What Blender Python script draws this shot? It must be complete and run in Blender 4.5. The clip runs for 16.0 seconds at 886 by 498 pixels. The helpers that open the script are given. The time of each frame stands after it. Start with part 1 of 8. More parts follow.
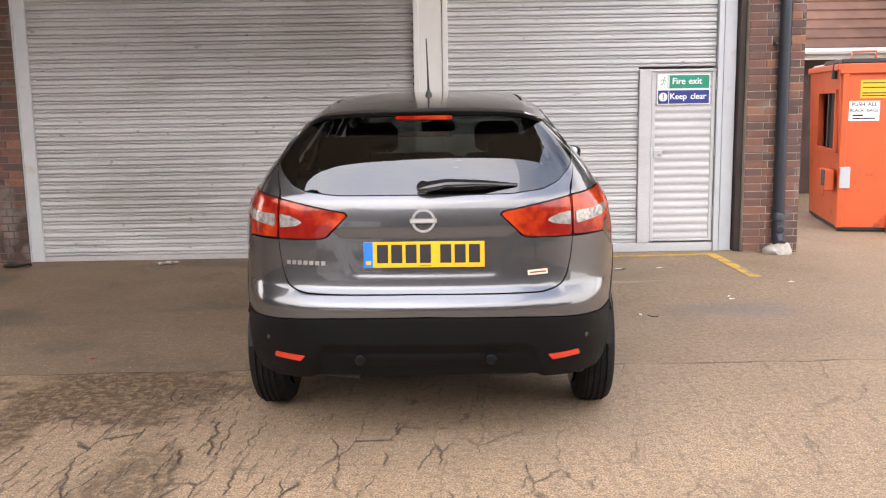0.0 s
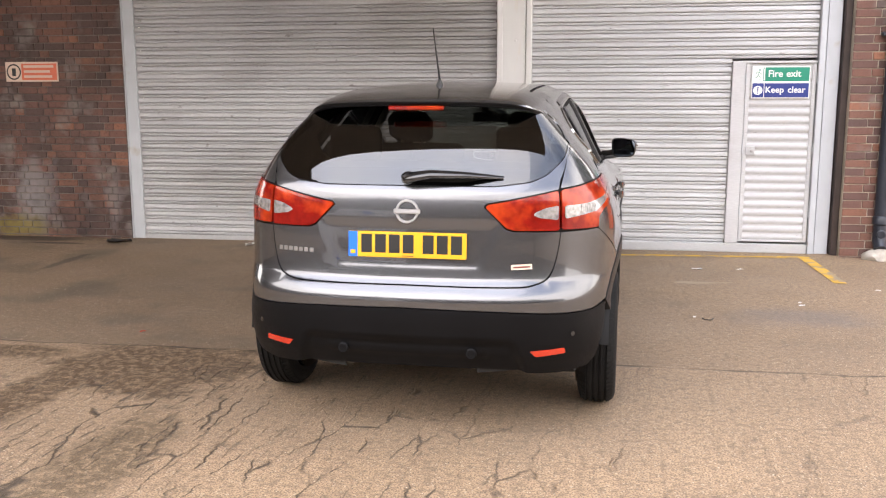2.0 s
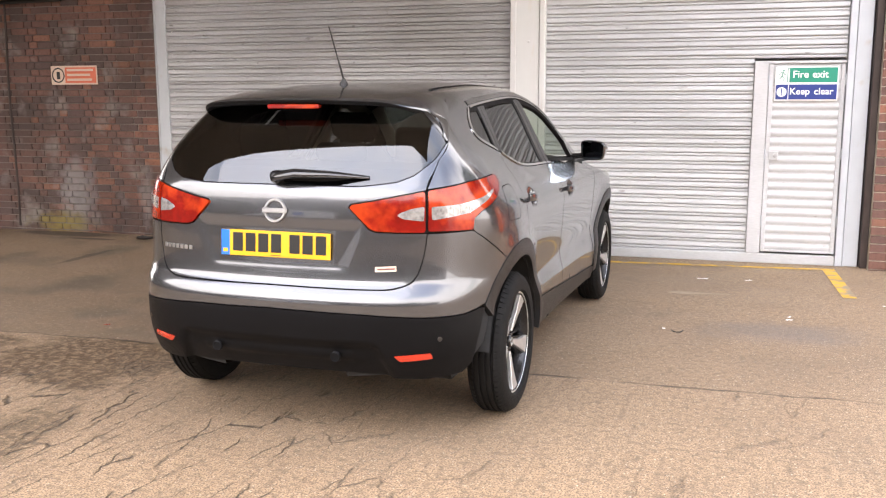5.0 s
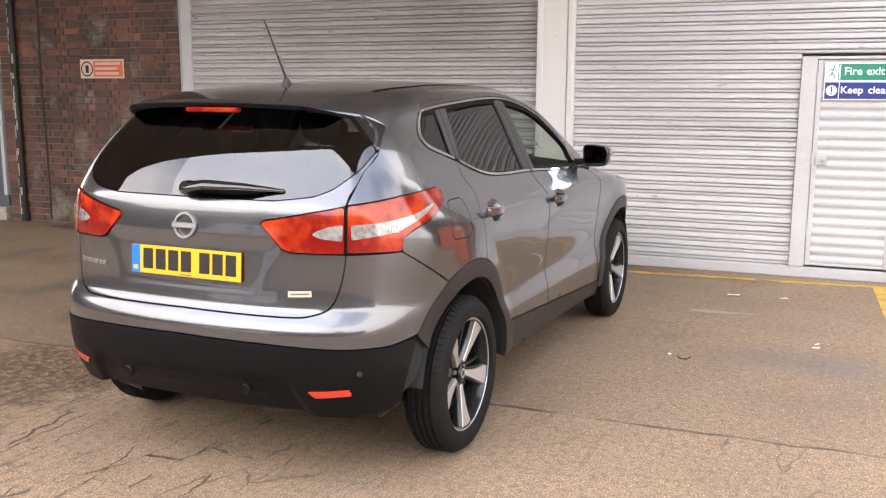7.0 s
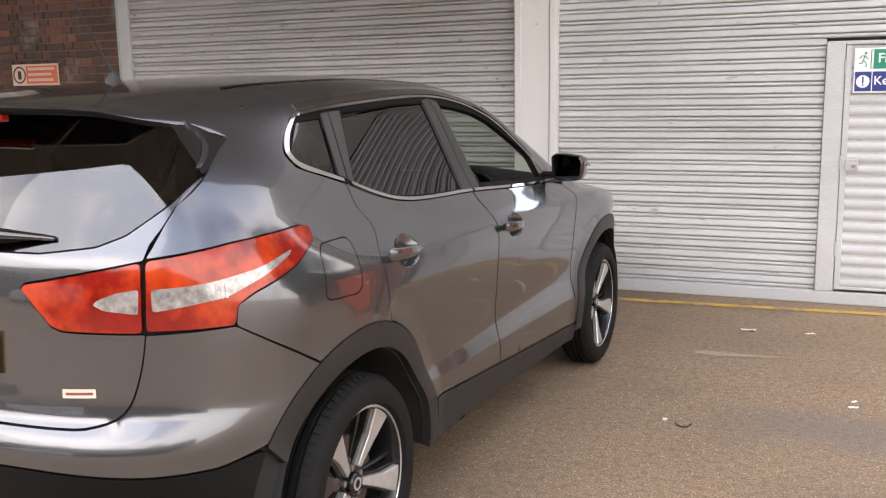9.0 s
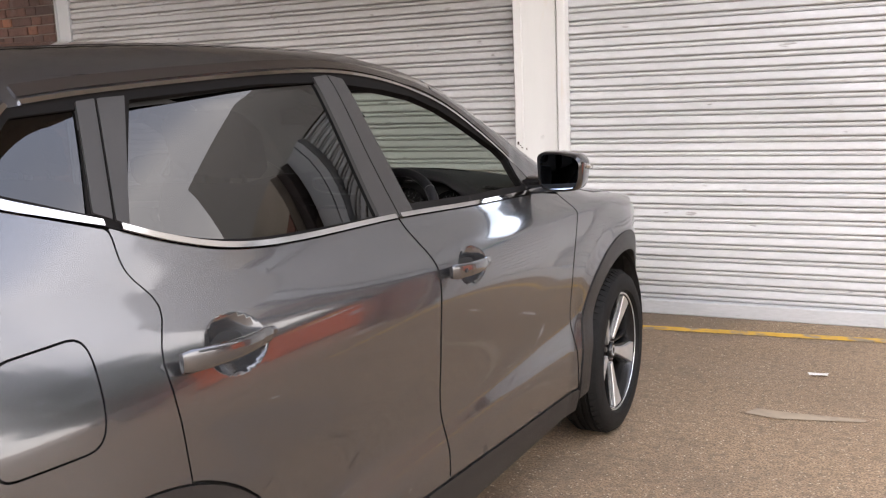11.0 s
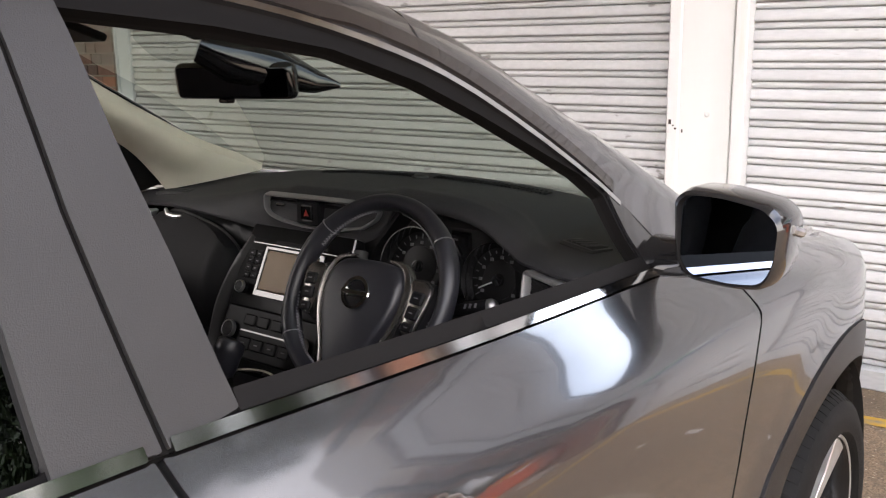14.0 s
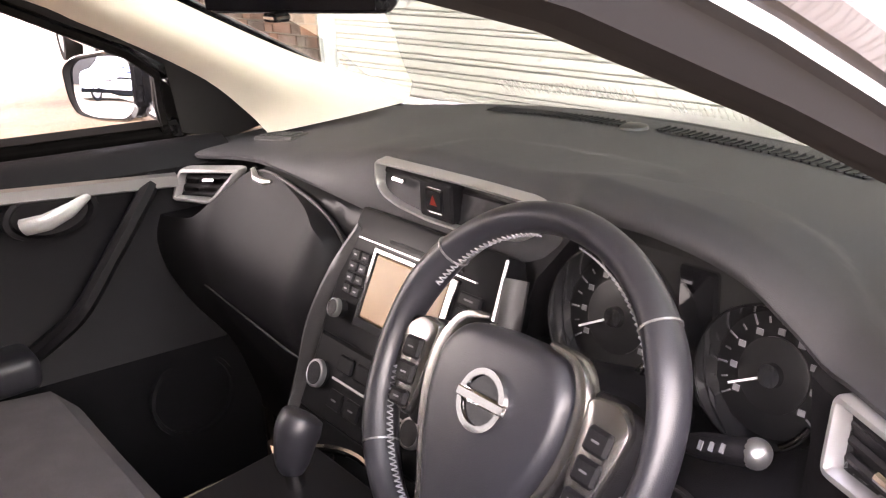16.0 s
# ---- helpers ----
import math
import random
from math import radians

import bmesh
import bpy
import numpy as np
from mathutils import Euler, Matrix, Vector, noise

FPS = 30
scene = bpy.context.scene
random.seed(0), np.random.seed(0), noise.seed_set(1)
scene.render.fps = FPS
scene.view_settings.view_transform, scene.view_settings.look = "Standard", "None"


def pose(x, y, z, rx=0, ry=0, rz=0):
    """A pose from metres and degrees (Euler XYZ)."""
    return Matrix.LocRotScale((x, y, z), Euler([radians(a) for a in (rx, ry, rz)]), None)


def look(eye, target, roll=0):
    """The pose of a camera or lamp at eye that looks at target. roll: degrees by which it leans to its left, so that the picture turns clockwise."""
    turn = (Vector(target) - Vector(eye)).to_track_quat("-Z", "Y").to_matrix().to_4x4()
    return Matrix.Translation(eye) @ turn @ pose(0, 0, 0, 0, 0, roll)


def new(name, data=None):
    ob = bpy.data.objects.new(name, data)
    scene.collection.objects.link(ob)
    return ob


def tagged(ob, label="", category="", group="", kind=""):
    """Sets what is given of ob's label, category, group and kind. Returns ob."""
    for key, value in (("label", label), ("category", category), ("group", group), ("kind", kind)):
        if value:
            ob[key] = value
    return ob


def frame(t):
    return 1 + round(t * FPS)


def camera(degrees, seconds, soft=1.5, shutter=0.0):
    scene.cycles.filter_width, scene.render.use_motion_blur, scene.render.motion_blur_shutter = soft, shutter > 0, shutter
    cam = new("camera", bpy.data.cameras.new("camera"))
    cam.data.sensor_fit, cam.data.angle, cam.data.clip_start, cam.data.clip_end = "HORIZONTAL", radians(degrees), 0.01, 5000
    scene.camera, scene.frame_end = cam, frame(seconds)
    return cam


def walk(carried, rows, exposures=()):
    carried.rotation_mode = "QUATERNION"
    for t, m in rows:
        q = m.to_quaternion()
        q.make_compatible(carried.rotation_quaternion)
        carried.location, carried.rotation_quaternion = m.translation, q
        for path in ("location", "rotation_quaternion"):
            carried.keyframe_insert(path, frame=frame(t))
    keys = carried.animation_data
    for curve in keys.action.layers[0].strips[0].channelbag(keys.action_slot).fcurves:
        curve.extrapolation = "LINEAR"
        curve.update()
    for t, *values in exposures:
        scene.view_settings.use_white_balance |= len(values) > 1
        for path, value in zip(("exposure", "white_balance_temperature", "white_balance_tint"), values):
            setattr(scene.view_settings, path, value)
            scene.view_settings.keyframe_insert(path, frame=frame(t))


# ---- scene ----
cam = camera(51.4, 16.0, 1.2)
PATH = [
    (0, (-0.061, -0.193, 1.523), (-0.044, 1.782, 1.209), -0.9),
    (0.5, (0.131, -0.197, 1.519), (0.064, 1.776, 1.197), -0.3),
    (1, (0.272, -0.157, 1.502), (0.136, 1.814, 1.188), -0.4),
    (1.5, (0.427, -0.107, 1.52), (0.227, 1.857, 1.194), -0.0),
    (2, (0.645, -0.121, 1.523), (0.341, 1.827, 1.189), -0.1),
    (2.5, (0.792, -0.079, 1.508), (0.445, 1.867, 1.198), -0.5),
    (3, (0.918, -0.047, 1.526), (0.536, 1.892, 1.217), -0.2),
    (3.5, (1.106, -0.03, 1.528), (0.666, 1.897, 1.22), -1.6),
    (4, (1.355, -0.041, 1.528), (0.815, 1.856, 1.2), -0.2),
    (4.5, (1.521, 0.009, 1.495), (0.991, 1.913, 1.187), -1.1),
    (4.7, (1.577, 0.08, 1.492), (1.045, 1.982, 1.176), -0.6),
    (6.8, (2.113, 0.781, 1.526), (1.387, 2.616, 1.201), 0.3),
    (7, (2.104, 0.843, 1.539), (1.373, 2.673, 1.198), 0.2),
    (7.5, (2.109, 1.207, 1.515), (1.368, 3.038, 1.204), -0.0),
    (8, (2.116, 1.487, 1.523), (1.365, 3.311, 1.192), -0.4),
    (8.5, (2.062, 1.799, 1.518), (1.301, 3.619, 1.188), -0.4),
    (9, (2.056, 2.084, 1.504), (1.285, 3.899, 1.172), -0.9),
    (9.5, (2.074, 2.399, 1.499), (1.276, 4.205, 1.174), -1.4),
    (10, (2.006, 2.73, 1.474), (1.193, 4.525, 1.132), -1.0),
    (10.2, (1.972, 2.886, 1.46), (1.151, 4.678, 1.123), -1.6),
    (12.3, (1.66, 4.228, 1.446), (0.761, 5.965, 1.027), -2.1),
    (12.5, (1.644, 4.344, 1.438), (0.71, 6.062, 1.016), -1.5),
    (13, (1.594, 4.635, 1.447), (0.542, 6.287, 1.042), -0.9),
    (13.5, (1.469, 4.873, 1.421), (0.354, 6.477, 0.997), -1.5),
    (14, (1.292, 5.109, 1.428), (0.161, 6.698, 0.982), -1.0),
    (14.5, (1.152, 5.336, 1.418), (-0.054, 6.849, 0.91), -1.4),
    (15, (1.039, 5.572, 1.427), (-0.292, 6.969, 0.902), -2.2),
    (15.5, (0.945, 5.686, 1.411), (-0.433, 7.002, 0.801), -2.8),
    (16, (0.825, 5.782, 1.407), (-0.627, 6.983, 0.736), -3.4),
]
walk(cam, [(t, look(eye, target, roll)) for t, eye, target, roll in PATH],
     [(t, stops, kelvin, 16 if t < 15 else 26) for t, stops, kelvin in ((0, 1.34, 6490), (2.5, 1.53, 6490), (4.5, 1.67, 6490), (7, 1.54, 6490), (8, 1.30, 6490), (9, 1.24, 6490), (10, 1.44, 6490), (12.5, 1.70, 6470), (13.5, 1.89, 6470), (14, 1.90, 6470), (14.5, 2.03, 6650), (15, 3.13, 6950), (15.5, 3.88, 6800), (16, 4.23, 6850))])

# ---- daylight: a hazy bright sky ----
SUN_AZ, SUN_EL = 200.0, 48.0
world = bpy.data.worlds.new("sky")
scene.world = world
world.use_nodes = True
wn = world.node_tree
sky = wn.nodes.new("ShaderNodeTexSky")
sky.sky_type, sky.sun_disc = "NISHITA", False
sky.sun_elevation, sky.sun_rotation = radians(SUN_EL), radians(SUN_AZ)
sky.dust_density, sky.air_density, sky.ozone_density = 4.0, 1.0, 1.0
cloud_map = wn.nodes.new("ShaderNodeTexCoord")
cloud = wn.nodes.new("ShaderNodeTexNoise")
cloud.inputs["Scale"].default_value, cloud.inputs["Detail"].default_value = 2.2, 6.0
ramp = wn.nodes.new("ShaderNodeValToRGB")
ramp.color_ramp.elements[0].position, ramp.color_ramp.elements[1].position = 0.24, 0.50
mix = wn.nodes.new("ShaderNodeMix")
mix.data_type = "RGBA"
# clouds: cream and bright low down, blue-grey higher up, pale haze overhead
height = wn.nodes.new("ShaderNodeSeparateXYZ")
wn.links.new(cloud_map.outputs["Generated"], height.inputs[0])
billow = wn.nodes.new("ShaderNodeTexNoise")
billow.inputs["Scale"].default_value, billow.inputs["Detail"].default_value = 3.1, 7.0
wn.links.new(cloud_map.outputs["Generated"], billow.inputs["Vector"])
rise = wn.nodes.new("ShaderNodeMath")
rise.operation, rise.inputs[1].default_value = "MULTIPLY_ADD", 0.55
wn.links.new(billow.outputs["Fac"], rise.inputs[0])
wn.links.new(height.outputs["Z"], rise.inputs[2])
shade = wn.nodes.new("ShaderNodeValToRGB")
stops = shade.color_ramp.elements
stops[0].position, stops[0].color = 0.24, (0.85, 0.81, 0.74, 1)
stops[1].position, stops[1].color = 0.97, (0.57, 0.58, 0.60, 1)
for at, tone in ((0.60, (0.90, 0.87, 0.82, 1)), (0.72, (0.44, 0.47, 0.54, 1)), (0.84, (0.36, 0.42, 0.54, 1))):
    stops.new(at).color = tone
scaled = wn.nodes.new("ShaderNodeMath")
scaled.operation, scaled.inputs[1].default_value = "MULTIPLY", 0.8
wn.links.new(rise.outputs[0], scaled.inputs[0])
wn.links.new(scaled.outputs[0], shade.inputs["Fac"])
bright_cloud = wn.nodes.new("ShaderNodeVectorMath")
bright_cloud.operation = "SCALE"
# brighter towards the veiled sun
glow = wn.nodes.new("ShaderNodeVectorMath")
glow.operation = "DOT_PRODUCT"
glow.inputs[1].default_value = (math.sin(radians(SUN_AZ)) * math.cos(radians(SUN_EL)), math.cos(radians(SUN_AZ)) * math.cos(radians(SUN_EL)), math.sin(radians(SUN_EL)))
wn.links.new(cloud_map.outputs["Generated"], glow.inputs[0])
spread_ = wn.nodes.new("ShaderNodeMapRange")
spread_.interpolation_type = "SMOOTHSTEP"
for key, q in zip(("From Min", "From Max", "To Min", "To Max"), (0.0, 1.0, 13.5, 17.0)):
    spread_.inputs[key].default_value = q
wn.links.new(glow.outputs["Value"], spread_.inputs["Value"])
wn.links.new(spread_.outputs["Result"], bright_cloud.inputs["Scale"])
wn.links.new(shade.outputs["Color"], bright_cloud.inputs[0])
wn.links.new(bright_cloud.outputs[0], mix.inputs["B"])
wn.links.new(cloud_map.outputs["Generated"], cloud.inputs["Vector"])
wn.links.new(cloud.outputs["Fac"], ramp.inputs["Fac"])
wn.links.new(ramp.outputs["Color"], mix.inputs["Factor"])
wn.links.new(sky.outputs["Color"], mix.inputs["A"])
wn.links.new(mix.outputs["Result"], wn.nodes["Background"].inputs["Color"])
wn.nodes["Background"].inputs["Strength"].default_value = 0.15
sun = new("sun", bpy.data.lights.new("sun", "SUN"))
sun.data.energy, sun.data.angle, sun.data.color = 0.8, radians(64), (1.0, 0.96, 0.90)
az, el = radians(SUN_AZ), radians(SUN_EL)
sun.matrix_world = look((0, 0, 20), Vector((0, 0, 20)) - Vector((math.sin(az) * math.cos(el), math.cos(az) * math.cos(el), math.sin(el))))

# ---- materials ----
def material(name, colour, rough=0.6, metal=0.0, vary=0.0, scale=8.0, fine=0.0, fine_scale=120.0, bump=0.0, bump_scale=60.0, rough_vary=0.0,
             island=0.0, coat=0.0, second=None, second_at=(0.55, 0.7), second_scale=1.5, spec=0.5, stretch=(1, 1, 1), specks=None, world=False):
    """Paint, metal, rubber or stone: a base colour that varies at two scales, with a fine relief, and patches of a second colour."""
    m = bpy.data.materials.new(name)
    m.use_nodes = True
    nt = m.node_tree
    b = nt.nodes["Principled BSDF"]
    b.inputs["Roughness"].default_value, b.inputs["Metallic"].default_value = rough, metal
    b.inputs["Specular IOR Level"].default_value = spec
    if coat:
        b.inputs["Coat Weight"].default_value, b.inputs["Coat Roughness"].default_value = coat, 0.03
    link, node = nt.links.new, nt.nodes.new
    co = node("ShaderNodeNewGeometry").outputs["Position"] if world else node("ShaderNodeTexCoord").outputs["Object"]
    if stretch != (1, 1, 1):
        mp = node("ShaderNodeMapping")
        mp.inputs["Scale"].default_value = stretch
        link(co, mp.inputs["Vector"])
        co = mp.outputs["Vector"]

    def grain(s, detail=4.0):
        n = node("ShaderNodeTexNoise")
        n.inputs["Scale"].default_value, n.inputs["Detail"].default_value = s, detail
        link(co, n.inputs["Vector"])
        return n.outputs["Fac"]

    def span(v, lo, hi, a=0.25, z=0.75):
        r = node("ShaderNodeMapRange")
        r.inputs["From Min"].default_value, r.inputs["From Max"].default_value = a, z
        r.inputs["To Min"].default_value, r.inputs["To Max"].default_value = lo, hi
        link(v, r.inputs["Value"])
        return r.outputs["Result"]

    def times(a, v):
        x = node("ShaderNodeVectorMath")
        x.operation = "SCALE"
        link(a, x.inputs[0])
        link(v, x.inputs["Scale"])
        return x.outputs["Vector"]
    rgb = node("ShaderNodeRGB")
    rgb.outputs[0].default_value = (*colour, 1)
    c = rgb.outputs[0]
    if second:
        mx = node("ShaderNodeMix")
        mx.data_type = "RGBA"
        mx.inputs["B"].default_value = (*second, 1)
        link(span(grain(second_scale, 8.0), 0, 1, *second_at), mx.inputs["Factor"])
        link(c, mx.inputs["A"])
        c = mx.outputs["Result"]
    if vary:
        c = times(c, span(grain(scale), 1 - vary, 1 + vary))
    if fine:
        c = times(c, span(grain(fine_scale, 2.0), 1 - fine, 1 + fine))
    if specks:
        size, lo, hi, dirt = specks
        mx = node("ShaderNodeMix")
        mx.data_type = "RGBA"
        mx.inputs["B"].default_value = (*dirt, 1)
        link(span(grain(size, 3.0), 0, 0.85, lo, hi), mx.inputs["Factor"])
        link(c, mx.inputs["A"])
        c = mx.outputs["Result"]
    if island:
        info = node("ShaderNodeObjectInfo")
        c = times(c, span(info.outputs["Random"], 1 - island, 1 + island, 0, 1))
    if second or vary or fine or island:
        link(c, b.inputs["Base Color"])
    else:
        b.inputs["Base Color"].default_value = (*colour, 1)
    if rough_vary:
        link(span(grain(scale * 0.7, 6.0), max(0.02, rough - rough_vary), min(1, rough + rough_vary)), b.inputs["Roughness"])
    if bump:
        bp = node("ShaderNodeBump")
        bp.inputs["Strength"].default_value, bp.inputs["Distance"].default_value = bump, 0.004
        link(grain(bump_scale, 6.0), bp.inputs["Height"])
        link(bp.outputs["Normal"], b.inputs["Normal"])
    return m


def glass(name, tint=(1, 1, 1), rough=0.0, mirror=0.078):
    """A thin pane: it lets light straight through, dimmed by its tint, and mirrors at a glancing view."""
    m = bpy.data.materials.new(name)
    m.use_nodes = True
    nt = m.node_tree
    nt.nodes.remove(nt.nodes["Principled BSDF"])
    clear, gloss, mx, lw = (nt.nodes.new(k) for k in ("ShaderNodeBsdfTransparent", "ShaderNodeBsdfGlossy", "ShaderNodeMixShader", "ShaderNodeLayerWeight"))
    clear.inputs["Color"].default_value = (*tint, 1)
    gloss.inputs["Roughness"].default_value = rough
    lw.inputs["Blend"].default_value = 0.5

    def op(kind, a, v):
        n = nt.nodes.new("ShaderNodeMath")
        n.operation, n.inputs[1].default_value, n.use_clamp = kind, v, True
        nt.links.new(a, n.inputs[0])
        return n.outputs[0]
    # gloss of both faces of the pane, rising at a glancing view
    share = op("ADD", op("MULTIPLY", op("POWER", lw.outputs["Facing"], 5.0), 0.91), mirror)
    nt.links.new(share, mx.inputs[0])
    nt.links.new(clear.outputs[0], mx.inputs[1])
    nt.links.new(gloss.outputs[0], mx.inputs[2])
    nt.links.new(mx.outputs[0], nt.nodes["Material Output"].inputs["Surface"])
    return m


def car_paint():
    m = material("grey_metallic_paint", (0.102, 0.105, 0.113), 0.25, 0.85, fine=0.12, fine_scale=2500.0, coat=1.0)
    m.node_tree.nodes["Principled BSDF"].inputs["Coat Roughness"].default_value = 0.05
    m.node_tree.nodes["Principled BSDF"].inputs["Coat IOR"].default_value = 1.58
    return m


PAINT = car_paint()
GLOSS_BLACK = material("gloss_black_plastic", (0.012, 0.012, 0.013), 0.12, coat=0.6)
# body paint above the windows; the brown ground it mirrors is put into its colour
RAIL_REFLECTION = material("rail_painted_reflection", (0.030, 0.025, 0.023), 0.24, 0.3, coat=0.5)
ARCH_PLASTIC = material("grey_black_arch_plastic", (0.016, 0.0155, 0.0155), 0.40, vary=0.15, scale=6, bump=0.2, bump_scale=900, spec=0.35)
CLADDING = material("black_textured_plastic", (0.0038, 0.0038, 0.0044), 0.44, vary=0.18, scale=6, bump=0.2, bump_scale=900, spec=0.13)
SATIN_BLACK = material("satin_black_trim", (0.030, 0.029, 0.029), 0.42, spec=0.4, bump=0.15, bump_scale=700, vary=0.08)
DARK = material("dark_underside", (0.010, 0.010, 0.010), 0.85, vary=0.2, scale=10)
RUBBER = material("tyre_rubber", (0.0068, 0.0066, 0.0064), 0.72, spec=0.18, vary=0.25, scale=9, fine=0.2, fine_scale=250, bump=0.3, bump_scale=300)
FRAME_BLACK = material("black_window_frame", (0.0055, 0.005, 0.005), 0.7, spec=0.10, vary=0.1)
SEAL = material("rubber_seal", (0.007, 0.0065, 0.0065), 0.75, spec=0.15)
CHROME = material("chrome", (0.58, 0.575, 0.57), 0.07, 1.0)
SATIN_METAL = material("satin_silver_trim", (0.36, 0.355, 0.35), 0.36, 0.9, vary=0.05)
SILVER_PAINT = material("silver_painted_trim", (0.60, 0.60, 0.59), 0.30, 0.45, vary=0.05)
ALLOY = material("machined_alloy", (0.55, 0.55, 0.54), 0.30, 0.7, vary=0.08, scale=30)
ALLOY_DARK = material("black_alloy_pocket", (0.010, 0.010, 0.0105), 0.22, 0.0, spec=0.45)
LAMP_RED = material("red_lamp_lens", (0.17, 0.006, 0.003), 0.14, coat=0.4, spec=0.35, vary=0.25, scale=25, second=(0.36, 0.034, 0.006), second_at=(0.45, 0.6), second_scale=7)
LAMP_CLEAR = material("clear_lamp_lens", (0.30, 0.285, 0.27), 0.20, 0.4, vary=0.55, scale=45, coat=1.0)
REFLEX = material("red_reflector", (0.46, 0.028, 0.008), 0.15, coat=1.0, fine=0.2, fine_scale=400)
PRIVACY = glass("privacy_glass", (0.040, 0.042, 0.044))
REAR_TINT = glass("rear_privacy_glass", (0.13, 0.135, 0.135), mirror=0.115)
SCREEN_GLASS = glass("green_tinted_windscreen", (0.50, 0.56, 0.50))
PLATE_YELLOW = material("yellow_plate", (0.72, 0.37, 0.010), 0.35, coat=0.5)
PLATE_BLACK = material("plate_black", (0.012, 0.012, 0.012), 0.4)
PLATE_BLUE = material("plate_blue", (0.012, 0.14, 0.55), 0.35)
WHITE = material("white_plastic", (0.78, 0.78, 0.76), 0.4)

SHUTTER = material("grey_white_shutter_paint", (0.475, 0.48, 0.488), 0.50, 0.0, vary=0.09, scale=1.6, fine=0.07, fine_scale=60, second=(0.35, 0.35, 0.345), second_at=(0.54, 0.80), second_scale=1.1, bump=0.06, bump_scale=40, island=0.05, stretch=(0.35, 1, 1.6), specks=(22, 0.70, 0.75, (0.20, 0.19, 0.18)), world=True)
# the left shutter: a darker grey with broader dark patches
SHUTTER_DARKER = material("darker_grey_shutter_paint", (0.43, 0.43, 0.437), 0.52, 0.0, vary=0.10, scale=1.4, fine=0.08, fine_scale=60, second=(0.285, 0.278, 0.272), second_at=(0.44, 0.72), second_scale=0.8, bump=0.06, bump_scale=40, island=0.06, stretch=(0.5, 1, 1.1), specks=(18, 0.68, 0.74, (0.17, 0.16, 0.15)), world=True)
FRAME_PAINT = material("grey_frame_paint", (0.46, 0.485, 0.51), 0.45, vary=0.06, scale=4, second=(0.40, 0.37, 0.33), second_at=(0.62, 0.75), second_scale=5, bump=0.05, bump_scale=25)
POST_PAINT = material("white_post_paint", (0.63, 0.63, 0.62), 0.42, vary=0.05, scale=2, second=(0.60, 0.53, 0.42), second_at=(0.60, 0.78), second_scale=3.5, bump=0.04, bump_scale=20, stretch=(3, 3, 0.5))
RUST = material("rust_chips", (0.035, 0.022, 0.016), 0.9, vary=0.3)
def brick_stuff(name="mixed_stock_brick", gain=1.0, soot=0.75, grey=(0.0, 0.0, 0.0), stains=()):
    """Mixed stock bricks: each its own shade from purple-brown to orange, sooty in patches."""
    m = bpy.data.materials.new(name)
    m.use_nodes = True
    nt = m.node_tree
    b, link, node = nt.nodes["Principled BSDF"], nt.links.new, nt.nodes.new
    b.inputs["Roughness"].default_value = 0.88
    b.inputs["Specular IOR Level"].default_value = 0.25
    pos = node("ShaderNodeNewGeometry")
    info = node("ShaderNodeObjectInfo")
    add = node("ShaderNodeMath")
    add.operation = "ADD"
    link(info.outputs["Random"], add.inputs[0])
    link(pos.outputs["Random Per Island"], add.inputs[1])
    fract = node("ShaderNodeMath")
    fract.operation = "FRACT"
    link(add.outputs[0], fract.inputs[0])
    ramp = node("ShaderNodeValToRGB")
    ramp.color_ramp.interpolation = "LINEAR"
    e = ramp.color_ramp.elements
    e[0].position, e[0].color = 0.0, (0.060, 0.036, 0.034, 1)
    e[1].position, e[1].color = 1.0, (0.27, 0.112, 0.060, 1)
    for q, c in ((0.25, (0.085, 0.046, 0.040, 1)), (0.55, (0.125, 0.058, 0.044, 1)), (0.82, (0.150, 0.068, 0.048, 1)), (0.95, (0.20, 0.086, 0.052, 1))):
        k = e.new(q)
        k.color = c
    for k in e:
        k.color = (*(min(1.0, q * gain + g) for q, g in zip(k.color[:3], grey)), 1)
    link(fract.outputs[0], ramp.inputs["Fac"])
    c = ramp.outputs["Color"]

    def noise_at(s, d=5.0):
        n = node("ShaderNodeTexNoise")
        n.inputs["Scale"].default_value, n.inputs["Detail"].default_value = s, d
        link(pos.outputs["Position"], n.inputs["Vector"])
        return n.outputs["Fac"]

    def span(v, a, z, lo, hi):
        r = node("ShaderNodeMapRange")
        for k, q in zip(("From Min", "From Max", "To Min", "To Max"), (a, z, lo, hi)):
            r.inputs[k].default_value = q
        link(v, r.inputs["Value"])
        return r.outputs["Result"]

    def blend(f, a, col):
        n = node("ShaderNodeMix")
        n.data_type = "RGBA"
        link(f, n.inputs["Factor"])
        link(a, n.inputs["A"])
        n.inputs["B"].default_value = (*col, 1)
        return n.outputs["Result"]
    c = blend(span(noise_at(1.6, 8.0), 0.46, 0.66, 0, soot), c, (0.055, 0.042, 0.038))
    c = blend(span(noise_at(45, 4.0), 0.50, 0.75, 0, 0.5), c, (0.06, 0.035, 0.028))
    c = blend(span(noise_at(3.2, 8.0), 0.58, 0.72, 0, 0.6), c, (0.28, 0.25, 0.23))
    # washed-out lime and moss, ragged patches at their own places
    axes = node("ShaderNodeSeparateXYZ")
    link(pos.outputs["Position"], axes.inputs[0])
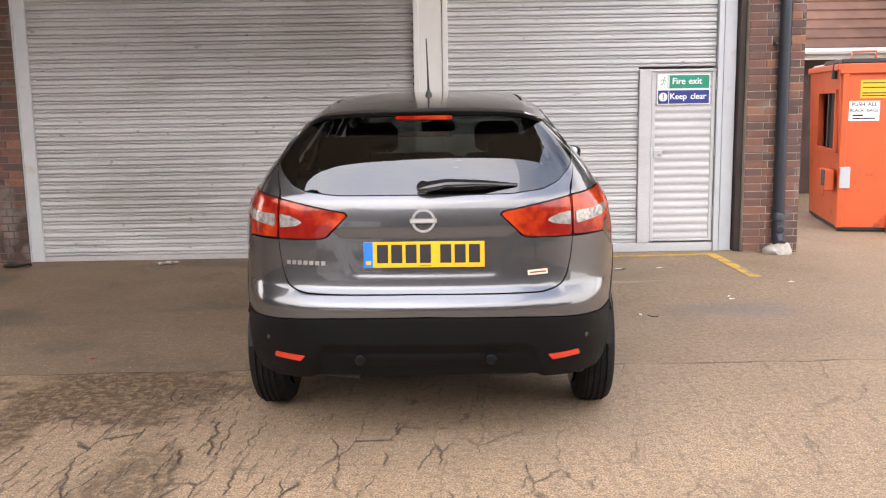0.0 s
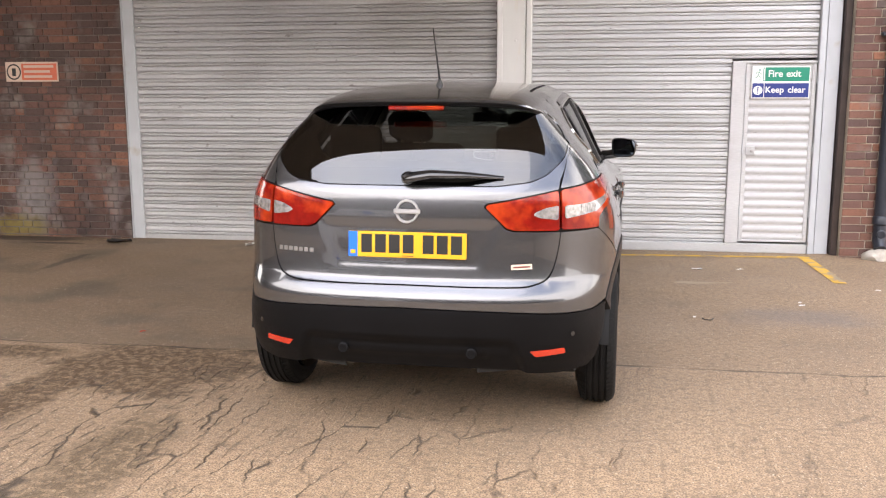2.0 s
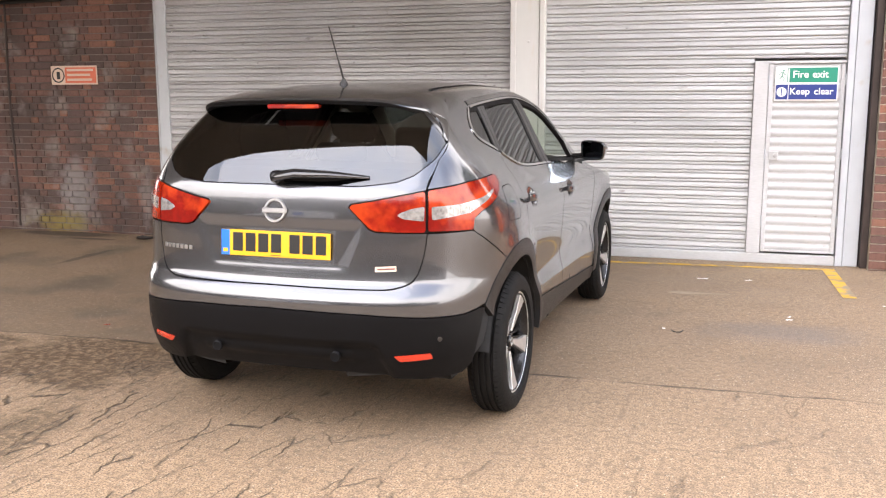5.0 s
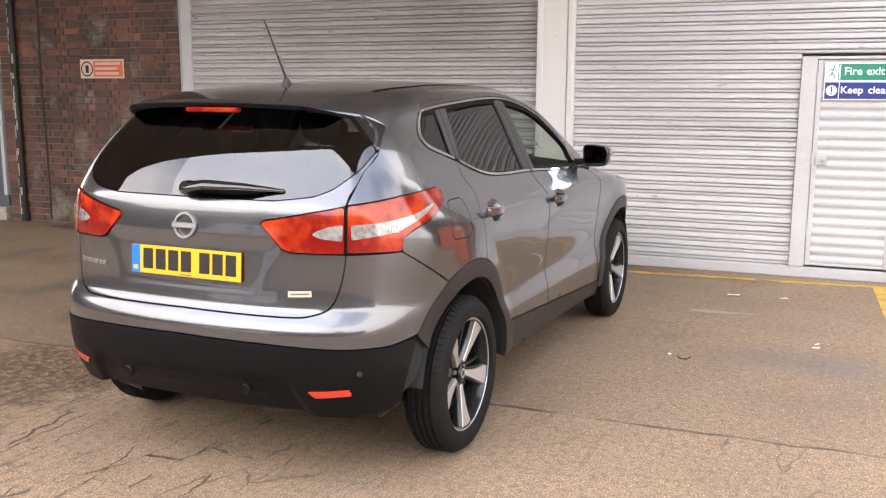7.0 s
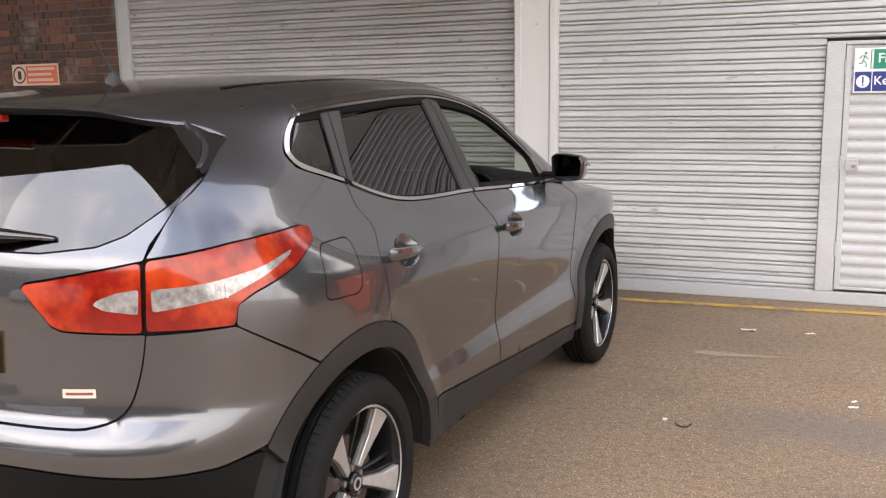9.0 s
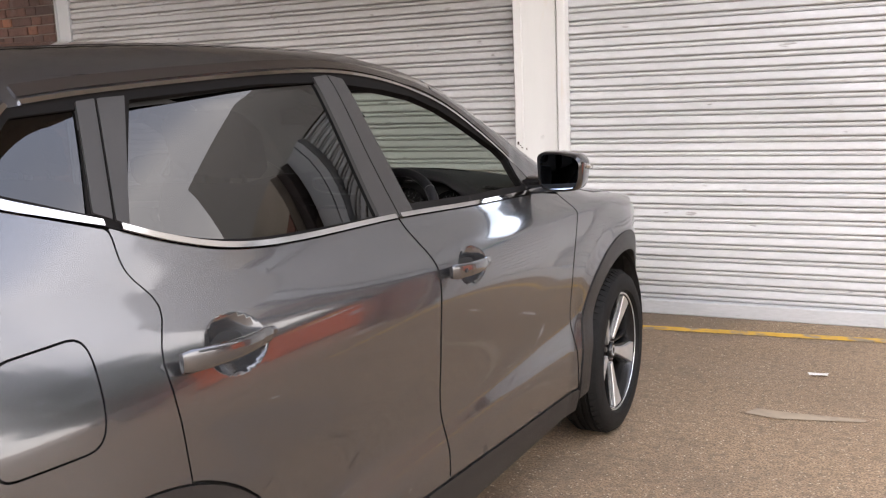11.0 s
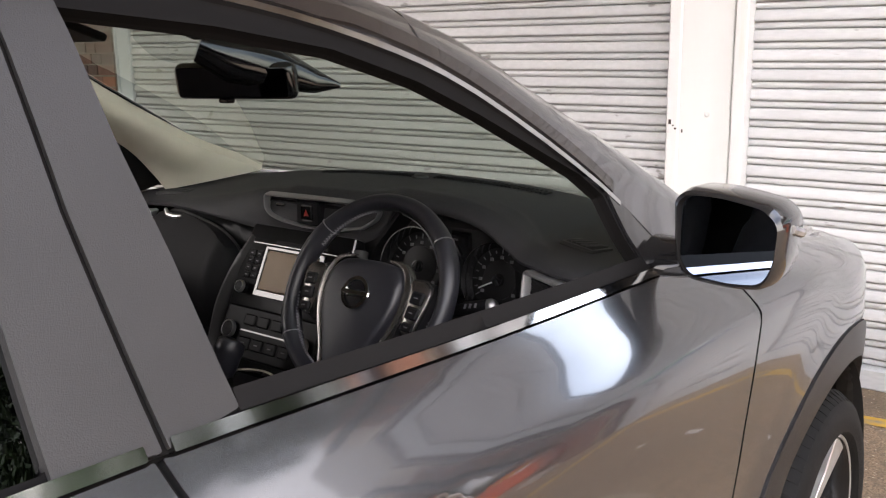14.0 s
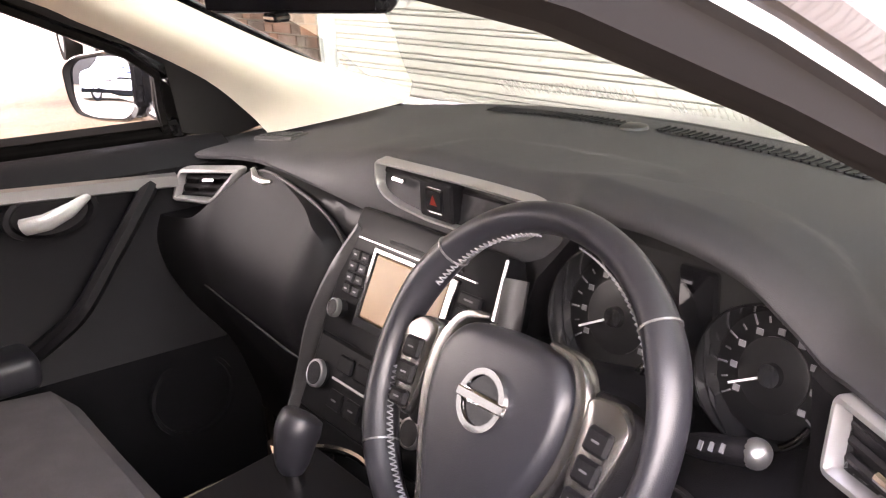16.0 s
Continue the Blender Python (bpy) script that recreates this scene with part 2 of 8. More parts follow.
    for x, z, w, h, much, tone in stains:
        dist = node("ShaderNodeVectorMath")
        dist.operation = "LENGTH"
        both_ = node("ShaderNodeCombineXYZ")
        for k, (axis, mid, half) in enumerate((("X", x, w), ("Z", z, h))):
            link(span(axes.outputs[axis], mid - half, mid + half, -1, 1), both_.inputs[k])
        for r in both_.inputs[0].links[0].from_node, both_.inputs[1].links[0].from_node:
            r.clamp = False
        link(both_.outputs[0], dist.inputs[0])
        ragged = node("ShaderNodeMath")
        ragged.operation = "ADD"
        link(dist.outputs["Value"], ragged.inputs[0])
        link(span(noise_at(7.0, 8.0), 0.2, 0.8, -0.7, 0.7), ragged.inputs[1])
        c = blend(span(ragged.outputs[0], 1.25, 0.45, 0, much), c, tone)
    link(c, b.inputs["Base Color"])
    bp = node("ShaderNodeBump")
    bp.inputs["Strength"].default_value, bp.inputs["Distance"].default_value = 0.6, 0.004
    link(noise_at(120, 6.0), bp.inputs["Height"])
    link(bp.outputs["Normal"], b.inputs["Normal"])
    return m


BRICK = brick_stuff(gain=0.98, grey=(0.034, 0.029, 0.027), stains=((-5.20, 0.42, 0.24, 0.40, 0.8, (0.27, 0.25, 0.25)), (-5.42, 0.10, 0.40, 0.12, 0.85, (0.19, 0.15, 0.045)),
                                                                   (-4.75, 0.40, 0.55, 0.45, 0.45, (0.045, 0.034, 0.034)), (-4.32, 0.42, 0.10, 0.25, 0.5, (0.26, 0.23, 0.22))))
BRICK_PALE = brick_stuff("orange_and_grey_brick", 1.05, 0.25, (0.038, 0.028, 0.024))
MORTAR_PALE = material("pale_mortar", (0.42, 0.37, 0.30), 0.9, vary=0.2, scale=6, fine=0.2, fine_scale=220, bump=0.5, bump_scale=200)
MORTAR = material("grey_mortar", (0.17, 0.145, 0.125), 0.9, vary=0.25, scale=6, fine=0.2, fine_scale=220, bump=0.5, bump_scale=200, second=(0.07, 0.058, 0.052), second_at=(0.40, 0.60), second_scale=1.4)
YELLOW_LINE = material("worn_yellow_paint", (0.56, 0.33, 0.035), 0.75, vary=0.15, scale=5, second=(0.27, 0.215, 0.15), second_at=(0.50, 0.62), second_scale=9)
CHALK = material("pale_scuff", (0.36, 0.29, 0.21), 0.9, vary=0.2, second=(0.24, 0.19, 0.145), second_at=(0.45, 0.6), second_scale=8)
PIPE_PAINT = material("dark_blue_black_pipe", (0.016, 0.020, 0.030), 0.38, vary=0.15, scale=5, bump=0.1, bump_scale=40)
STEEL_BROWN = material("dark_brown_steel", (0.040, 0.026, 0.022), 0.6, vary=0.3, scale=6, bump=0.3, bump_scale=50)
BIN_ORANGE = material("orange_skip_paint", (0.56, 0.095, 0.024), 0.45, vary=0.10, scale=2.5, second=(0.30, 0.055, 0.025), second_at=(0.64, 0.72), second_scale=4, bump=0.12, bump_scale=9)
BIN_DARK = material("black_lid", (0.030, 0.028, 0.028), 0.6, vary=0.2)
SIGN_WHITE = material("white_sign", (0.80, 0.81, 0.80), 0.35)
SIGN_GREEN = material("green_sign", (0.012, 0.24, 0.155), 0.35)
SIGN_BLUE = material("blue_sign", (0.020, 0.040, 0.21), 0.35)
SIGN_BLACK = material("black_print", (0.010, 0.010, 0.010), 0.5)
SIGN_RED = material("faded_red_sign", (0.62, 0.135, 0.065), 0.45, vary=0.06)
DEEP_RED = material("dull_red_brown_print", (0.16, 0.045, 0.035), 0.5)
SIGN_CREAM = material("cream_sign", (0.62, 0.48, 0.38), 0.45)
SIGN_YELLOW = material("yellow_sticker", (0.74, 0.46, 0.02), 0.4)
ROOF_TILE = material("brown_roof_tile", (0.16, 0.080, 0.054), 0.85, vary=0.25, scale=3, island=0.2, bump=0.3)
LEAF = material("dark_green_leaf", (0.035, 0.060, 0.020), 0.55, vary=0.35, scale=3)
BARK = material("bark", (0.09, 0.07, 0.05), 0.9, vary=0.3, bump=0.5)
RENDERED = material("grey_render", (0.36, 0.35, 0.33), 0.85, vary=0.12, scale=1.5, bump=0.3, bump_scale=40)
SOFFIT = material("canopy_soffit", (0.30, 0.292, 0.28), 0.8, vary=0.15, scale=0.8)
STONE = material("pale_rubble", (0.36, 0.33, 0.29), 0.9, vary=0.3, scale=20, bump=0.6, bump_scale=60)
LITTER = material("white_paper", (0.72, 0.70, 0.66), 0.7)


def concrete():
    """The yard: brushed pale concrete with aggregate, cracks, oil stains and a darker, smoother bay by the doors."""
    m = bpy.data.materials.new("worn_concrete")
    m.use_nodes = True
    nt = m.node_tree
    b, link, node = nt.nodes["Principled BSDF"], nt.links.new, nt.nodes.new
    pos = node("ShaderNodeNewGeometry").outputs["Position"]
    split = node("ShaderNodeSeparateXYZ")
    link(pos, split.inputs[0])

    def noise_at(s, detail=5.0, vec=pos, rough=0.5):
        n = node("ShaderNodeTexNoise")
        n.inputs["Scale"].default_value, n.inputs["Detail"].default_value, n.inputs["Roughness"].default_value = s, detail, rough
        link(vec, n.inputs["Vector"])
        return n.outputs["Fac"]

    def span(v, a, z, lo, hi):
        r = node("ShaderNodeMapRange")
        for k, q in zip(("From Min", "From Max", "To Min", "To Max"), (a, z, lo, hi)):
            r.inputs[k].default_value = q
        link(v, r.inputs["Value"])
        return r.outputs["Result"]

    def op(kind, a, v=None):
        n = node("ShaderNodeMath")
        n.operation = kind
        for k, q in enumerate((a, v)):
            if q is None:
                continue
            if isinstance(q, (int, float)):
                n.inputs[k].default_value = q
            else:
                link(q, n.inputs[k])
        return n.outputs[0]

    def blend(f, a, bb):
        n = node("ShaderNodeMix")
        n.data_type = "RGBA"
        link(f, n.inputs["Factor"])
        for k, q in (("A", a), ("B", bb)):
            if isinstance(q, tuple):
                n.inputs[k].default_value = (*q, 1)
            else:
                link(q, n.inputs[k])
        return n.outputs["Result"]
    edge = op("ADD", split.outputs["Y"], op("MULTIPLY", op("SUBTRACT", noise_at(2.5), 0.5), 0.10))
    inner = op("MULTIPLY", span(edge, 4.98, 5.03, 0, 1), span(split.outputs["X"], 0.5, 1.8, 1, 0.45))
    col = blend(span(noise_at(0.7, 8.0), 0.35, 0.68, 0, 1), (0.415, 0.286, 0.172), (0.315, 0.217, 0.132))
    bay = blend(span(noise_at(0.55, 8.0), 0.38, 0.66, 0, 1), (0.285, 0.199, 0.124), (0.205, 0.143, 0.089))
    bay = blend(span(noise_at(1.3, 6.0), 0.52, 0.66, 0, 0.75), bay, (0.098, 0.076, 0.056))
    col = blend(inner, col, bay)
    # aggregate
    vor = node("ShaderNodeTexVoronoi")
    vor.inputs["Scale"].default_value = 62
    link(pos, vor.inputs["Vector"])
    chip = op("MULTIPLY", span(vor.outputs["Distance"], 0.10, 0.30, 1, 0), span(noise_at(30, 2.0), 0.46, 0.58, 0, 1))
    col = blend(span(noise_at(120, 3.0), 0.46, 0.62, 0, 0.85), col, (0.10, 0.072, 0.047))
    col = blend(span(noise_at(28, 4.0), 0.48, 0.66, 0, 0.6), col, (0.12, 0.086, 0.056))
    col = blend(op("MULTIPLY", chip, 0.9), col, (0.60, 0.50, 0.37))
    # the dark, mossy stain left of the car and the oily marks round it
    mp = node("ShaderNodeMapping")
    mp.inputs["Location"].default_value, mp.inputs["Rotation"].default_value = (0, 0, 0), (0, 0, radians(5))
    link(pos, mp.inputs["Vector"])
    sx = node("ShaderNodeSeparateXYZ")
    link(mp.outputs["Vector"], sx.inputs[0])

    def spot(cx, cy, rx, ry, soft=0.6, rag=0.9):
        dx = op("DIVIDE", op("SUBTRACT", split.outputs["X"], cx), rx)
        dy = op("DIVIDE", op("SUBTRACT", split.outputs["Y"], cy), ry)
        d = op("SQRT", op("ADD", op("MULTIPLY", dx, dx), op("MULTIPLY", dy, dy)))
        d = op("ADD", d, op("MULTIPLY", op("SUBTRACT", noise_at(4.0, 8.0, rough=0.65), 0.5), rag * 2))
        return span(d, 1 - soft / 2, 1 + soft / 2, 1, 0)
    front = span(edge, 5.0, 5.03, 1, 0)
    # fine streaks along the brushing
    sm = node("ShaderNodeMapping")
    sm.inputs["Scale"].default_value = (26, 2.2, 1)
    link(mp.outputs["Vector"], sm.inputs["Vector"])
    streak = noise_at(1.0, 6.0, sm.outputs["Vector"], 0.6)
    col = blend(op("MULTIPLY", span(streak, 0.50, 0.72, 0, 0.38), front), col, (0.125, 0.090, 0.058))
    speck = span(noise_at(20, 9.0, rough=0.78), 0.41, 0.53, 0.12, 1)
    moss = op("MULTIPLY", op("MULTIPLY", op("MAXIMUM", op("MAXIMUM", spot(-1.70, 4.60, 0.58, 0.48, 0.25, 1.1), spot(-2.68, 4.78, 0.30, 0.12, 0.5, 0.5)), spot(-2.15, 4.25, 0.17, 0.80, 0.4, 0.8)), front), speck)
    col = blend(op("MULTIPLY", moss, 0.92), col, (0.068, 0.038, 0.014))
    col = blend(op("MULTIPLY", op("MULTIPLY", spot(-1.35, 3.28, 0.20, 0.58, 0.6, 0.8), speck), 0.8), col, (0.080, 0.054, 0.026))
    # short dark strokes where the brushed skin has broken
    sm2 = node("ShaderNodeMapping")
    sm2.inputs["Scale"].default_value = (30, 4.2, 1)
    link(mp.outputs["Vector"], sm2.inputs["Vector"])
    stroke = span(noise_at(1.0, 4.0, sm2.outputs["Vector"], 0.55), 0.60, 0.65, 0, 1)
    stroke = op("MULTIPLY", op("MULTIPLY", stroke, front), op("MAXIMUM", spot(-1.6, 3.75, 0.85, 0.75, 0.9, 0.9), spot(-1.15, 4.3, 0.35, 0.55, 0.8, 0.8)))
    col = blend(op("MULTIPLY", stroke, 0.72), col, (0.060, 0.042, 0.025))
    col = blend(op("MULTIPLY", spot(2.15, 6.35, 0.45, 0.22, 0.9, 0.9), 0.42), col, (0.115, 0.108, 0.108))
    # shade under the car's tail, put into the ground colour
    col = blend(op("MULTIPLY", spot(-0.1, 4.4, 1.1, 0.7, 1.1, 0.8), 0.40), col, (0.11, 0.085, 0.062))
    # wet dirt along the foot of the wall, a broken crack in the bay
    col = blend(op("MULTIPLY", op("MAXIMUM", spot(-5.25, 8.82, 0.62, 0.15, 0.4, 0.6), spot(-4.75, 8.56, 0.28, 0.05, 0.4, 0.5)), 0.85), col, (0.050, 0.034, 0.027))
    col = blend(op("MULTIPLY", spot(-4.08, 7.62, 0.05, 0.40, 0.3, 1.3), 0.8), col, (0.075, 0.052, 0.038))
    # expansion joint
    joint = span(op("ABSOLUTE", op("SUBTRACT", edge, 5.0)), 0.006, 0.016, 1, 0)
    joint = op("MULTIPLY", joint, span(noise_at(3.0), 0.38, 0.58, 0.12, 0.9))
    # cracks along the brushing, in patches
    bend = node("ShaderNodeVectorMath")
    bend.operation = "ADD"
    nz = node("ShaderNodeTexNoise")
    nz.inputs["Scale"].default_value, nz.inputs["Detail"].default_value = 11.0, 6.0
    link(pos, nz.inputs["Vector"])
    sc = node("ShaderNodeVectorMath")
    sc.operation, sc.inputs["Scale"].default_value = "SCALE", 0.085
    link(nz.outputs["Color"], sc.inputs[0])
    link(mp.outputs["Vector"], bend.inputs[0])
    link(sc.outputs[0], bend.inputs[1])
    st = node("ShaderNodeMapping")
    st.inputs["Scale"].default_value = (6.5, 1.5, 1)
    link(bend.outputs[0], st.inputs["Vector"])
    cr = node("ShaderNodeTexVoronoi")
    cr.feature, cr.inputs["Scale"].default_value = "DISTANCE_TO_EDGE", 1.0
    link(st.outputs[0], cr.inputs["Vector"])
    crack = span(cr.outputs["Distance"], 0.004, 0.030, 1, 0)
    where = op("MULTIPLY", op("MAXIMUM", spot(-1.2, 3.4, 1.7, 1.2, 0.9, 0.8), spot(-0.4, 3.0, 1.3, 0.55, 0.9, 0.6)), front)
    where = op("MULTIPLY", where, span(noise_at(3.4, 4.0), 0.46, 0.55, 0, 1))
    st2 = node("ShaderNodeMapping")
    st2.inputs["Scale"].default_value, st2.inputs["Location"].default_value = (3.4, 0.75, 1), (4.3, 1.7, 0)
    link(bend.outputs[0], st2.inputs["Vector"])
    cr2 = node("ShaderNodeTexVoronoi")
    cr2.feature, cr2.inputs["Scale"].default_value = "DISTANCE_TO_EDGE", 1.0
    link(st2.outputs[0], cr2.inputs["Vector"])
    fine_crack = op("MULTIPLY", op("MULTIPLY", span(cr2.outputs["Distance"], 0.003, 0.016, 1, 0), front), span(noise_at(1.1, 3.0), 0.52, 0.64, 0, 0.55))
    crack = op("MAXIMUM", op("MAXIMUM", op("MULTIPLY", crack, where), joint), fine_crack)
    col = blend(op("MULTIPLY", crack, 0.92), col, (0.045, 0.032, 0.020))
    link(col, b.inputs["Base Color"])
    link(span(noise_at(0.8, 5.0), 0.35, 0.7, 0.62, 0.85), b.inputs["Roughness"])
    # relief: brushed ridges, aggregate, cracks
    h = op("ADD", op("MULTIPLY", op("MULTIPLY", streak, front), 0.9), op("ADD", noise_at(90, 4.0), op("MULTIPLY", chip, 0.6)))
    h = op("SUBTRACT", h, op("MULTIPLY", op("MAXIMUM", crack, stroke), 2.5))
    bp = node("ShaderNodeBump")
    bp.inputs["Strength"].default_value, bp.inputs["Distance"].default_value = 0.75, 0.007
    link(h, bp.inputs["Height"])
    link(bp.outputs["Normal"], b.inputs["Normal"])
    return m


CONCRETE = concrete()

# ---- mesh helpers ----
def mesh_ob(name, verts, faces, mat, parent=None, label="", smooth=False, normals=None):
    me = bpy.data.meshes.new(name)
    me.from_pydata([tuple(v) for v in verts], [], [tuple(f) for f in faces])
    if mat:
        me.materials.append(mat)
    if smooth or normals is not None:
        me.polygons.foreach_set("use_smooth", [True] * len(me.polygons))
    if normals is not None:
        me.normals_split_custom_set_from_vertices([tuple(n) for n in normals])
    me.update()
    ob = new(name, me)
    ob.parent = parent
    return tagged(ob, label)


def part(name, bm, mat, parent=None, label="", smooth=False):
    """Links a bmesh as one mesh object under a thing."""
    me = bpy.data.meshes.new(name)
    bm.normal_update()
    bm.to_mesh(me)
    bm.free()
    me.materials.append(mat)
    if smooth:
        me.polygons.foreach_set("use_smooth", [True] * len(me.polygons))
        me.set_sharp_from_angle(angle=radians(38))
    ob = new(name, me)
    ob.parent = parent
    return tagged(ob, label)


def box(x0, y0, z0, x1, y1, z1, bevel=0.0, m=None, seg=1):
    bm = bmesh.new()
    bmesh.ops.create_cube(bm, size=1)
    bmesh.ops.transform(bm, matrix=Matrix.Translation(((x0 + x1) / 2, (y0 + y1) / 2, (z0 + z1) / 2)) @ Matrix.Diagonal((x1 - x0, y1 - y0, z1 - z0, 1)), verts=bm.verts)
    if bevel:
        bmesh.ops.bevel(bm, geom=bm.edges[:], offset=bevel, segments=seg, affect="EDGES", profile=0.5)
    if m is not None:
        bmesh.ops.transform(bm, matrix=m, verts=bm.verts)
    return bm


def join(*bms):
    """Several bmeshes as one."""
    out = bmesh.new()
    for b in bms:
        me = bpy.data.meshes.new("tmp")
        b.to_mesh(me)
        b.free()
        out.from_mesh(me)
        bpy.data.meshes.remove(me)
    return out


def lathe(profile, n=32, axis="Z", m=None, closed=False):
    """Turns (radius, height) pairs about an axis."""
    bm = bmesh.new()
    rings = [[bm.verts.new((r * math.cos(2 * math.pi * i / n), r * math.sin(2 * math.pi * i / n), h)) for i in range(n)] for r, h in profile]
    pairs = list(zip(rings, rings[1:])) + ([(rings[-1], rings[0])] if closed else [])
    for a, b in pairs:
        for i in range(n):
            bm.faces.new((a[i], a[(i + 1) % n], b[(i + 1) % n], b[i]))
    if not closed:
        for ring, flip in ((rings[0], True), (rings[-1], False)):
            if profile[0 if flip else -1][0] > 1e-4:
                bm.faces.new(ring[::-1] if flip else ring)
    turn = {"Z": Matrix(), "X": pose(0, 0, 0, 0, 90, 0), "Y": pose(0, 0, 0, -90, 0, 0)}[axis]
    bmesh.ops.remove_doubles(bm, verts=bm.verts, dist=1e-5)
    bmesh.ops.transform(bm, matrix=(m or Matrix()) @ turn, verts=bm.verts)
    bmesh.ops.recalc_face_normals(bm, faces=bm.faces)
    return bm


def tube(points, radius, n=8, flat=1.0):
    """A round bar along points; radius may be one number or one for each point."""
    pts = [Vector(p) for p in points]
    rad = [radius] * len(pts) if isinstance(radius, (int, float)) else radius
    bm = bmesh.new()
    rings, side = [], None
    for i, p in enumerate(pts):
        d = (pts[min(i + 1, len(pts) - 1)] - pts[max(i - 1, 0)]).normalized()
        side = (d.orthogonal() if side is None else side - d * side.dot(d)).normalized()
        up = d.cross(side)
        rings.append([bm.verts.new(p + (side * math.cos(2 * math.pi * k / n) + up * flat * math.sin(2 * math.pi * k / n)) * rad[i]) for k in range(n)])
    for a, b in zip(rings, rings[1:]):
        for k in range(n):
            bm.faces.new((a[k], a[(k + 1) % n], b[(k + 1) % n], b[k]))
    bm.faces.new(rings[0][::-1])
    bm.faces.new(rings[-1])
    bmesh.ops.recalc_face_normals(bm, faces=bm.faces)
    return bm


def prism(outline, depth, m=None, bevel=0.0):
    """A flat plate of that outline (x, z), front at y = 0 and back at y = depth."""
    bm = bmesh.new()
    v = [bm.verts.new((x, 0, z)) for x, z in outline]
    f = bm.faces.new(v)
    geo = bmesh.ops.extrude_face_region(bm, geom=[f])
    bmesh.ops.translate(bm, vec=(0, depth, 0), verts=[g for g in geo["geom"] if isinstance(g, bmesh.types.BMVert)])
    bmesh.ops.recalc_face_normals(bm, faces=bm.faces)
    if bevel:
        bmesh.ops.bevel(bm, geom=bm.edges[:], offset=bevel, segments=2, affect="EDGES", profile=0.5)
    if m is not None:
        bmesh.ops.transform(bm, matrix=m, verts=bm.verts)
    return bm


def letters(text, size, m, mat, parent, name="lettering", squeeze=1.0, depth=0.0008, bold=0.0, label=""):
    cu = bpy.data.curves.new("text", "FONT")
    cu.body, cu.size, cu.extrude, cu.offset = text, size, depth, bold
    cu.align_x, cu.align_y, cu.resolution_u = "CENTER", "CENTER", 4
    tmp = bpy.data.objects.new("text", cu)
    scene.collection.objects.link(tmp)
    bpy.context.view_layer.update()
    me = bpy.data.meshes.new_from_object(tmp.evaluated_get(bpy.context.evaluated_depsgraph_get()))
    bpy.data.objects.remove(tmp)
    me.transform(m @ Matrix.Diagonal((squeeze, 1, 1, 1)))
    me.materials.clear()
    me.materials.append(mat)
    ob = new(name, me)
    ob.parent = parent
    return tagged(ob, label)


def empty(name, m, label, category, group=""):
    ob = new(name)
    ob.matrix_world = m
    return tagged(ob, label, category, group)


FACING = pose(0, 0, 0, 90, 0, 0)     # text and plates that face back towards -y

# ---- the yard ----
WALL = 9.03
bm = bmesh.new()
bmesh.ops.create_grid(bm, x_segments=60, y_segments=60, size=300)
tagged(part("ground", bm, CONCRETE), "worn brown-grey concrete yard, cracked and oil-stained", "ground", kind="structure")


def line(name, pts, mat, label, z=0.004):
    v = [(x, y, z) for x, y in pts]
    return tagged(mesh_ob(name, v, [range(len(v))], mat), label, "marking", kind="structure")


line("yellow_line", [(0.3, 8.585), (2.66, 8.73), (2.66, 8.81), (0.3, 8.665)], YELLOW_LINE, "worn yellow line painted along the shutters")
line("yellow_line", [(2.62, 8.72), (2.645, 7.56), (2.745, 7.56), (2.72, 8.81), (2.66, 8.81), (2.66, 8.73)], YELLOW_LINE, "worn yellow parking line on the concrete")
line("scuff", [(1.36, 7.40), (1.5, 7.37), (1.83, 7.44), (1.84, 7.47), (1.55, 7.46), (1.4, 7.47)], CHALK, "pale scuff on the concrete")

# ---- the roller shutters ----
def shutter(name, x0, x1, z0, z1, paint, hole=None):
    """Curved interlocking slats; each is a piece of its own, cut short beside a wicket door."""
    root = tagged(empty(name, pose(0, WALL, 0), "pale grey steel roller shutter of curved slats", "shutter"), kind="structure")
    pitch, n = 0.0795, int((z1 - z0) / 0.0795)

    def slat_mesh(a, b):
        # a narrow rolled band between two grooves, then the broad face leaning inwards
        prof = [(0.014, 0.0), (0.014, 0.0036), (-0.0030, 0.0046), (-0.0065, 0.0100), (-0.0072, 0.0165), (-0.0060, 0.0225), (-0.0020, 0.0265), (0.012, 0.0272), (0.012, 0.0312), (-0.0080, 0.0320), (-0.0130, 0.0352)]
        prof += [(-0.0150 + 0.0075 * (k / 5) ** 1.6, 0.0390 + 0.0370 * k / 5) for k in range(6)]
        prof += [(-0.002, 0.0785), (0.014, 0.0795)]
        v = [(x, y, z) for x in (a, b) for y, z in prof]
        k = len(prof)
        me = bpy.data.meshes.new("slat")
        me.from_pydata(v, [], [(i, i + 1, k + i + 1, k + i) for i in range(k - 1)])
        me.materials.append(paint)
        me.polygons.foreach_set("use_smooth", [True] * len(me.polygons))
        me.set_sharp_from_angle(angle=radians(40))
        return me
    full = slat_mesh(x0, x1)
    parts = [slat_mesh(x0, hole[0]), slat_mesh(hole[1], x1)] if hole else []
    for i in range(n):
        z = z0 + i * pitch
        for me in (parts if hole and z < hole[2] else [full]):
            if me.vertices[0].co.x >= me.vertices[len(me.vertices) - 1].co.x - 0.02:
                continue
            s = new("slat", me)
            s.location = (0.0, random.uniform(-0.0015, 0.0015), z)
            s.rotation_euler = (0, random.uniform(-0.0006, 0.0006), 0)
            s.parent = root
    part("bottom_rail", box(x0, -0.028, 0.0, hole[0] if hole else x1, 0.012, z0, 0.004), paint, root)
    return root


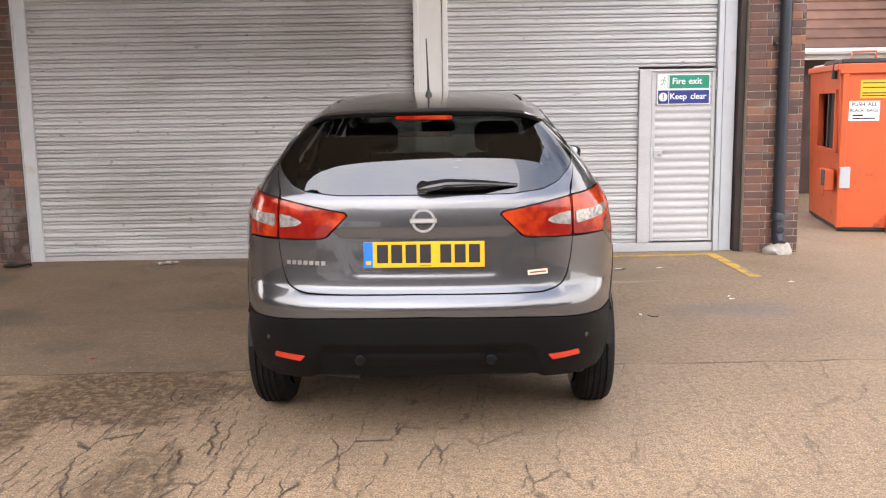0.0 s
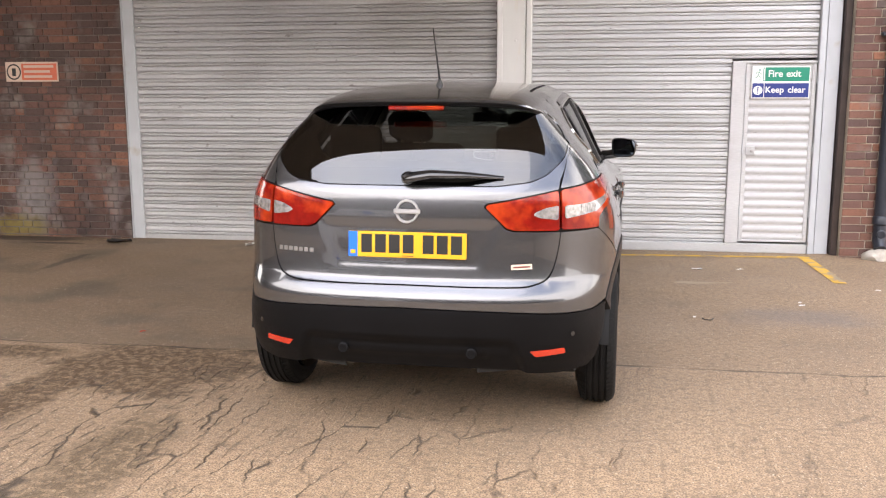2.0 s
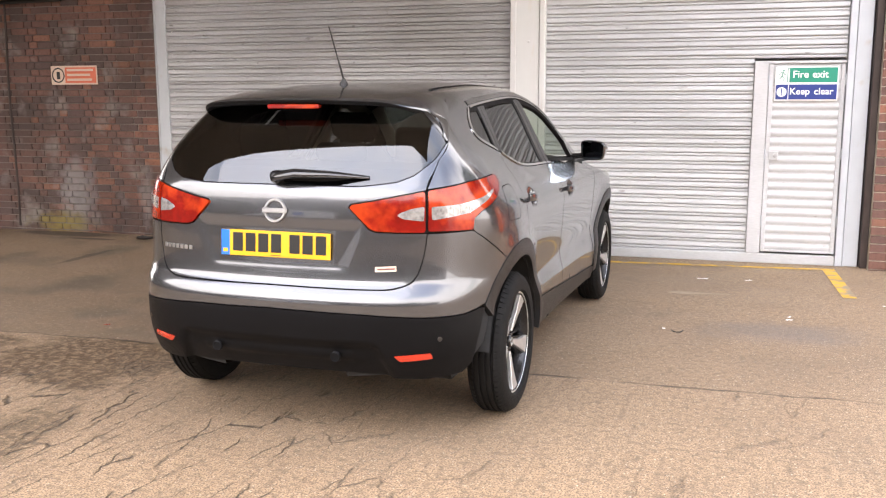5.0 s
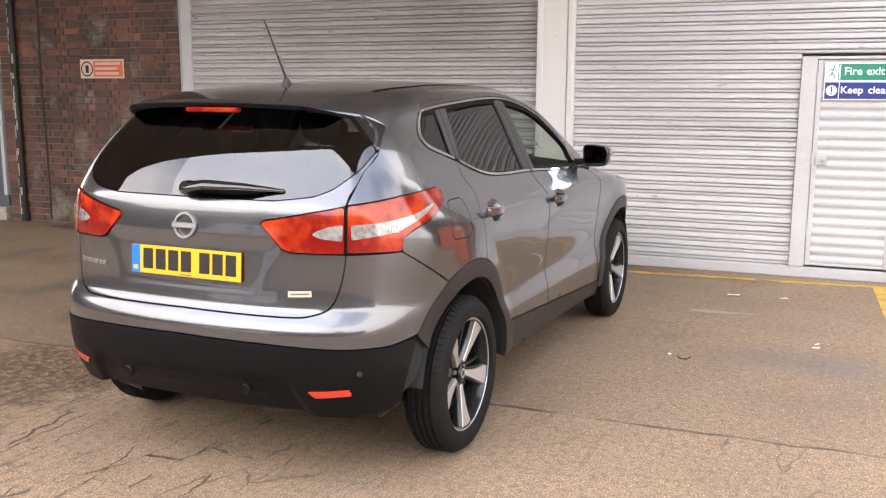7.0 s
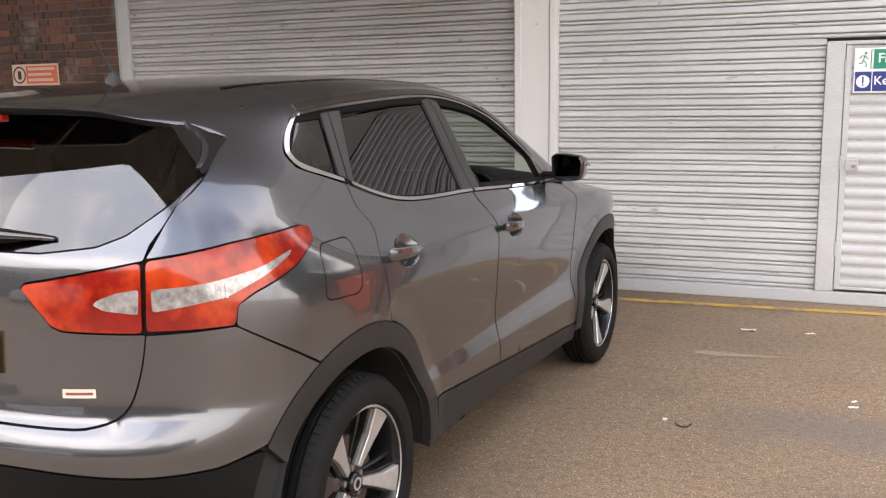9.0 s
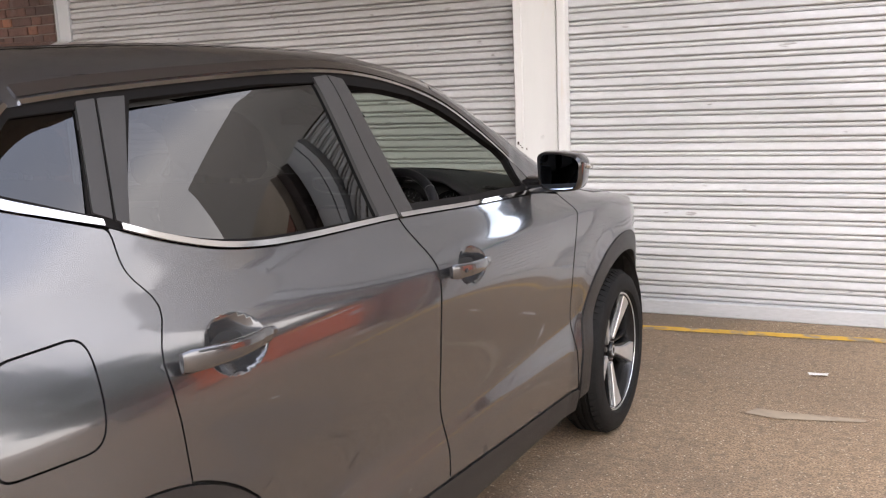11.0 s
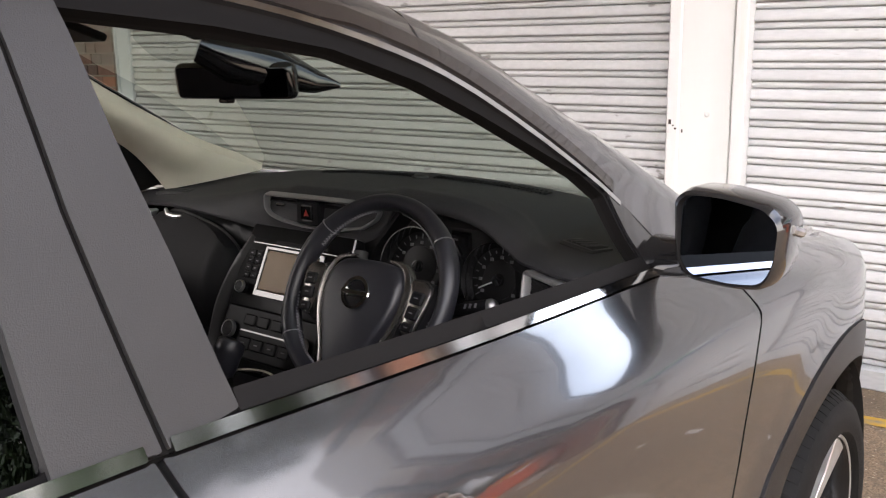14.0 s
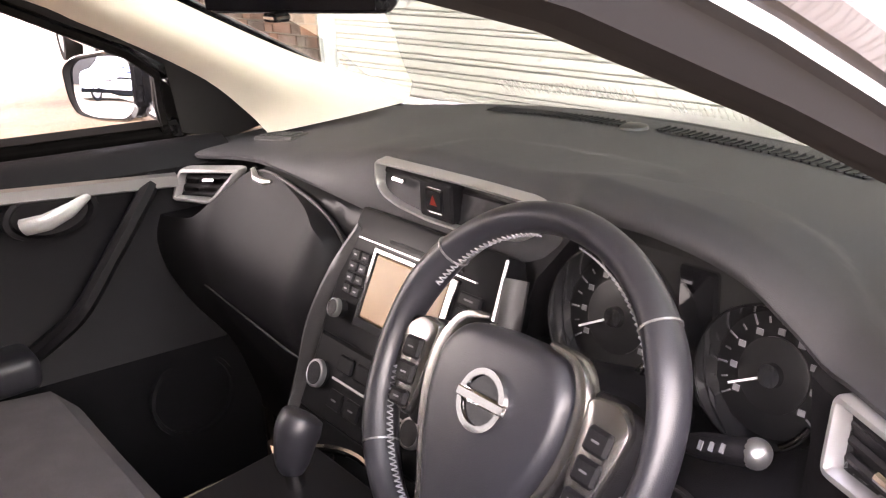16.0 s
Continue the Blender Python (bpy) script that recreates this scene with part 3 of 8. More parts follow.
TOP = 3.6
shutter("shutter_1", -4.0, -0.235, 0.05, TOP, SHUTTER_DARKER)
shutter("shutter_2", 0.095, 2.735, 0.09, TOP, SHUTTER, (1.975, 2.735, 1.80))
tagged(part("shutter_threshold", box(0.095, WALL - 0.045, 0.0, 2.74, WALL + 0.01, 0.088, 0.006), SHUTTER), "pale grey steel rail under the shutter and wicket door", "rail", kind="structure")

post = tagged(empty("post", pose(0, 0, 0), "white-painted steel post between the shutters, rust-stained", "post"), kind="structure")
part("web", box(-0.19, WALL - 0.075, 0, 0.035, WALL + 0.05, TOP, 0.004), POST_PAINT, post)
part("flange", box(-0.24, WALL - 0.085, 0, -0.185, WALL + 0.05, TOP, 0.006), POST_PAINT, post)
part("flange", box(0.04, WALL - 0.085, 0, 0.095, WALL + 0.05, TOP, 0.006), POST_PAINT, post)
for x, z, r in ((-0.063, 1.095, 0.012), (-0.061, 2.02, 0.012), (-0.063, 0.35, 0.012)):
    part("bolt_head", lathe([(r, 0.0), (r, 0.004), (r * 0.6, 0.007), (0, 0.007)], 10, "Y", pose(x, WALL - 0.074, z, 0, 0, 180)), POST_PAINT, post)
for x, z, w, h in ((-0.222, 1.06, 0.012, 0.02), (-0.207, 1.045, 0.008, 0.006), (-0.197, 1.032, 0.010, 0.008), (-0.17, 1.022, 0.006, 0.014)):
    part("rust_chip", box(x - w / 2, WALL - 0.0862 if x < -0.19 else WALL - 0.0765, z - h / 2, x + w / 2, WALL - 0.07, z + h / 2), RUST, post)
rng = random.Random(5)
for i in range(26):
    z = 0.25 + i * 0.085 + rng.uniform(-0.02, 0.02)
    part("rust_chip", box(-0.252, WALL - 0.03, z, -0.2405, WALL - 0.022, z + rng.uniform(0.012, 0.03)), RUST, post)

for name, x0, x1 in (("jamb_1", -4.13, -4.0), ("jamb_2", 2.74, 2.80), ("jamb_3", 2.803, 2.93)):
    d = 0.05 if name == "jamb_2" else 0.03
    bm = join(box(x0, WALL - d, 0, x1, WALL + 0.08, TOP, 0.004), box(x0 + 0.002, WALL - d - 0.02, 0, x0 + 0.012, WALL, TOP))
    tagged(part(name, bm, FRAME_PAINT), "grey-painted steel channel at the shutter's edge", "jamb", kind="structure")
tagged(part("column", box(2.94, WALL - 0.10, 0, 3.0, WALL + 0.1, TOP, 0.005), STEEL_BROWN), "dark brown rusted steel upright beside the brick pier", "column", kind="structure")

# ---- the wicket door with its sign ----
door = empty("door_1", pose(0, WALL, 0), "closed pale grey slatted steel wicket door in the shutter", "door")
tagged(door, kind="structure")
part("frame", join(box(1.978, -0.045, 0.09, 2.098, 0.02, 1.815, 0.004), box(2.098, -0.04, 1.79, 2.735, 0.02, 1.815, 0.004)), SHUTTER, door)
leaf = part("leaf", box(2.103, -0.018, 0.105, 2.733, 0.02, 1.785, 0.002), SHUTTER, door)
part("edge_rail", box(2.103, -0.034, 0.105, 2.140, -0.0182, 1.785, 0.003), SHUTTER, door)
part("edge_rail", box(2.696, -0.034, 0.105, 2.733, -0.0182, 1.785, 0.003), SHUTTER, door)
for i in range(20):
    prof = [(2.141, 0), (2.695, 0), (2.695, 0.060), (2.141, 0.060)]
    bm = bmesh.new()
    z0 = 0.115 + i * 0.0795
    ring = []
    for k in range(7):
        y, z = -0.0185 - 0.012 * math.sin(math.pi * k / 6), z0 + 0.064 * k / 6
        ring.append((bm.verts.new((2.141, y, z)), bm.verts.new((2.695, y, z))))
    for a, b2 in zip(ring, ring[1:]):
        bm.faces.new((a[0], a[1], b2[1], b2[0]))
    part("slat", bm, SHUTTER, door, smooth=True)
part("drip_rail", box(2.141, -0.036, 0.106, 2.695, -0.018, 0.125, 0.003), SHUTTER, door)
lock = part("lock_plate", box(2.13, -0.046, 0.94, 2.215, -0.0345, 1.02, 0.004), SHUTTER, door)
part("keyhole", lathe([(0.016, 0), (0.016, 0.01), (0.006, 0.012), (0, 0.012)], 14, "Y", pose(2.185, -0.046, 0.978, 0, 0, 180)), SATIN_METAL, lock)
for z in (0.35, 0.95, 1.6):
    part("hinge", lathe([(0.009, 0), (0.009, 0.10)], 8, "Z", pose(2.738, -0.045, z)), FRAME_PAINT, door)
    part("hinge", lathe([(0.007, 0), (0.007, 0.09)], 8, "Z", pose(2.1, -0.048, z)), FRAME_PAINT, door)

sign = empty("safety_sign", pose(2.155, WALL - 0.040, 1.468), "green fire exit and blue keep clear sign on the wicket door", "sign")
part("board", box(0, -0.003, 0, 0.52, 0.001, 0.296, 0.001), SIGN_WHITE, sign)
part("green_panel", box(0.118, -0.0045, 0.158, 0.512, -0.0032, 0.286), SIGN_GREEN, sign)
part("blue_panel", box(0.008, -0.0045, 0.010, 0.512, -0.0032, 0.140), SIGN_BLUE, sign)
part("panel_rule", box(0.110, -0.005, 0.010, 0.116, -0.0046, 0.140), SIGN_WHITE, sign)
letters("Fire", 0.086, pose(0.210, -0.0052, 0.226) @ FACING, SIGN_WHITE, sign, squeeze=1.0, bold=0.0012)
letters("exit", 0.086, pose(0.372, -0.0052, 0.226) @ FACING, SIGN_WHITE, sign, squeeze=1.0, bold=0.0012)
letters("Keep", 0.080, pose(0.208, -0.0052, 0.078) @ FACING, SIGN_WHITE, sign, squeeze=1.0, bold=0.0012)
letters("clear", 0.080, pose(0.405, -0.0052, 0.078) @ FACING, SIGN_WHITE, sign, squeeze=1.0, bold=0.0012)
part("disc", lathe([(0.042, 0), (0.042, 0.001), (0, 0.001)], 24, "Y", pose(0.058, -0.0046, 0.075, 0, 0, 180)), SIGN_WHITE, sign)
part("mark", join(box(0.053, -0.0068, 0.062, 0.063, -0.0058, 0.108), box(0.053, -0.0068, 0.044, 0.063, -0.0058, 0.055)), SIGN_BLUE, sign)
part("pictogram", join(box(0.062, -0.0045, 0.255, 0.075, -0.0034, 0.27), tube([(0.064, -0.004, 0.25), (0.056, -0.004, 0.215), (0.075, -0.004, 0.195), (0.072, -0.004, 0.168)], 0.006, 6, 0.2),
     tube([(0.056, -0.004, 0.215), (0.045, -0.004, 0.195), (0.028, -0.004, 0.195)], 0.006, 6, 0.2), tube([(0.03, -0.004, 0.225), (0.048, -0.004, 0.245), (0.066, -0.004, 0.24), (0.085, -0.004, 0.222)], 0.005, 6, 0.2)), SIGN_GREEN, sign)
part("pictogram_border", join(box(0.100, -0.0044, 0.160, 0.106, -0.0034, 0.284), box(0.100, -0.0044, 0.160, 0.115, -0.0034, 0.166), box(0.100, -0.0044, 0.278, 0.115, -0.0034, 0.284)), SIGN_GREEN, sign)

# ---- walls that carry the shutters ----
BACK = WALL - 0.06
tagged(part("wall_west", box(-6.62, BACK + 0.006, -0.3, -4.132, BACK + 0.3, TOP), MORTAR), "sooty red-brown brick wall with pale mortar", "wall", kind="structure")
tagged(part("wall_pier", box(3.001, BACK - 0.114, -0.3, 3.545, BACK + 0.4, TOP), MORTAR_PALE), "red-brown brick pier at the building's corner", "wall", kind="structure")
tagged(part("lintel", box(-12, WALL - 0.02, TOP, 3.54, WALL + 0.3, 4.6), RENDERED), "plain grey wall above the shutters", "wall", kind="structure")
tagged(part("wall_back", box(-4.0, WALL + 0.1, -0.2, 3.0, WALL + 0.2, TOP), RENDERED), "plain wall behind the shutters", "wall", kind="structure")
# next bay to the west
tagged(part("wall_bay_back", box(-16, 13.2, -0.3, -7.3, 13.4, TOP), RENDERED), "plain wall at the back of the open next bay", "wall", kind="structure")
tagged(part("wall_bay_side", box(-7.3, BACK + 0.13, -0.3, -7.1, 13.4, TOP), RENDERED), "plain side wall of the open next bay", "wall", kind="structure")
panel = empty("panel_door", pose(0, 0, 0), "white and grey panelled steel door beyond the brick wall", "door")
part("upper_panel", box(-7.30, BACK + 0.06, 1.12, -6.72, BACK + 0.12, TOP, 0.004), WHITE, panel, "white upper panel")
part("lower_panel", box(-7.30, BACK + 0.058, 0.16, -6.72, BACK + 0.12, 1.116, 0.004), material("slate_grey_panel", (0.085, 0.095, 0.115), 0.5, vary=0.1), panel, "slate grey lower panel")
part("sill", box(-7.30, BACK - 0.02, 0, -6.70, BACK + 0.12, 0.157, 0.01), STONE, panel)
part("edge_strip", box(-6.715, BACK - 0.01, 0.3, -6.665, BACK + 0.1, TOP, 0.004), FRAME_PAINT, panel)

pipe = empty("drainpipe", pose(-6.37, BACK - 0.055, 0), "old black cast drainpipe with flaking white paint on the brick wall", "pipe")
part("pipe", lathe([(0.042, 0.02), (0.042, TOP)], 16), SIGN_BLACK, pipe)
rng = random.Random(9)
for i in range(26):
    z = 0.1 + i * 0.12 + rng.uniform(-0.04, 0.04)
    a = rng.uniform(-20, 30)
    bm = bmesh.new()
    h, w = rng.uniform(0.06, 0.2), rng.uniform(0.3, 0.55)
    grid = [[bm.verts.new((0.0432 * math.sin(radians(a) + w * (u - 0.5) + rng.uniform(-0.05, 0.05)), -0.0432 * math.cos(radians(a) + w * (u - 0.5)), z + h * v)) for u in (0, 0.33, 0.66, 1)] for v in (0, 0.5, 1)]
    for r0, r1 in zip(grid, grid[1:]):
        for k in range(3):
            bm.faces.new((r0[k], r0[k + 1], r1[k + 1], r1[k]))
    part("paint_flake", bm, STONE, pipe)
cable = empty("wall_cable", pose(-6.02, BACK - 0.012, 0), "thin brown cable clipped down the brick wall", "cable")
part("cable", tube([(0.012 * math.sin(z * 3), 0, z) for z in np.linspace(0.05, TOP, 24)], 0.012, 6), STEEL_BROWN, cable)

downpipe = empty("downpipe", pose(3.325, BACK - 0.185, 0), "dark blue-black downpipe on the brick pier", "pipe")
part("pipe", lathe([(0.056, 0.36), (0.056, TOP)], 24), PIPE_PAINT, downpipe, smooth=True)
part("collar", lathe([(0.056, 0.32), (0.068, 0.33), (0.068, 0.39), (0.062, 0.40), (0.056, 0.405)], 24), PIPE_PAINT, downpipe, smooth=True)
part("shoe", tube([(0, 0, 0.36), (0, 0, 0.22), (0, -0.025, 0.15), (0, -0.07, 0.10)], [0.056, 0.058, 0.062, 0.058], 20), PIPE_PAINT, downpipe, smooth=True)
part("access_cap", lathe([(0.04, 0), (0.04, 0.012), (0.03, 0.018), (0, 0.018)], 20, "Y", pose(0, -0.055, 0.24, 0, 0, 180)), PIPE_PAINT, downpipe)
bracket = part("bracket", join(lathe([(0.064, 2.02), (0.064, 2.055)], 20), box(-0.10, -0.01, 2.02, -0.055, 0.06, 2.055, 0.004)), PIPE_PAINT, downpipe)
rubble = bmesh.new()
bmesh.ops.create_icosphere(rubble, subdivisions=3, radius=1)
for v in rubble.verts:
    v.co *= 1 + 0.25 * noise.noise(v.co * 1.7)
    v.co = Vector((v.co.x * 0.15, v.co.y * 0.10, max(v.co.z, -0.15) * 0.10 + 0.012))
ob = part("rubble_heap", rubble, STONE, smooth=True)
ob.location = (3.33, BACK - 0.22, 0)
tagged(ob, "pale lump of mortar rubble under the downpipe", "rubble")

notice = empty("red_notice", pose(-5.44, BACK - 0.022, 1.648), "faded red and cream notice on the brick wall", "sign")
part("board", box(0, -0.004, 0, 0.60, 0.001, 0.205, 0.002), SIGN_CREAM, notice)
part("red_panel", box(0.185, -0.0055, 0.018, 0.583, -0.0042, 0.187), SIGN_RED, notice)
part("ring", lathe([(0.082, 0), (0.082, 0.0012), (0.068, 0.0012), (0.068, 0)], 28, "Y", pose(0.095, -0.0042, 0.102, 0, 0, 180), closed=True), SIGN_BLACK, notice)
part("emblem", box(0.075, -0.0052, 0.06, 0.118, -0.0042, 0.14, 0.0), SIGN_BLACK, notice)
for k in range(3):
    part("text_bar", box(0.21, -0.0066, 0.145 - 0.052 * k, 0.21 + (0.34, 0.30, 0.32)[k], -0.0056, 0.17 - 0.052 * k), SIGN_CREAM, notice)

unit = empty("wall_unit", pose(-5.85, BACK - 0.30, 2.55), "white boxy unit with a black pipe on the brick wall", "box unit")
part("casing", box(-0.5, 0, 0.06, 0.48, 0.30, 0.62, 0.012), WHITE, unit)
part("under_plate", box(-0.46, 0.02, 0.03, 0.44, 0.28, 0.058), SIGN_BLACK, unit)
part("pipe", tube([(-0.6, 0.22, -0.01), (0.62, 0.24, 0.01), (0.66, 0.26, 0.04), (0.67, 0.27, 0.5)], 0.022, 10), SIGN_BLACK, unit)

# ---- the orange waste container ----
bin_ = empty("waste_container", pose(4.53, 10.15, 0, 0, 0, -12), "large orange steel waste container with scraped paint and a black lid", "skip")
BW, BD, BH = 1.55, 1.75, 1.86


def bin_shell():
    """A body that widens to the top, with its loading window in the end wall."""
    bm = bmesh.new()
    x0 = lambda z: 0.06 * (1 - z / BH)
    pts = {}
    for iz, z in enumerate((0.05, 0.62, 0.92, 1.58, BH)):
        for iy, y in enumerate((0, 0.12, 1.05, BD)):
            pts[iz, iy] = bm.verts.new((x0(z) - 0.06, y, z))
    for iz in range(4):
        for iy in range(3):
            if not (iz == 2 and iy == 1):
                bm.faces.new((pts[iz, iy], pts[iz, iy + 1], pts[iz + 1, iy + 1], pts[iz + 1, iy]))
    geo = bmesh.ops.extrude_face_region(bm, geom=bm.faces[:])
    bmesh.ops.translate(bm, vec=(0.03, 0, 0), verts=[g for g in geo["geom"] if isinstance(g, bmesh.types.BMVert)])
    bmesh.ops.recalc_face_normals(bm, faces=bm.faces)
    return bm


part("end_wall", bin_shell(), BIN_ORANGE, bin_)
part("front_wall", box(0.0, -0.002, 0.05, BW, 0.03, BH, 0.006), BIN_ORANGE, bin_)
part("back_wall", box(0.0, BD - 0.03, 0.05, BW, BD, BH), BIN_ORANGE, bin_)
part("far_wall", box(BW - 0.03, 0.03, 0.05, BW, BD - 0.03, BH), BIN_ORANGE, bin_)
part("floor_pan", box(0, 0.02, 0.02, BW, BD - 0.02, 0.05), BIN_DARK, bin_)
part("corner_post", box(-0.035, -0.035, 0.05, 0.035, 0.03, BH, 0.008), BIN_ORANGE, bin_)
part("top_rim", box(-0.07, -0.04, BH - 0.09, BW, -0.003, BH + 0.02, 0.008), BIN_ORANGE, bin_)
part("end_rim", box(-0.09, -0.04, BH - 0.05, -0.03, BD, BH + 0.02, 0.008), BIN_ORANGE, bin_)
part("lid", box(-0.05, -0.02, BH + 0.024, BW, BD * 0.55, BH + 0.075, 0.01), BIN_DARK, bin_, "black lid")
part("lid_plate", box(-0.03, BD * 0.56, BH + 0.022, BW, BD, BH + 0.05, 0.01), FRAME_PAINT, bin_)
part("lid_strap", tube([(-0.02, 0.25, BH + 0.05), (-0.07, 0.2, BH + 0.02), (-0.085, 0.18, BH - 0.14)], 0.03, 8), BIN_DARK, bin_)
part("handle_loop", tube([(0.16, 0.5, BH + 0.08), (0.16, 0.5, BH + 0.17), (0.42, 0.5, BH + 0.17), (0.42, 0.5, BH + 0.08)], 0.012, 6), BIN_ORANGE, bin_)
part("window_frame", join(box(-0.075, 0.10, 0.89, -0.035, 1.08, 0.93), box(-0.075, 0.10, 1.56, -0.035, 1.08, 1.60), box(-0.075, 0.10, 0.9, -0.035, 0.14, 1.6), box(-0.075, 1.04, 0.9, -0.035, 1.08, 1.6)), BIN_ORANGE, bin_)
part("window_bar", box(-0.06, 0.52, 0.92, -0.035, 0.58, 1.57), BIN_DARK, bin_)
part("liner", box(0.05, 0.2, 0.85, 0.08, 1.0, 1.62), BIN_DARK, bin_)
part("lifting_pocket", box(-0.16, 0.08, 0.46, -0.05, 0.42, 0.70, 0.01), BIN_ORANGE, bin_)
part("pocket_mouth", box(-0.172, 0.04, 0.52, -0.162, 0.2, 0.70), BIN_DARK, bin_)
part("latch_block", box(-0.02, -0.05, 0.5, 0.09, -0.003, 0.74, 0.006), FRAME_PAINT, bin_)
part("foot", box(0.5, -0.10, 0.0, 0.62, -0.004, 0.22, 0.01), BIN_ORANGE, bin_)
part("skid", box(0.0, 0.05, 0.0, BW, 0.15, 0.02), BIN_DARK, bin_)
sticker = part("yellow_sticker", box(0.16, -0.006, 1.50, 0.49, -0.003, 1.70), SIGN_YELLOW, bin_, "yellow warning sticker")
for z in (1.52, 1.55, 1.61, 1.66):
    part("text_bar", box(0.18, -0.0075, z, 0.46, -0.0062, z + 0.012), SIGN_BLACK, sticker)
card = part("white_sticker", box(0.05, -0.006, 1.25, 0.37, -0.003, 1.47), SIGN_WHITE, bin_, "white printed card")
letters("PUSH", 0.060, pose(0.145, -0.0068, 1.43) @ FACING, SIGN_BLACK, card, bold=0.001)
letters("ALL", 0.060, pose(0.292, -0.0068, 1.43) @ FACING, SIGN_BLACK, card, bold=0.001)
letters("BLACK", 0.048, pose(0.135, -0.0068, 1.365) @ FACING, SIGN_BLACK, card, bold=0.001)
letters("BAGS", 0.048, pose(0.297, -0.0068, 1.365) @ FACING, SIGN_BLACK, card, bold=0.001)
part("text_bar", box(0.09, -0.0075, 1.30, 0.20, -0.0062, 1.32), SIGN_BLACK, card)
part("text_bar", box(0.09, -0.0075, 1.27, 0.33, -0.0062, 1.285), SIGN_BLACK, card)

# ---- the bungalow behind ----
house = empty("bungalow", pose(0, 0, 0), "brick bungalow with a brown tiled roof behind the yard", "house")
part("wall", box(3.9, 14.4, -0.2, 16, 22, 2.15), BRICK, house)
part("eaves_board", box(3.4, 14.02, 2.08, 16.4, 14.10, 2.24), WHITE, house)
part("gutter", tube([(3.4, 13.97, 2.2), (16.4, 13.97, 2.2)], 0.055, 8), WHITE, house)
for r in range(22):
    y0, z0, x1 = 13.95 + r * 0.175, 2.24 + r * 0.155, 10.2 - r * 0.115
    mesh_ob("roof_course", [(3.4, y0, z0 + 0.022), (x1, y0, z0 + 0.022), (x1, y0 + 0.19, z0 + 0.16), (3.4, y0 + 0.19, z0 + 0.16), (3.4, y0, z0 - 0.03), (x1, y0, z0 - 0.03)], [(0, 1, 2, 3), (4, 5, 1, 0)], ROOF_TILE, house)
garden = tagged(part("wall_garden", box(3.55, 12.6, -0.2, 4.6, 12.8, 1.9), MORTAR), "brick garden wall behind the pier", "wall", kind="structure")

# ---- canopy over the bay ----
tagged(part("canopy", box(-16, 2.5, 4.35, 2.0, 13.4, 4.6), SOFFIT), "flat canopy over the loading bay", "canopy", kind="structure")

# ---- litter ----
def scrap(x, y, s, mat, label, turn=0.0, z=0.0):
    bm = bmesh.new()
    bmesh.ops.create_grid(bm, x_segments=4, y_segments=4, size=s)
    for v in bm.verts:
        v.co.z = 0.35 * s * (0.6 + noise.noise(v.co * (2.2 / s) + Vector((x, y, 0))))
        v.co.x *= 1.0 + 0.5 * noise.noise(Vector((v.co.y * 3 / s, x, y)))
        v.co.y *= 0.55
    lo = min(v.co.z for v in bm.verts)
    for v in bm.verts:
        v.co.z -= lo - 0.004
    ob = part("litter", bm, mat, smooth=True)
    ob.matrix_world = pose(x, y, z, 0, 0, turn)
    return tagged(ob, label, "litter")


for x, y, s, a in ((2.205, 6.69, 0.020, 20), (2.21, 6.78, 0.016, 60), (1.62, 8.02, 0.04, 5), (1.98, 8.05, 0.03, 40), (1.40, 6.22, 0.018, 80), (2.9, 7.3, 0.02, 0)):
    scrap(x, y, s, LITTER, "scrap of white paper on the concrete", a)
scrap(-2.68, 8.72, 0.09, LITTER, "crumpled white rag by the shutter", 15)
scrap(-2.17, 5.30, 0.016, REFLEX, "bright orange scrap on the concrete", 30)
# a crumpled dark sheet stands in for the mossy clump
scrap(-4.14, 8.70, 0.12, BIN_DARK, "dark clump of wet leaves and dirt by the wall", 35)

# a bent length of wire on the concrete
wire = tagged(part("wire", tube([(1.450, 6.20, 0.004), (1.463, 6.17, 0.003), (1.485, 6.155, 0.003), (1.508, 6.16, 0.003), (1.523, 6.20, 0.006)], 0.0035, 6), SIGN_BLACK), "short bent black wire lying on the concrete", "wire")

# ---- the car's outer form, in its own frame: x right, y ahead of the rear axle, z up ----
def ease(ys, vs):
    """A smooth monotone curve through the knots (ys, vs)."""
    ys, vs = np.array(ys, float), np.array(vs, float)
    h, d = np.diff(ys), np.diff(vs) / np.diff(ys)
    m = np.concatenate(([d[0]], np.where(d[:-1] * d[1:] > 0, 2 * d[:-1] * d[1:] / (d[:-1] + d[1:] + 1e-12), 0), [d[-1]]))

    def at(q):
        q = np.asarray(q, float)
        i = np.clip(np.searchsorted(ys, q) - 1, 0, len(h) - 1)
        t = (q - ys[i]) / h[i]
        tc = np.clip(t, 0, 1)
        a, b = vs[i], vs[i + 1]
        v = a * (1 + 2 * tc) * (1 - tc) ** 2 + h[i] * m[i] * tc * (1 - tc) ** 2 + b * tc ** 2 * (3 - 2 * tc) + h[i] * m[i + 1] * tc ** 2 * (tc - 1)
        return v + np.where(t < 0, m[i] * (q - ys[0]), 0) + np.where(t > 1, m[i + 1] * (q - ys[-1]), 0)
    return at


def smax(a, b, k):
    h = np.clip(k - np.abs(a - b), 0, None) / k
    return np.maximum(a, b) + h * h * k * 0.25


def bump(q, lo, hi, soft):
    """1 between lo and hi, 0 outside, with soft flanks."""
    a = np.clip((q - lo) / soft + 0.5, 0, 1)
    b = np.clip((hi - q) / soft + 0.5, 0, 1)
    return a * a * (3 - 2 * a) * b * b * (3 - 2 * b)


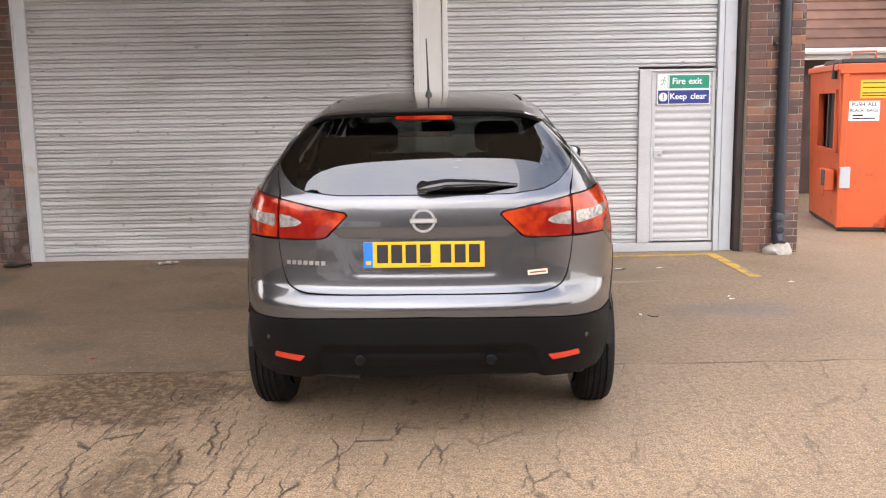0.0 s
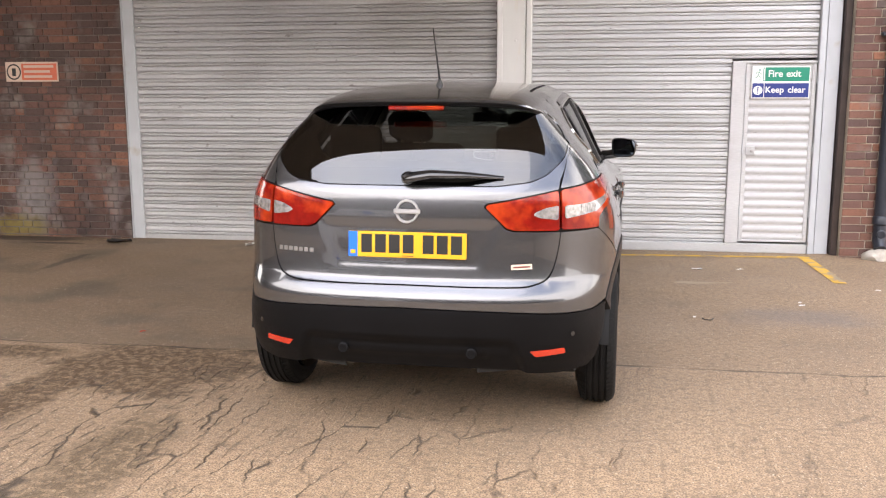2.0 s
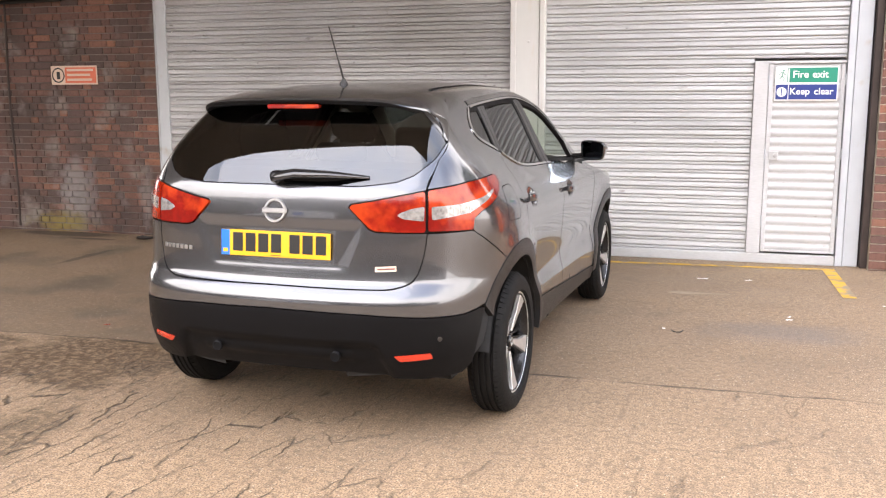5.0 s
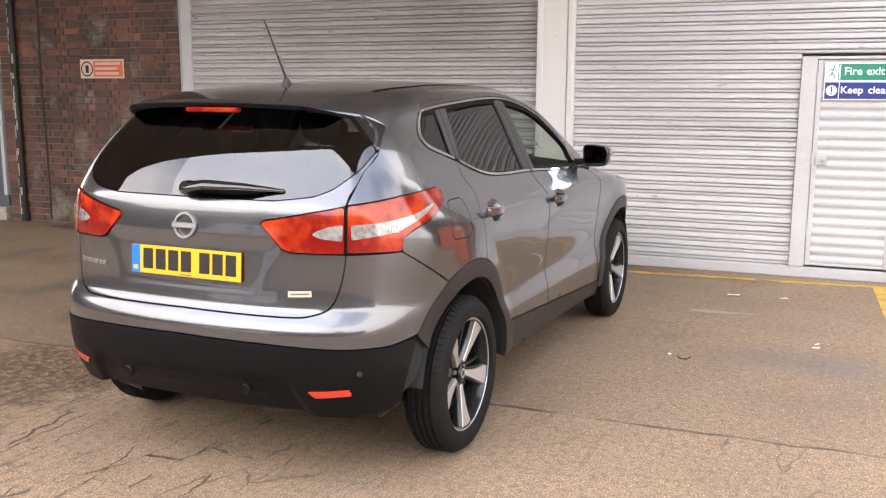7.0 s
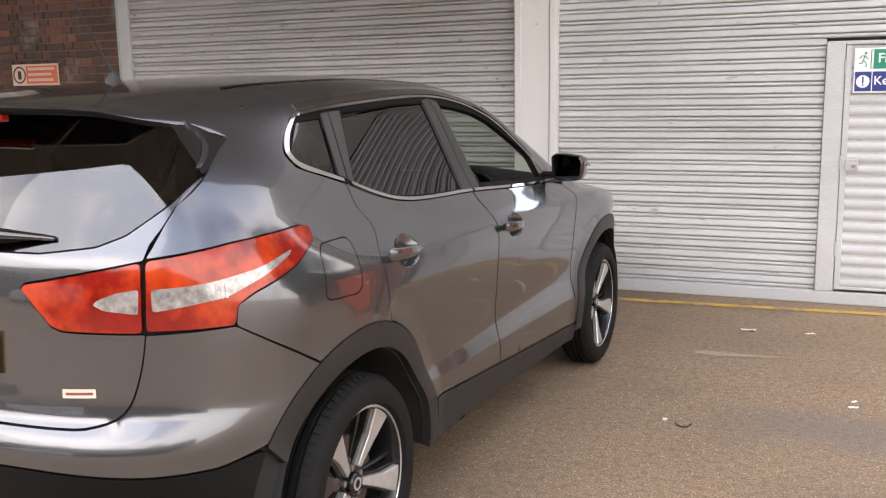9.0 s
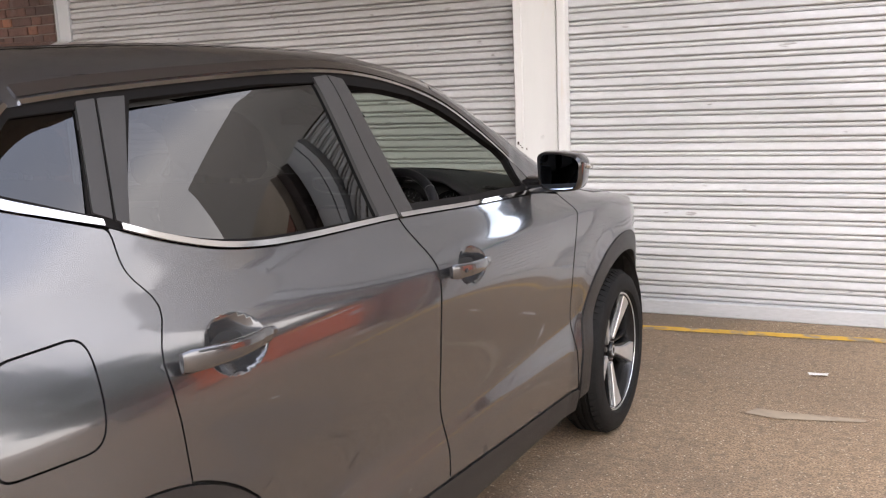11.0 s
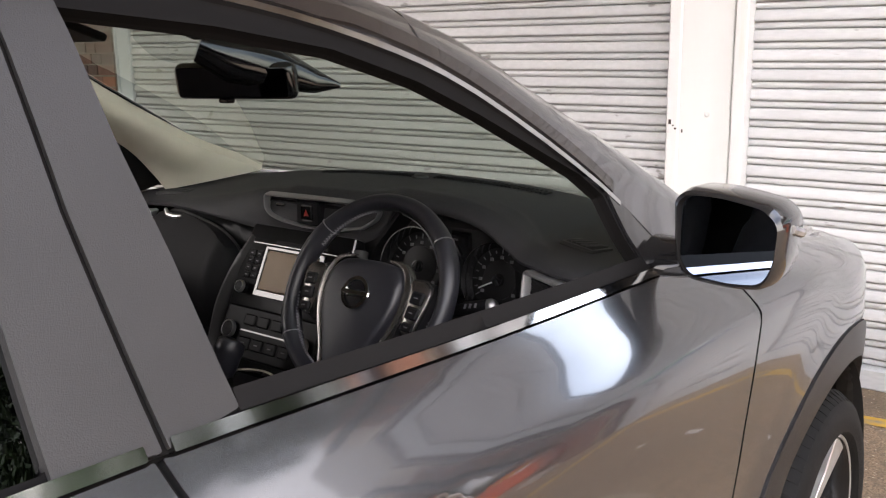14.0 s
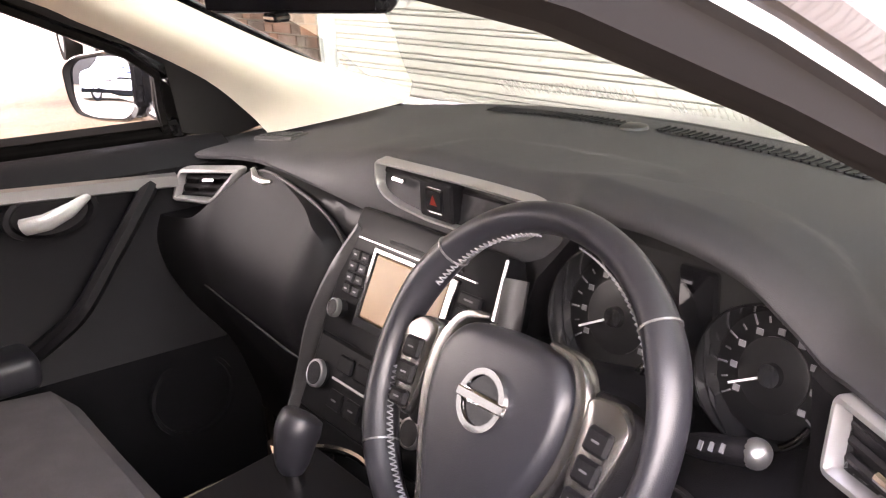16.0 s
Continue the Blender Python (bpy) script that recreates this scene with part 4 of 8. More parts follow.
WIDTH = ease([-0.80, -0.6, -0.35, 0, 0.6, 1.3, 2.0, 2.65, 3.05, 3.35, 3.6], [0.775, 0.83, 0.872, 0.9, 0.885, 0.88, 0.885, 0.9, 0.86, 0.74, 0.50])
BELT_W = ease([-0.75, -0.5, -0.2, 0.2, 1.1, 2.0, 2.7, 3.3], [0.715, 0.755, 0.797, 0.79, 0.78, 0.775, 0.76, 0.66])
HEAD_W = ease([-0.7, -0.4, -0.1, 0.2, 0.8, 1.3, 1.8, 2.5], [0.475, 0.525, 0.565, 0.59, 0.60, 0.60, 0.59, 0.56])
BELT_Z = ease([-0.7, -0.2, 0.3, 1.1, 2.0, 2.6], [1.17, 1.155, 1.13, 1.10, 1.06, 1.03])
ROOF_Z = ease([-0.85, -0.55, -0.2, 0.2, 0.7, 1.2, 1.5, 1.72, 1.95, 2.2, 2.5, 2.62, 2.9, 3.15, 3.4, 3.56], [1.44, 1.50, 1.545, 1.572, 1.587, 1.578, 1.545, 1.49, 1.375, 1.245, 1.09, 1.06, 1.02, 0.975, 0.90, 0.76])
REAR_Y = ease([0.2, 0.34, 0.42, 0.5, 0.6, 0.655, 0.69, 0.73, 0.8, 0.95, 1.03, 1.095, 1.125, 1.15, 1.21, 1.27, 1.33, 1.45, 1.6], [-0.66, -0.735, -0.775, -0.792, -0.80, -0.80, -0.785, -0.756, -0.744, -0.733, -0.726, -0.715, -0.704, -0.688, -0.650, -0.6105, -0.567, -0.466, -0.34])
SIDE_Z = np.array([0.18, 0.36, 0.47, 0.60, 0.77, 0.90, 0.972])
SIDE_D = np.array([-0.055, -0.014, -0.010, -0.030, -0.014, -0.006, -0.012])


def side_x(y, z):
    w, b, g, zb = WIDTH(y), BELT_W(y), HEAD_W(y), np.clip(BELT_Z(y), 1.0, 1.3)
    zs = [np.full_like(w, q) for q in SIDE_Z] + [zb, np.full_like(w, 1.45), np.full_like(w, 1.75)]
    k = (b - g) / (1.45 - zb)
    xs = [w + q for q in SIDE_D] + [b, g, g - k * 0.36]
    zs, xs = np.stack(zs), np.stack(xs)
    h = np.diff(zs, axis=0)
    d = np.diff(xs, axis=0) / h
    m = np.concatenate((d[:1], np.where(d[:-1] * d[1:] > 0, 2 * d[:-1] * d[1:] / (d[:-1] + d[1:] + 1e-12), 0), d[-1:]))
    i = np.clip((zs <= z).sum(0) - 1, 0, len(h) - 1)
    pick = lambda a, j: np.take_along_axis(a, j[None], 0)[0]
    hh = pick(h, i)
    t = np.clip((z - pick(zs, i)) / hh, 0, 1)
    x = pick(xs, i) * (1 + 2 * t) * (1 - t) ** 2 + hh * pick(m, i) * t * (1 - t) ** 2 + pick(xs, i + 1) * t ** 2 * (3 - 2 * t) + hh * pick(m, i + 1) * t ** 2 * (t - 1)
    # flared arches
    for yc in (0.0, 2.646):
        r = np.hypot(y - yc, z - 0.335)
        x = x + 0.016 * bump(r, 0.30, 0.52, 0.16) * (z < 0.95)
    return x


def rear_y(x, z):
    y = REAR_Y(z) + 0.16 * x ** 2 + 0.10 * (x / 0.75) ** 6
    # the recess of the number plate
    half = 0.31 + 0.45 * (z - 0.79)
    return y + 0.0035 * bump(z, 0.790, 0.975, 0.034) * bump(x, -half, half, 0.06)


def front_y(x, z):
    return 3.57 - 0.22 * x ** 2 - 0.25 * (x / 0.8) ** 6 - 0.10 * np.clip(z - 0.6, 0, 1) - 0.25 * np.clip(0.42 - z, 0, 1)


def roof_z(x, y):
    cab = bump(y, -2, 1.75, 0.9)
    return ROOF_Z(y) - (0.075 * cab + 0.10 * (1 - cab)) * x ** 2 - 0.10 * (x / 0.7) ** 6 * cab


def skin(p):
    """Below nought inside the body."""
    x, y, z = np.abs(p[:, 0]), p[:, 1], p[:, 2]
    f = smax(x - side_x(y, z), rear_y(x, z) - y, 0.10)
    f = smax(f, y - front_y(x, z), 0.12)
    return smax(f, z - roof_z(x, y), 0.07)


def slope(p):
    e = 0.002
    g = np.stack([(skin(p + np.eye(3)[i] * e) - skin(p - np.eye(3)[i] * e)) for i in range(3)], 1)
    return g / np.linalg.norm(g, axis=1, keepdims=True)


def press(o, d, far=2.0):
    """Where rays from o along d first meet the body."""
    n = 80
    lo, hi, found = np.zeros(len(o)), np.full(len(o), far), np.zeros(len(o), bool)
    for i in range(1, n + 1):
        t = np.full(len(o), far * i / n)
        now = (skin(o + d * t[:, None]) < 0) & ~found
        hi[now], lo[now] = t[now], t[now] - far / n
        found |= now
    for _ in range(22):
        mid = (lo + hi) / 2
        inside = skin(o + d * mid[:, None]) < 0
        hi, lo = np.where(inside, mid, hi), np.where(inside, lo, mid)
    return o + d * hi[:, None]


def belt_rays(q):
    """Rays for places (s, z) round the body: s runs from the middle of the tail round the corner (0.4 to 1.1) and along the side (y = s - 1.4)."""
    s, z = q[:, 0], q[:, 1]
    a, sg = np.abs(s), np.where(s < 0, -1.0, 1.0)
    th = np.clip((a - 0.4) / 0.7, 0, 1) * math.pi / 2
    ox = np.where(a < 0.4, a, np.where(a < 1.1, 0.4 + 1.1 * np.sin(th), 1.5))
    oy = np.where(a < 0.4, -1.4, np.where(a < 1.1, -0.3 - 1.1 * np.cos(th), a - 1.4))
    dx = -np.sin(th)
    dy = np.cos(th)
    return np.stack((ox * sg, oy, z), 1), np.stack((dx * sg, dy, 0 * z), 1)


def belt(q, out=0.0):
    p = press(*belt_rays(np.asarray(q, float)))
    n = slope(p)
    return p + n * np.asarray(out).reshape(-1, 1) if np.ndim(out) else p + n * out, n


def top(q, out=0.0):
    q = np.asarray(q, float)
    o = np.column_stack((q, np.full(len(q), 2.2)))
    p = press(o, np.tile((0.0, 0.0, -1.0), (len(q), 1)))
    n = slope(p)
    return p + n * out, n

# ---- panels pressed onto the car's form ----
from mathutils.geometry import delaunay_2d_cdt


def inside(poly, q):
    poly = np.asarray(poly, float)
    a, b = poly, np.roll(poly, -1, 0)
    x, y = q[:, 0][:, None], q[:, 1][:, None]
    hit = ((a[:, 1] > y) != (b[:, 1] > y)) & (x < (b[:, 0] - a[:, 0]) * (y - a[:, 1]) / (b[:, 1] - a[:, 1] + 1e-12) + a[:, 0])
    return hit.sum(1) % 2 == 1


def soften(poly, r):
    """Rounds the corners of an outline."""
    poly = [np.array(p, float) for p in poly]
    poly = [p for i, p in enumerate(poly) if np.linalg.norm(p - poly[i - 1]) > 1e-5]
    if r <= 0:
        return poly
    out = []
    for i, p in enumerate(poly):
        a, b = poly[i - 1] - p, poly[(i + 1) % len(poly)] - p
        la, lb = np.linalg.norm(a), np.linalg.norm(b)
        d = min(r, 0.45 * la, 0.45 * lb)
        p0, p1 = p + a / la * d, p + b / lb * d
        out += [(1 - t) ** 2 * p0 + 2 * t * (1 - t) * p + t * t * p1 for t in (0, 0.25, 0.5, 0.75, 1)]
    return out


def dense(poly, step):
    out = []
    for i, p in enumerate(poly):
        q = poly[(i + 1) % len(poly)]
        n = max(1, int(np.ceil(np.linalg.norm(np.subtract(q, p)) / step)))
        out += [np.add(p, np.subtract(q, p) * k / n) for k in range(n)]
    return out


def arc(c, r, a0, a1, n=16):
    return [(c[0] + r * math.cos(radians(a0 + (a1 - a0) * k / n)), c[1] + r * math.sin(radians(a0 + (a1 - a0) * k / n))) for k in range(n + 1)]


def flip_s(poly):
    return [(-a, b) for a, b in poly][::-1]


def pressed(name, poly, mat, parent, onto=belt, holes=(), out=0.0, step=0.035, rim=0.012, r=0.012, label="", lift=None):
    """A panel of that outline on the car's form: a smooth face with the form's own normals and a turned-in edge. lift(q) adds relief."""
    loops = [dense(soften(p, r), step) for p in (poly, *holes)]
    pts, edges = [], []
    for loop in loops:
        n = len(pts)
        pts += loop
        edges += [(n + i, n + (i + 1) % len(loop)) for i in range(len(loop))]
    rim_n = len(pts)
    b = np.array(pts)
    lo, hi = b.min(0), b.max(0)
    gx, gy = np.meshgrid(np.arange(lo[0] + step / 2, hi[0], step), np.arange(lo[1] + step / 2, hi[1], step))
    g = np.stack((gx.ravel() + (np.arange(gx.size) // gx.shape[1] % 2) * step * 0.5, gy.ravel()), 1)
    ok = inside(loops[0], g)
    for h in loops[1:]:
        ok &= ~inside(h, g)
    g = g[ok]
    if len(g):
        near = np.min(np.hypot(g[:, None, 0] - b[None, :, 0], g[:, None, 1] - b[None, :, 1]), 1)
        g = g[near > step * 0.45]
    q = np.concatenate((b, g)) if len(g) else b
    v2, _, tri, src, _, _ = delaunay_2d_cdt([Vector(p) for p in q], edges, [], 0, 1e-7)
    q2 = np.array([tuple(v) for v in v2])
    tri = np.array([t for t in tri if len(t) == 3])
    mid = q2[tri].mean(1)
    keep = inside(loops[0], mid)
    for h in loops[1:]:
        keep &= ~inside(h, mid)
    tri = tri[keep]
    p, n = onto(q2, out)
    if lift is not None:
        e = 1e-3
        d0 = lift(q2)
        p = p + n * d0[:, None]
        if np.abs(d0).max() > 0:
            px, _ = onto(q2 + (e, 0), out)
            py, _ = onto(q2 + (0, e), out)
            tx, ty = px + n * lift(q2 + (e, 0))[:, None] - p, py + n * lift(q2 + (0, e))[:, None] - p
            nn = np.cross(tx, ty)
            nn /= np.linalg.norm(nn, axis=1, keepdims=True) + 1e-12
            n = np.where(((nn * n).sum(1) > 0)[:, None], nn, -nn)
    fn = np.cross(p[tri[:, 1]] - p[tri[:, 0]], p[tri[:, 2]] - p[tri[:, 0]])
    bad = (fn * n[tri[:, 0]]).sum(1) < 0
    tri[bad] = tri[bad][:, ::-1]
    verts, norms, faces = [*p], [*n], [tuple(t) for t in tri]
    if rim:
        count = {}
        for t in faces:
            for i in range(3):
                count[t[i], t[(i + 1) % 3]] = 1
        for (i, j) in list(count):
            if (j, i) not in count:
                k = len(verts)
                side = np.cross(p[j] - p[i], n[i])
                side /= np.linalg.norm(side) + 1e-12
                verts += [p[i], p[j], p[j] - n[j] * rim, p[i] - n[i] * rim]
                norms += [side] * 4
                faces.append((k, k + 3, k + 2, k + 1))
    return mesh_ob(name, verts, faces, mat, parent, label, normals=norms)


def grid_part(name, rows, mat, parent):
    k = len(rows[0])
    v = [p for row in rows for p in row]
    f = [(i * k + j, (i + 1) * k + j, (i + 1) * k + j + 1, i * k + j + 1) for i in range(len(rows) - 1) for j in range(k - 1)]
    me = bpy.data.meshes.new(name)
    me.from_pydata([tuple(map(float, p)) for p in v], [], f)
    bm = bmesh.new()
    bm.from_mesh(me)
    bpy.data.meshes.remove(me)
    bmesh.ops.recalc_face_normals(bm, faces=bm.faces)
    if max(bm.faces, key=lambda q: q.calc_center_median().z).normal.z < 0:
        bmesh.ops.reverse_faces(bm, faces=bm.faces)
    return part(name, bm, mat, parent, smooth=True)


def strip(pts, w):
    """The outline of a band of width w (or widths) along pts."""
    pts = np.array(pts, float)
    ws = np.full(len(pts), w) if np.ndim(w) == 0 else np.array(w)
    d = np.gradient(pts, axis=0)
    nn = np.stack((-d[:, 1], d[:, 0]), 1) / (np.linalg.norm(d, axis=1)[:, None] + 1e-12)
    return [tuple(p) for p in pts + nn * ws[:, None] / 2] + [tuple(p) for p in (pts - nn * ws[:, None] / 2)[::-1]]


def smooth_line(pts, n=8):
    """Catmull-Rom points along a few knots."""
    p = [np.array(q, float) for q in pts]
    p = [2 * p[0] - p[1], *p, 2 * p[-1] - p[-2]]
    out = []
    for i in range(1, len(p) - 2):
        for k in range(n):
            t = k / n
            out.append(0.5 * (2 * p[i] + (p[i + 1] - p[i - 1]) * t + (2 * p[i - 1] - 5 * p[i] + 4 * p[i + 1] - p[i + 2]) * t * t + (3 * p[i] - p[i - 1] - 3 * p[i + 1] + p[i + 2]) * t ** 3))
    return [tuple(q) for q in out] + [tuple(p[-2])]


CAR = pose(-0.08, 4.447, 0, 0, 0, -2.3)
car = empty("car", CAR, "dark grey metallic crossover car with both front windows open", "car")

GAP = 0.004
AXR, AXF = (1.4, 0.335), (1.4 + 2.646, 0.335)
ARCH = 0.505
# outlines of the right side in (s, z): s - 1.4 is the way ahead of the rear axle
door_r_back = smooth_line([(1.592, 1.236), (1.578, 1.165), (1.607, 1.10), (1.55, 1.02), (1.556, 0.9), (1.560, 0.815)], 4)
door_seam = smooth_line([(2.497, 1.117), (2.516, 1.04), (2.522, 0.97), (2.512, 0.82), (2.532, 0.55), (2.532, 0.412)], 4)
wing_seam = smooth_line([(3.62, 1.04), (3.54, 0.93), (3.515, 0.80), (3.52, 0.6), (3.528, 0.35)], 4)
belt_line = smooth_line([(1.592, 1.236), (1.73, 1.185), (1.877, 1.150), (2.08, 1.132), (2.497, 1.117), (2.944, 1.090), (3.40, 1.068)], 5)
belt_rear = [p for p in belt_line if p[0] < 2.46] + [(2.486, 1.1175)]
belt_front = [(2.510, 1.1165)] + [p for p in belt_line if p[0] > 2.53]
roof_edge = smooth_line([(1.32, 1.470), (1.42, 1.500), (1.75, 1.515), (2.46, 1.522), (2.80, 1.495), (3.05, 1.425), (3.38, 1.255), (3.66, 1.10)], 4)
glass_top = smooth_line([(1.50, 1.440), (1.75, 1.462), (2.2, 1.486), (2.50, 1.490), (2.72, 1.470), (2.92, 1.425), (3.10, 1.355), (3.34, 1.205), (3.46, 1.083)], 4)
lamp_out = [(0.702, 1.114), (0.95, 1.140), (1.225, 1.152), (1.264, 1.143), (1.252, 1.112), (1.134, 1.062), (0.975, 1.018), (0.925, 0.992), (0.916, 0.944), (0.694, 0.948)]
lamp_in = [(0.686, 1.111), (0.55, 1.090), (0.345, 1.056), (0.335, 1.045), (0.425, 0.958), (0.46, 0.948), (0.682, 0.944)]
tail_seam = [(0, 0.714), (0.43, 0.711), (0.545, 0.718), (0.622, 0.748), (0.662, 0.82), (0.688, 0.94), (0.694, 1.118), (0.755, 1.195), (0.80, 1.238)]
tail_seam = smooth_line(tail_seam, 3)
pane_side = [(0.37, 1.133), (0.55, 1.150), (0.642, 1.176), (0.710, 1.210), (0.767, 1.237), (0.85, 1.279), (0.915, 1.303), (0.935, 1.33), (0.915, 1.385), (0.88, 1.45)]

uniside = [(0.702, 1.122), (0.76, 1.195), (0.806, 1.240), (1.0, 1.325), (1.195, 1.408)] + roof_edge + [(3.62, 1.062), (3.47, 1.078)] + glass_top[::-1] \
    + [(1.385, 1.36), (1.362, 1.335), (1.378, 1.298), (1.586, 1.232)] + door_r_back[1:] + [p for p in arc(AXR, ARCH, 71.5, 116)] + [(0.928, 0.937), (0.922, 0.944), (0.93, 0.990), (0.98, 1.013), (1.138, 1.058), (1.258, 1.110), (1.270, 1.146), (1.226, 1.157), (0.95, 1.146)]
flap = [(1.262, 1.098), (1.438, 1.098), (1.40, 0.937), (1.215, 0.945)]
door_rear = door_r_back[1:] + arc(AXR, ARCH + GAP, 70, 14.5, 12) + [(2.528, 0.412)] + [(a - GAP, z) for a, z in door_seam[::-1]] + [(a, z - 0.002) for a, z in belt_rear[::-1]]
door_rear = [(a + GAP if i < len(door_r_back) - 1 else a, z) for i, (a, z) in enumerate(door_rear)]
door_front = [(a + GAP, z) for a, z in door_seam] + [(3.0, 0.378), (3.522, 0.347)] + [(a - GAP, z) for a, z in wing_seam[::-1]] + [(3.47, 1.062)] + [(a, z - 0.002) for a, z in belt_front[::-1]]
wing = [(a + GAP, z) for a, z in wing_seam] + arc(AXF, ARCH, 172, 20, 18) + [(4.72, 0.62), (4.80, 0.80), (4.6, 0.93), (4.2, 0.99), (3.85, 1.035), (3.70, 1.062)]


REAR_GRIP, FRONT_GRIP = (1.735, 1.005), (2.715, 0.958)


def dish_edge(c, grow=0.0, n=28):
    """The rim of the hollow behind a door handle."""
    return [(c[0] + (0.086 + grow) * math.cos(t), c[1] + (0.054 + grow) * math.sin(t)) for t in np.linspace(0, 2 * math.pi, n + 1)[:-1]]


for sg, side in ((1, "right"), (-1, "left")):
    side_of = (lambda p: p) if sg > 0 else flip_s
    flat = lambda f: (lambda q: f(np.stack((np.abs(q[:, 0]), q[:, 1]), 1)))
    pressed("body_side", side_of(uniside), PAINT, car, holes=[side_of([tuple(p) for p in soften(flap, 0.036)])] if sg > 0 else [], r=0.006)
    if sg > 0:
        pressed("fuel_flap", [(1.2655, 1.0945), (1.4335, 1.0945), (1.3968, 0.9405), (1.219, 0.9485)], PAINT, car, r=0.034, step=0.02)
    rd = pressed("rear_door", side_of(door_rear), PAINT, car, r=0.004, step=0.022, holes=[side_of(dish_edge(REAR_GRIP, 0.001))])
    fd = pressed("front_door", side_of(door_front), PAINT, car, r=0.004, step=0.022, holes=[side_of(dish_edge(FRONT_GRIP, 0.001))])
    pressed("front_wing", side_of(wing), PAINT, car, r=0.006)
    # dark cladding: arches and sills
    pressed("arch_cladding", side_of(arc(AXR, ARCH - 0.003, 147, -4, 28) + arc(AXR, 0.425, -4, 150, 28)), ARCH_PLASTIC, car, out=0.004, step=0.03, rim=0.05, r=0.004)
    pressed("arch_cladding", side_of(arc(AXF, ARCH - 0.003, 184, -4, 30) + arc(AXF, 0.425, -4, 184, 30)), ARCH_PLASTIC, car, out=0.004, step=0.03, rim=0.05, r=0.004)
    pressed("sill_cladding", side_of([(1.900, 0.457), (2.53, 0.406), (3.0, 0.372), (3.535, 0.340), (3.54, 0.255), (1.905, 0.30)]), ARCH_PLASTIC, car, out=0.004, rim=0.03)
    # side windows: frame, panes, bright line
    frame_out = glass_top + [(3.47, 1.074)] + [(a, z + 0.002) for a, z in belt_line[::-1]] + [(1.378, 1.302), (1.366, 1.335), (1.39, 1.36)]
    quarter = [(1.408, 1.342), (1.412, 1.318), (1.57, 1.262), (1.668, 1.436), (1.525, 1.428)]
    rear_pane = smooth_line([(1.640, 1.236), (1.74, 1.200), (1.877, 1.170), (2.08, 1.152), (2.415, 1.137)], 4) + [(2.426, 1.334), (2.429, 1.470), (2.2, 1.470), (1.80, 1.449)]
    front_hole = [(2.582, 1.128)] + [(a, z + 0.016) for a, z in belt_front if 2.62 < a < 3.33] + [(3.372, 1.086), (3.356, 1.130), (3.346, 1.195), (3.300, 1.232), (3.223, 1.270), (3.105, 1.330), (3.0, 1.378), (2.87, 1.420), (2.72, 1.445), (2.553, 1.462), (2.561, 1.35), (2.574, 1.25)]
    pressed("window_frame", side_of(frame_out), FRAME_BLACK, car, holes=[side_of(h) for h in (quarter, rear_pane, front_hole)], out=-0.003, step=0.03, rim=0.012, r=0.004)
    ob = pressed("quarter_pane", side_of([(a, z) for a, z in quarter]), PRIVACY, car, out=-0.007, rim=0, r=0.012, label="dark tinted quarter window")
    ob = pressed("rear_door_pane", side_of(rear_pane), PRIVACY, car, out=-0.007, rim=0, r=0.012, label="dark tinted side window", lift=lambda q: -0.03 * (2.44 - np.abs(q[:, 0])))
    pressed("pillar_cover", side_of([(2.429, 1.480), (2.494, 1.486), (2.492, 1.30), (2.502, 1.120), (2.414, 1.130), (2.424, 1.334)]), SATIN_BLACK, car, out=0.002, r=0.003)
    pressed("pillar_cover", side_of([(2.500, 1.486), (2.555, 1.474), (2.562, 1.35), (2.575, 1.25), (2.584, 1.128), (2.509, 1.120), (2.498, 1.30)]), SATIN_BLACK, car, out=0.002, r=0.003)
    pressed("pillar_cover", side_of([(1.672, 1.448), (1.716, 1.452), (1.612, 1.246), (1.578, 1.262)]), SATIN_BLACK, car, out=0.001, r=0.003)
    pressed("pillar_cover", side_of([(1.722, 1.452), (1.79, 1.455), (1.640, 1.232), (1.618, 1.244)]), SATIN_BLACK, car, out=0.001, r=0.003)
    rail = [(a, z + 0.004) for a, z in glass_top if 1.52 < a < 3.40]
    pressed("bright_trim", side_of(strip(rail, 0.008)), CHROME, car, out=0.004, step=0.03, rim=0.01, r=0.002)
    # strip toned dark brown for the ground mirrored in the paint
    pressed("roof_rail", side_of(strip([(a, z + 0.0195 + 0.006 * (a > 2.9)) for a, z in rail], 0.020)), RAIL_REFLECTION, car, out=0.0035, step=0.03, rim=0.006, r=0.002, label="strip over the side windows, mirrored ground painted into its colour")
    bright = smooth_line([(1.53, 1.447), (1.45, 1.40), (1.392, 1.352), (1.386, 1.325), (1.41, 1.300), (1.50, 1.270), (1.588, 1.243)], 5)
    widths = np.interp(np.linspace(0, 1, len(bright)), [0, 0.25, 0.5, 0.75, 1], [0.007, 0.016, 0.024, 0.016, 0.011])
    pressed("bright_trim", side_of(strip(bright, widths)), CHROME, car, out=0.004, step=0.02, rim=0.01, r=0.002)
    belt_s, belt_h = [p[0] for p in belt_line], [p[1] + 0.006 for p in belt_line]
    tilt = lambda q: 0.03 * (np.interp(np.abs(q[:, 0]), belt_s, belt_h) - q[:, 1])
    pressed("bright_trim", side_of(strip([(a, z + 0.006) for a, z in belt_rear if a > 1.60], 0.011)), CHROME, car, out=0.006, step=0.03, rim=0.01, r=0.002, lift=tilt)
    pressed("bright_trim", side_of(strip([(a, z + 0.006) for a, z in belt_front], 0.011)), CHROME, car, out=0.006, step=0.03, rim=0.01, r=0.002, lift=tilt)
    pressed("window_seal", side_of(strip([(a, z + 0.022) for a, z in belt_front[1:]], 0.018)), SEAL, car, out=0.002, step=0.03, rim=0.02, r=0.002)
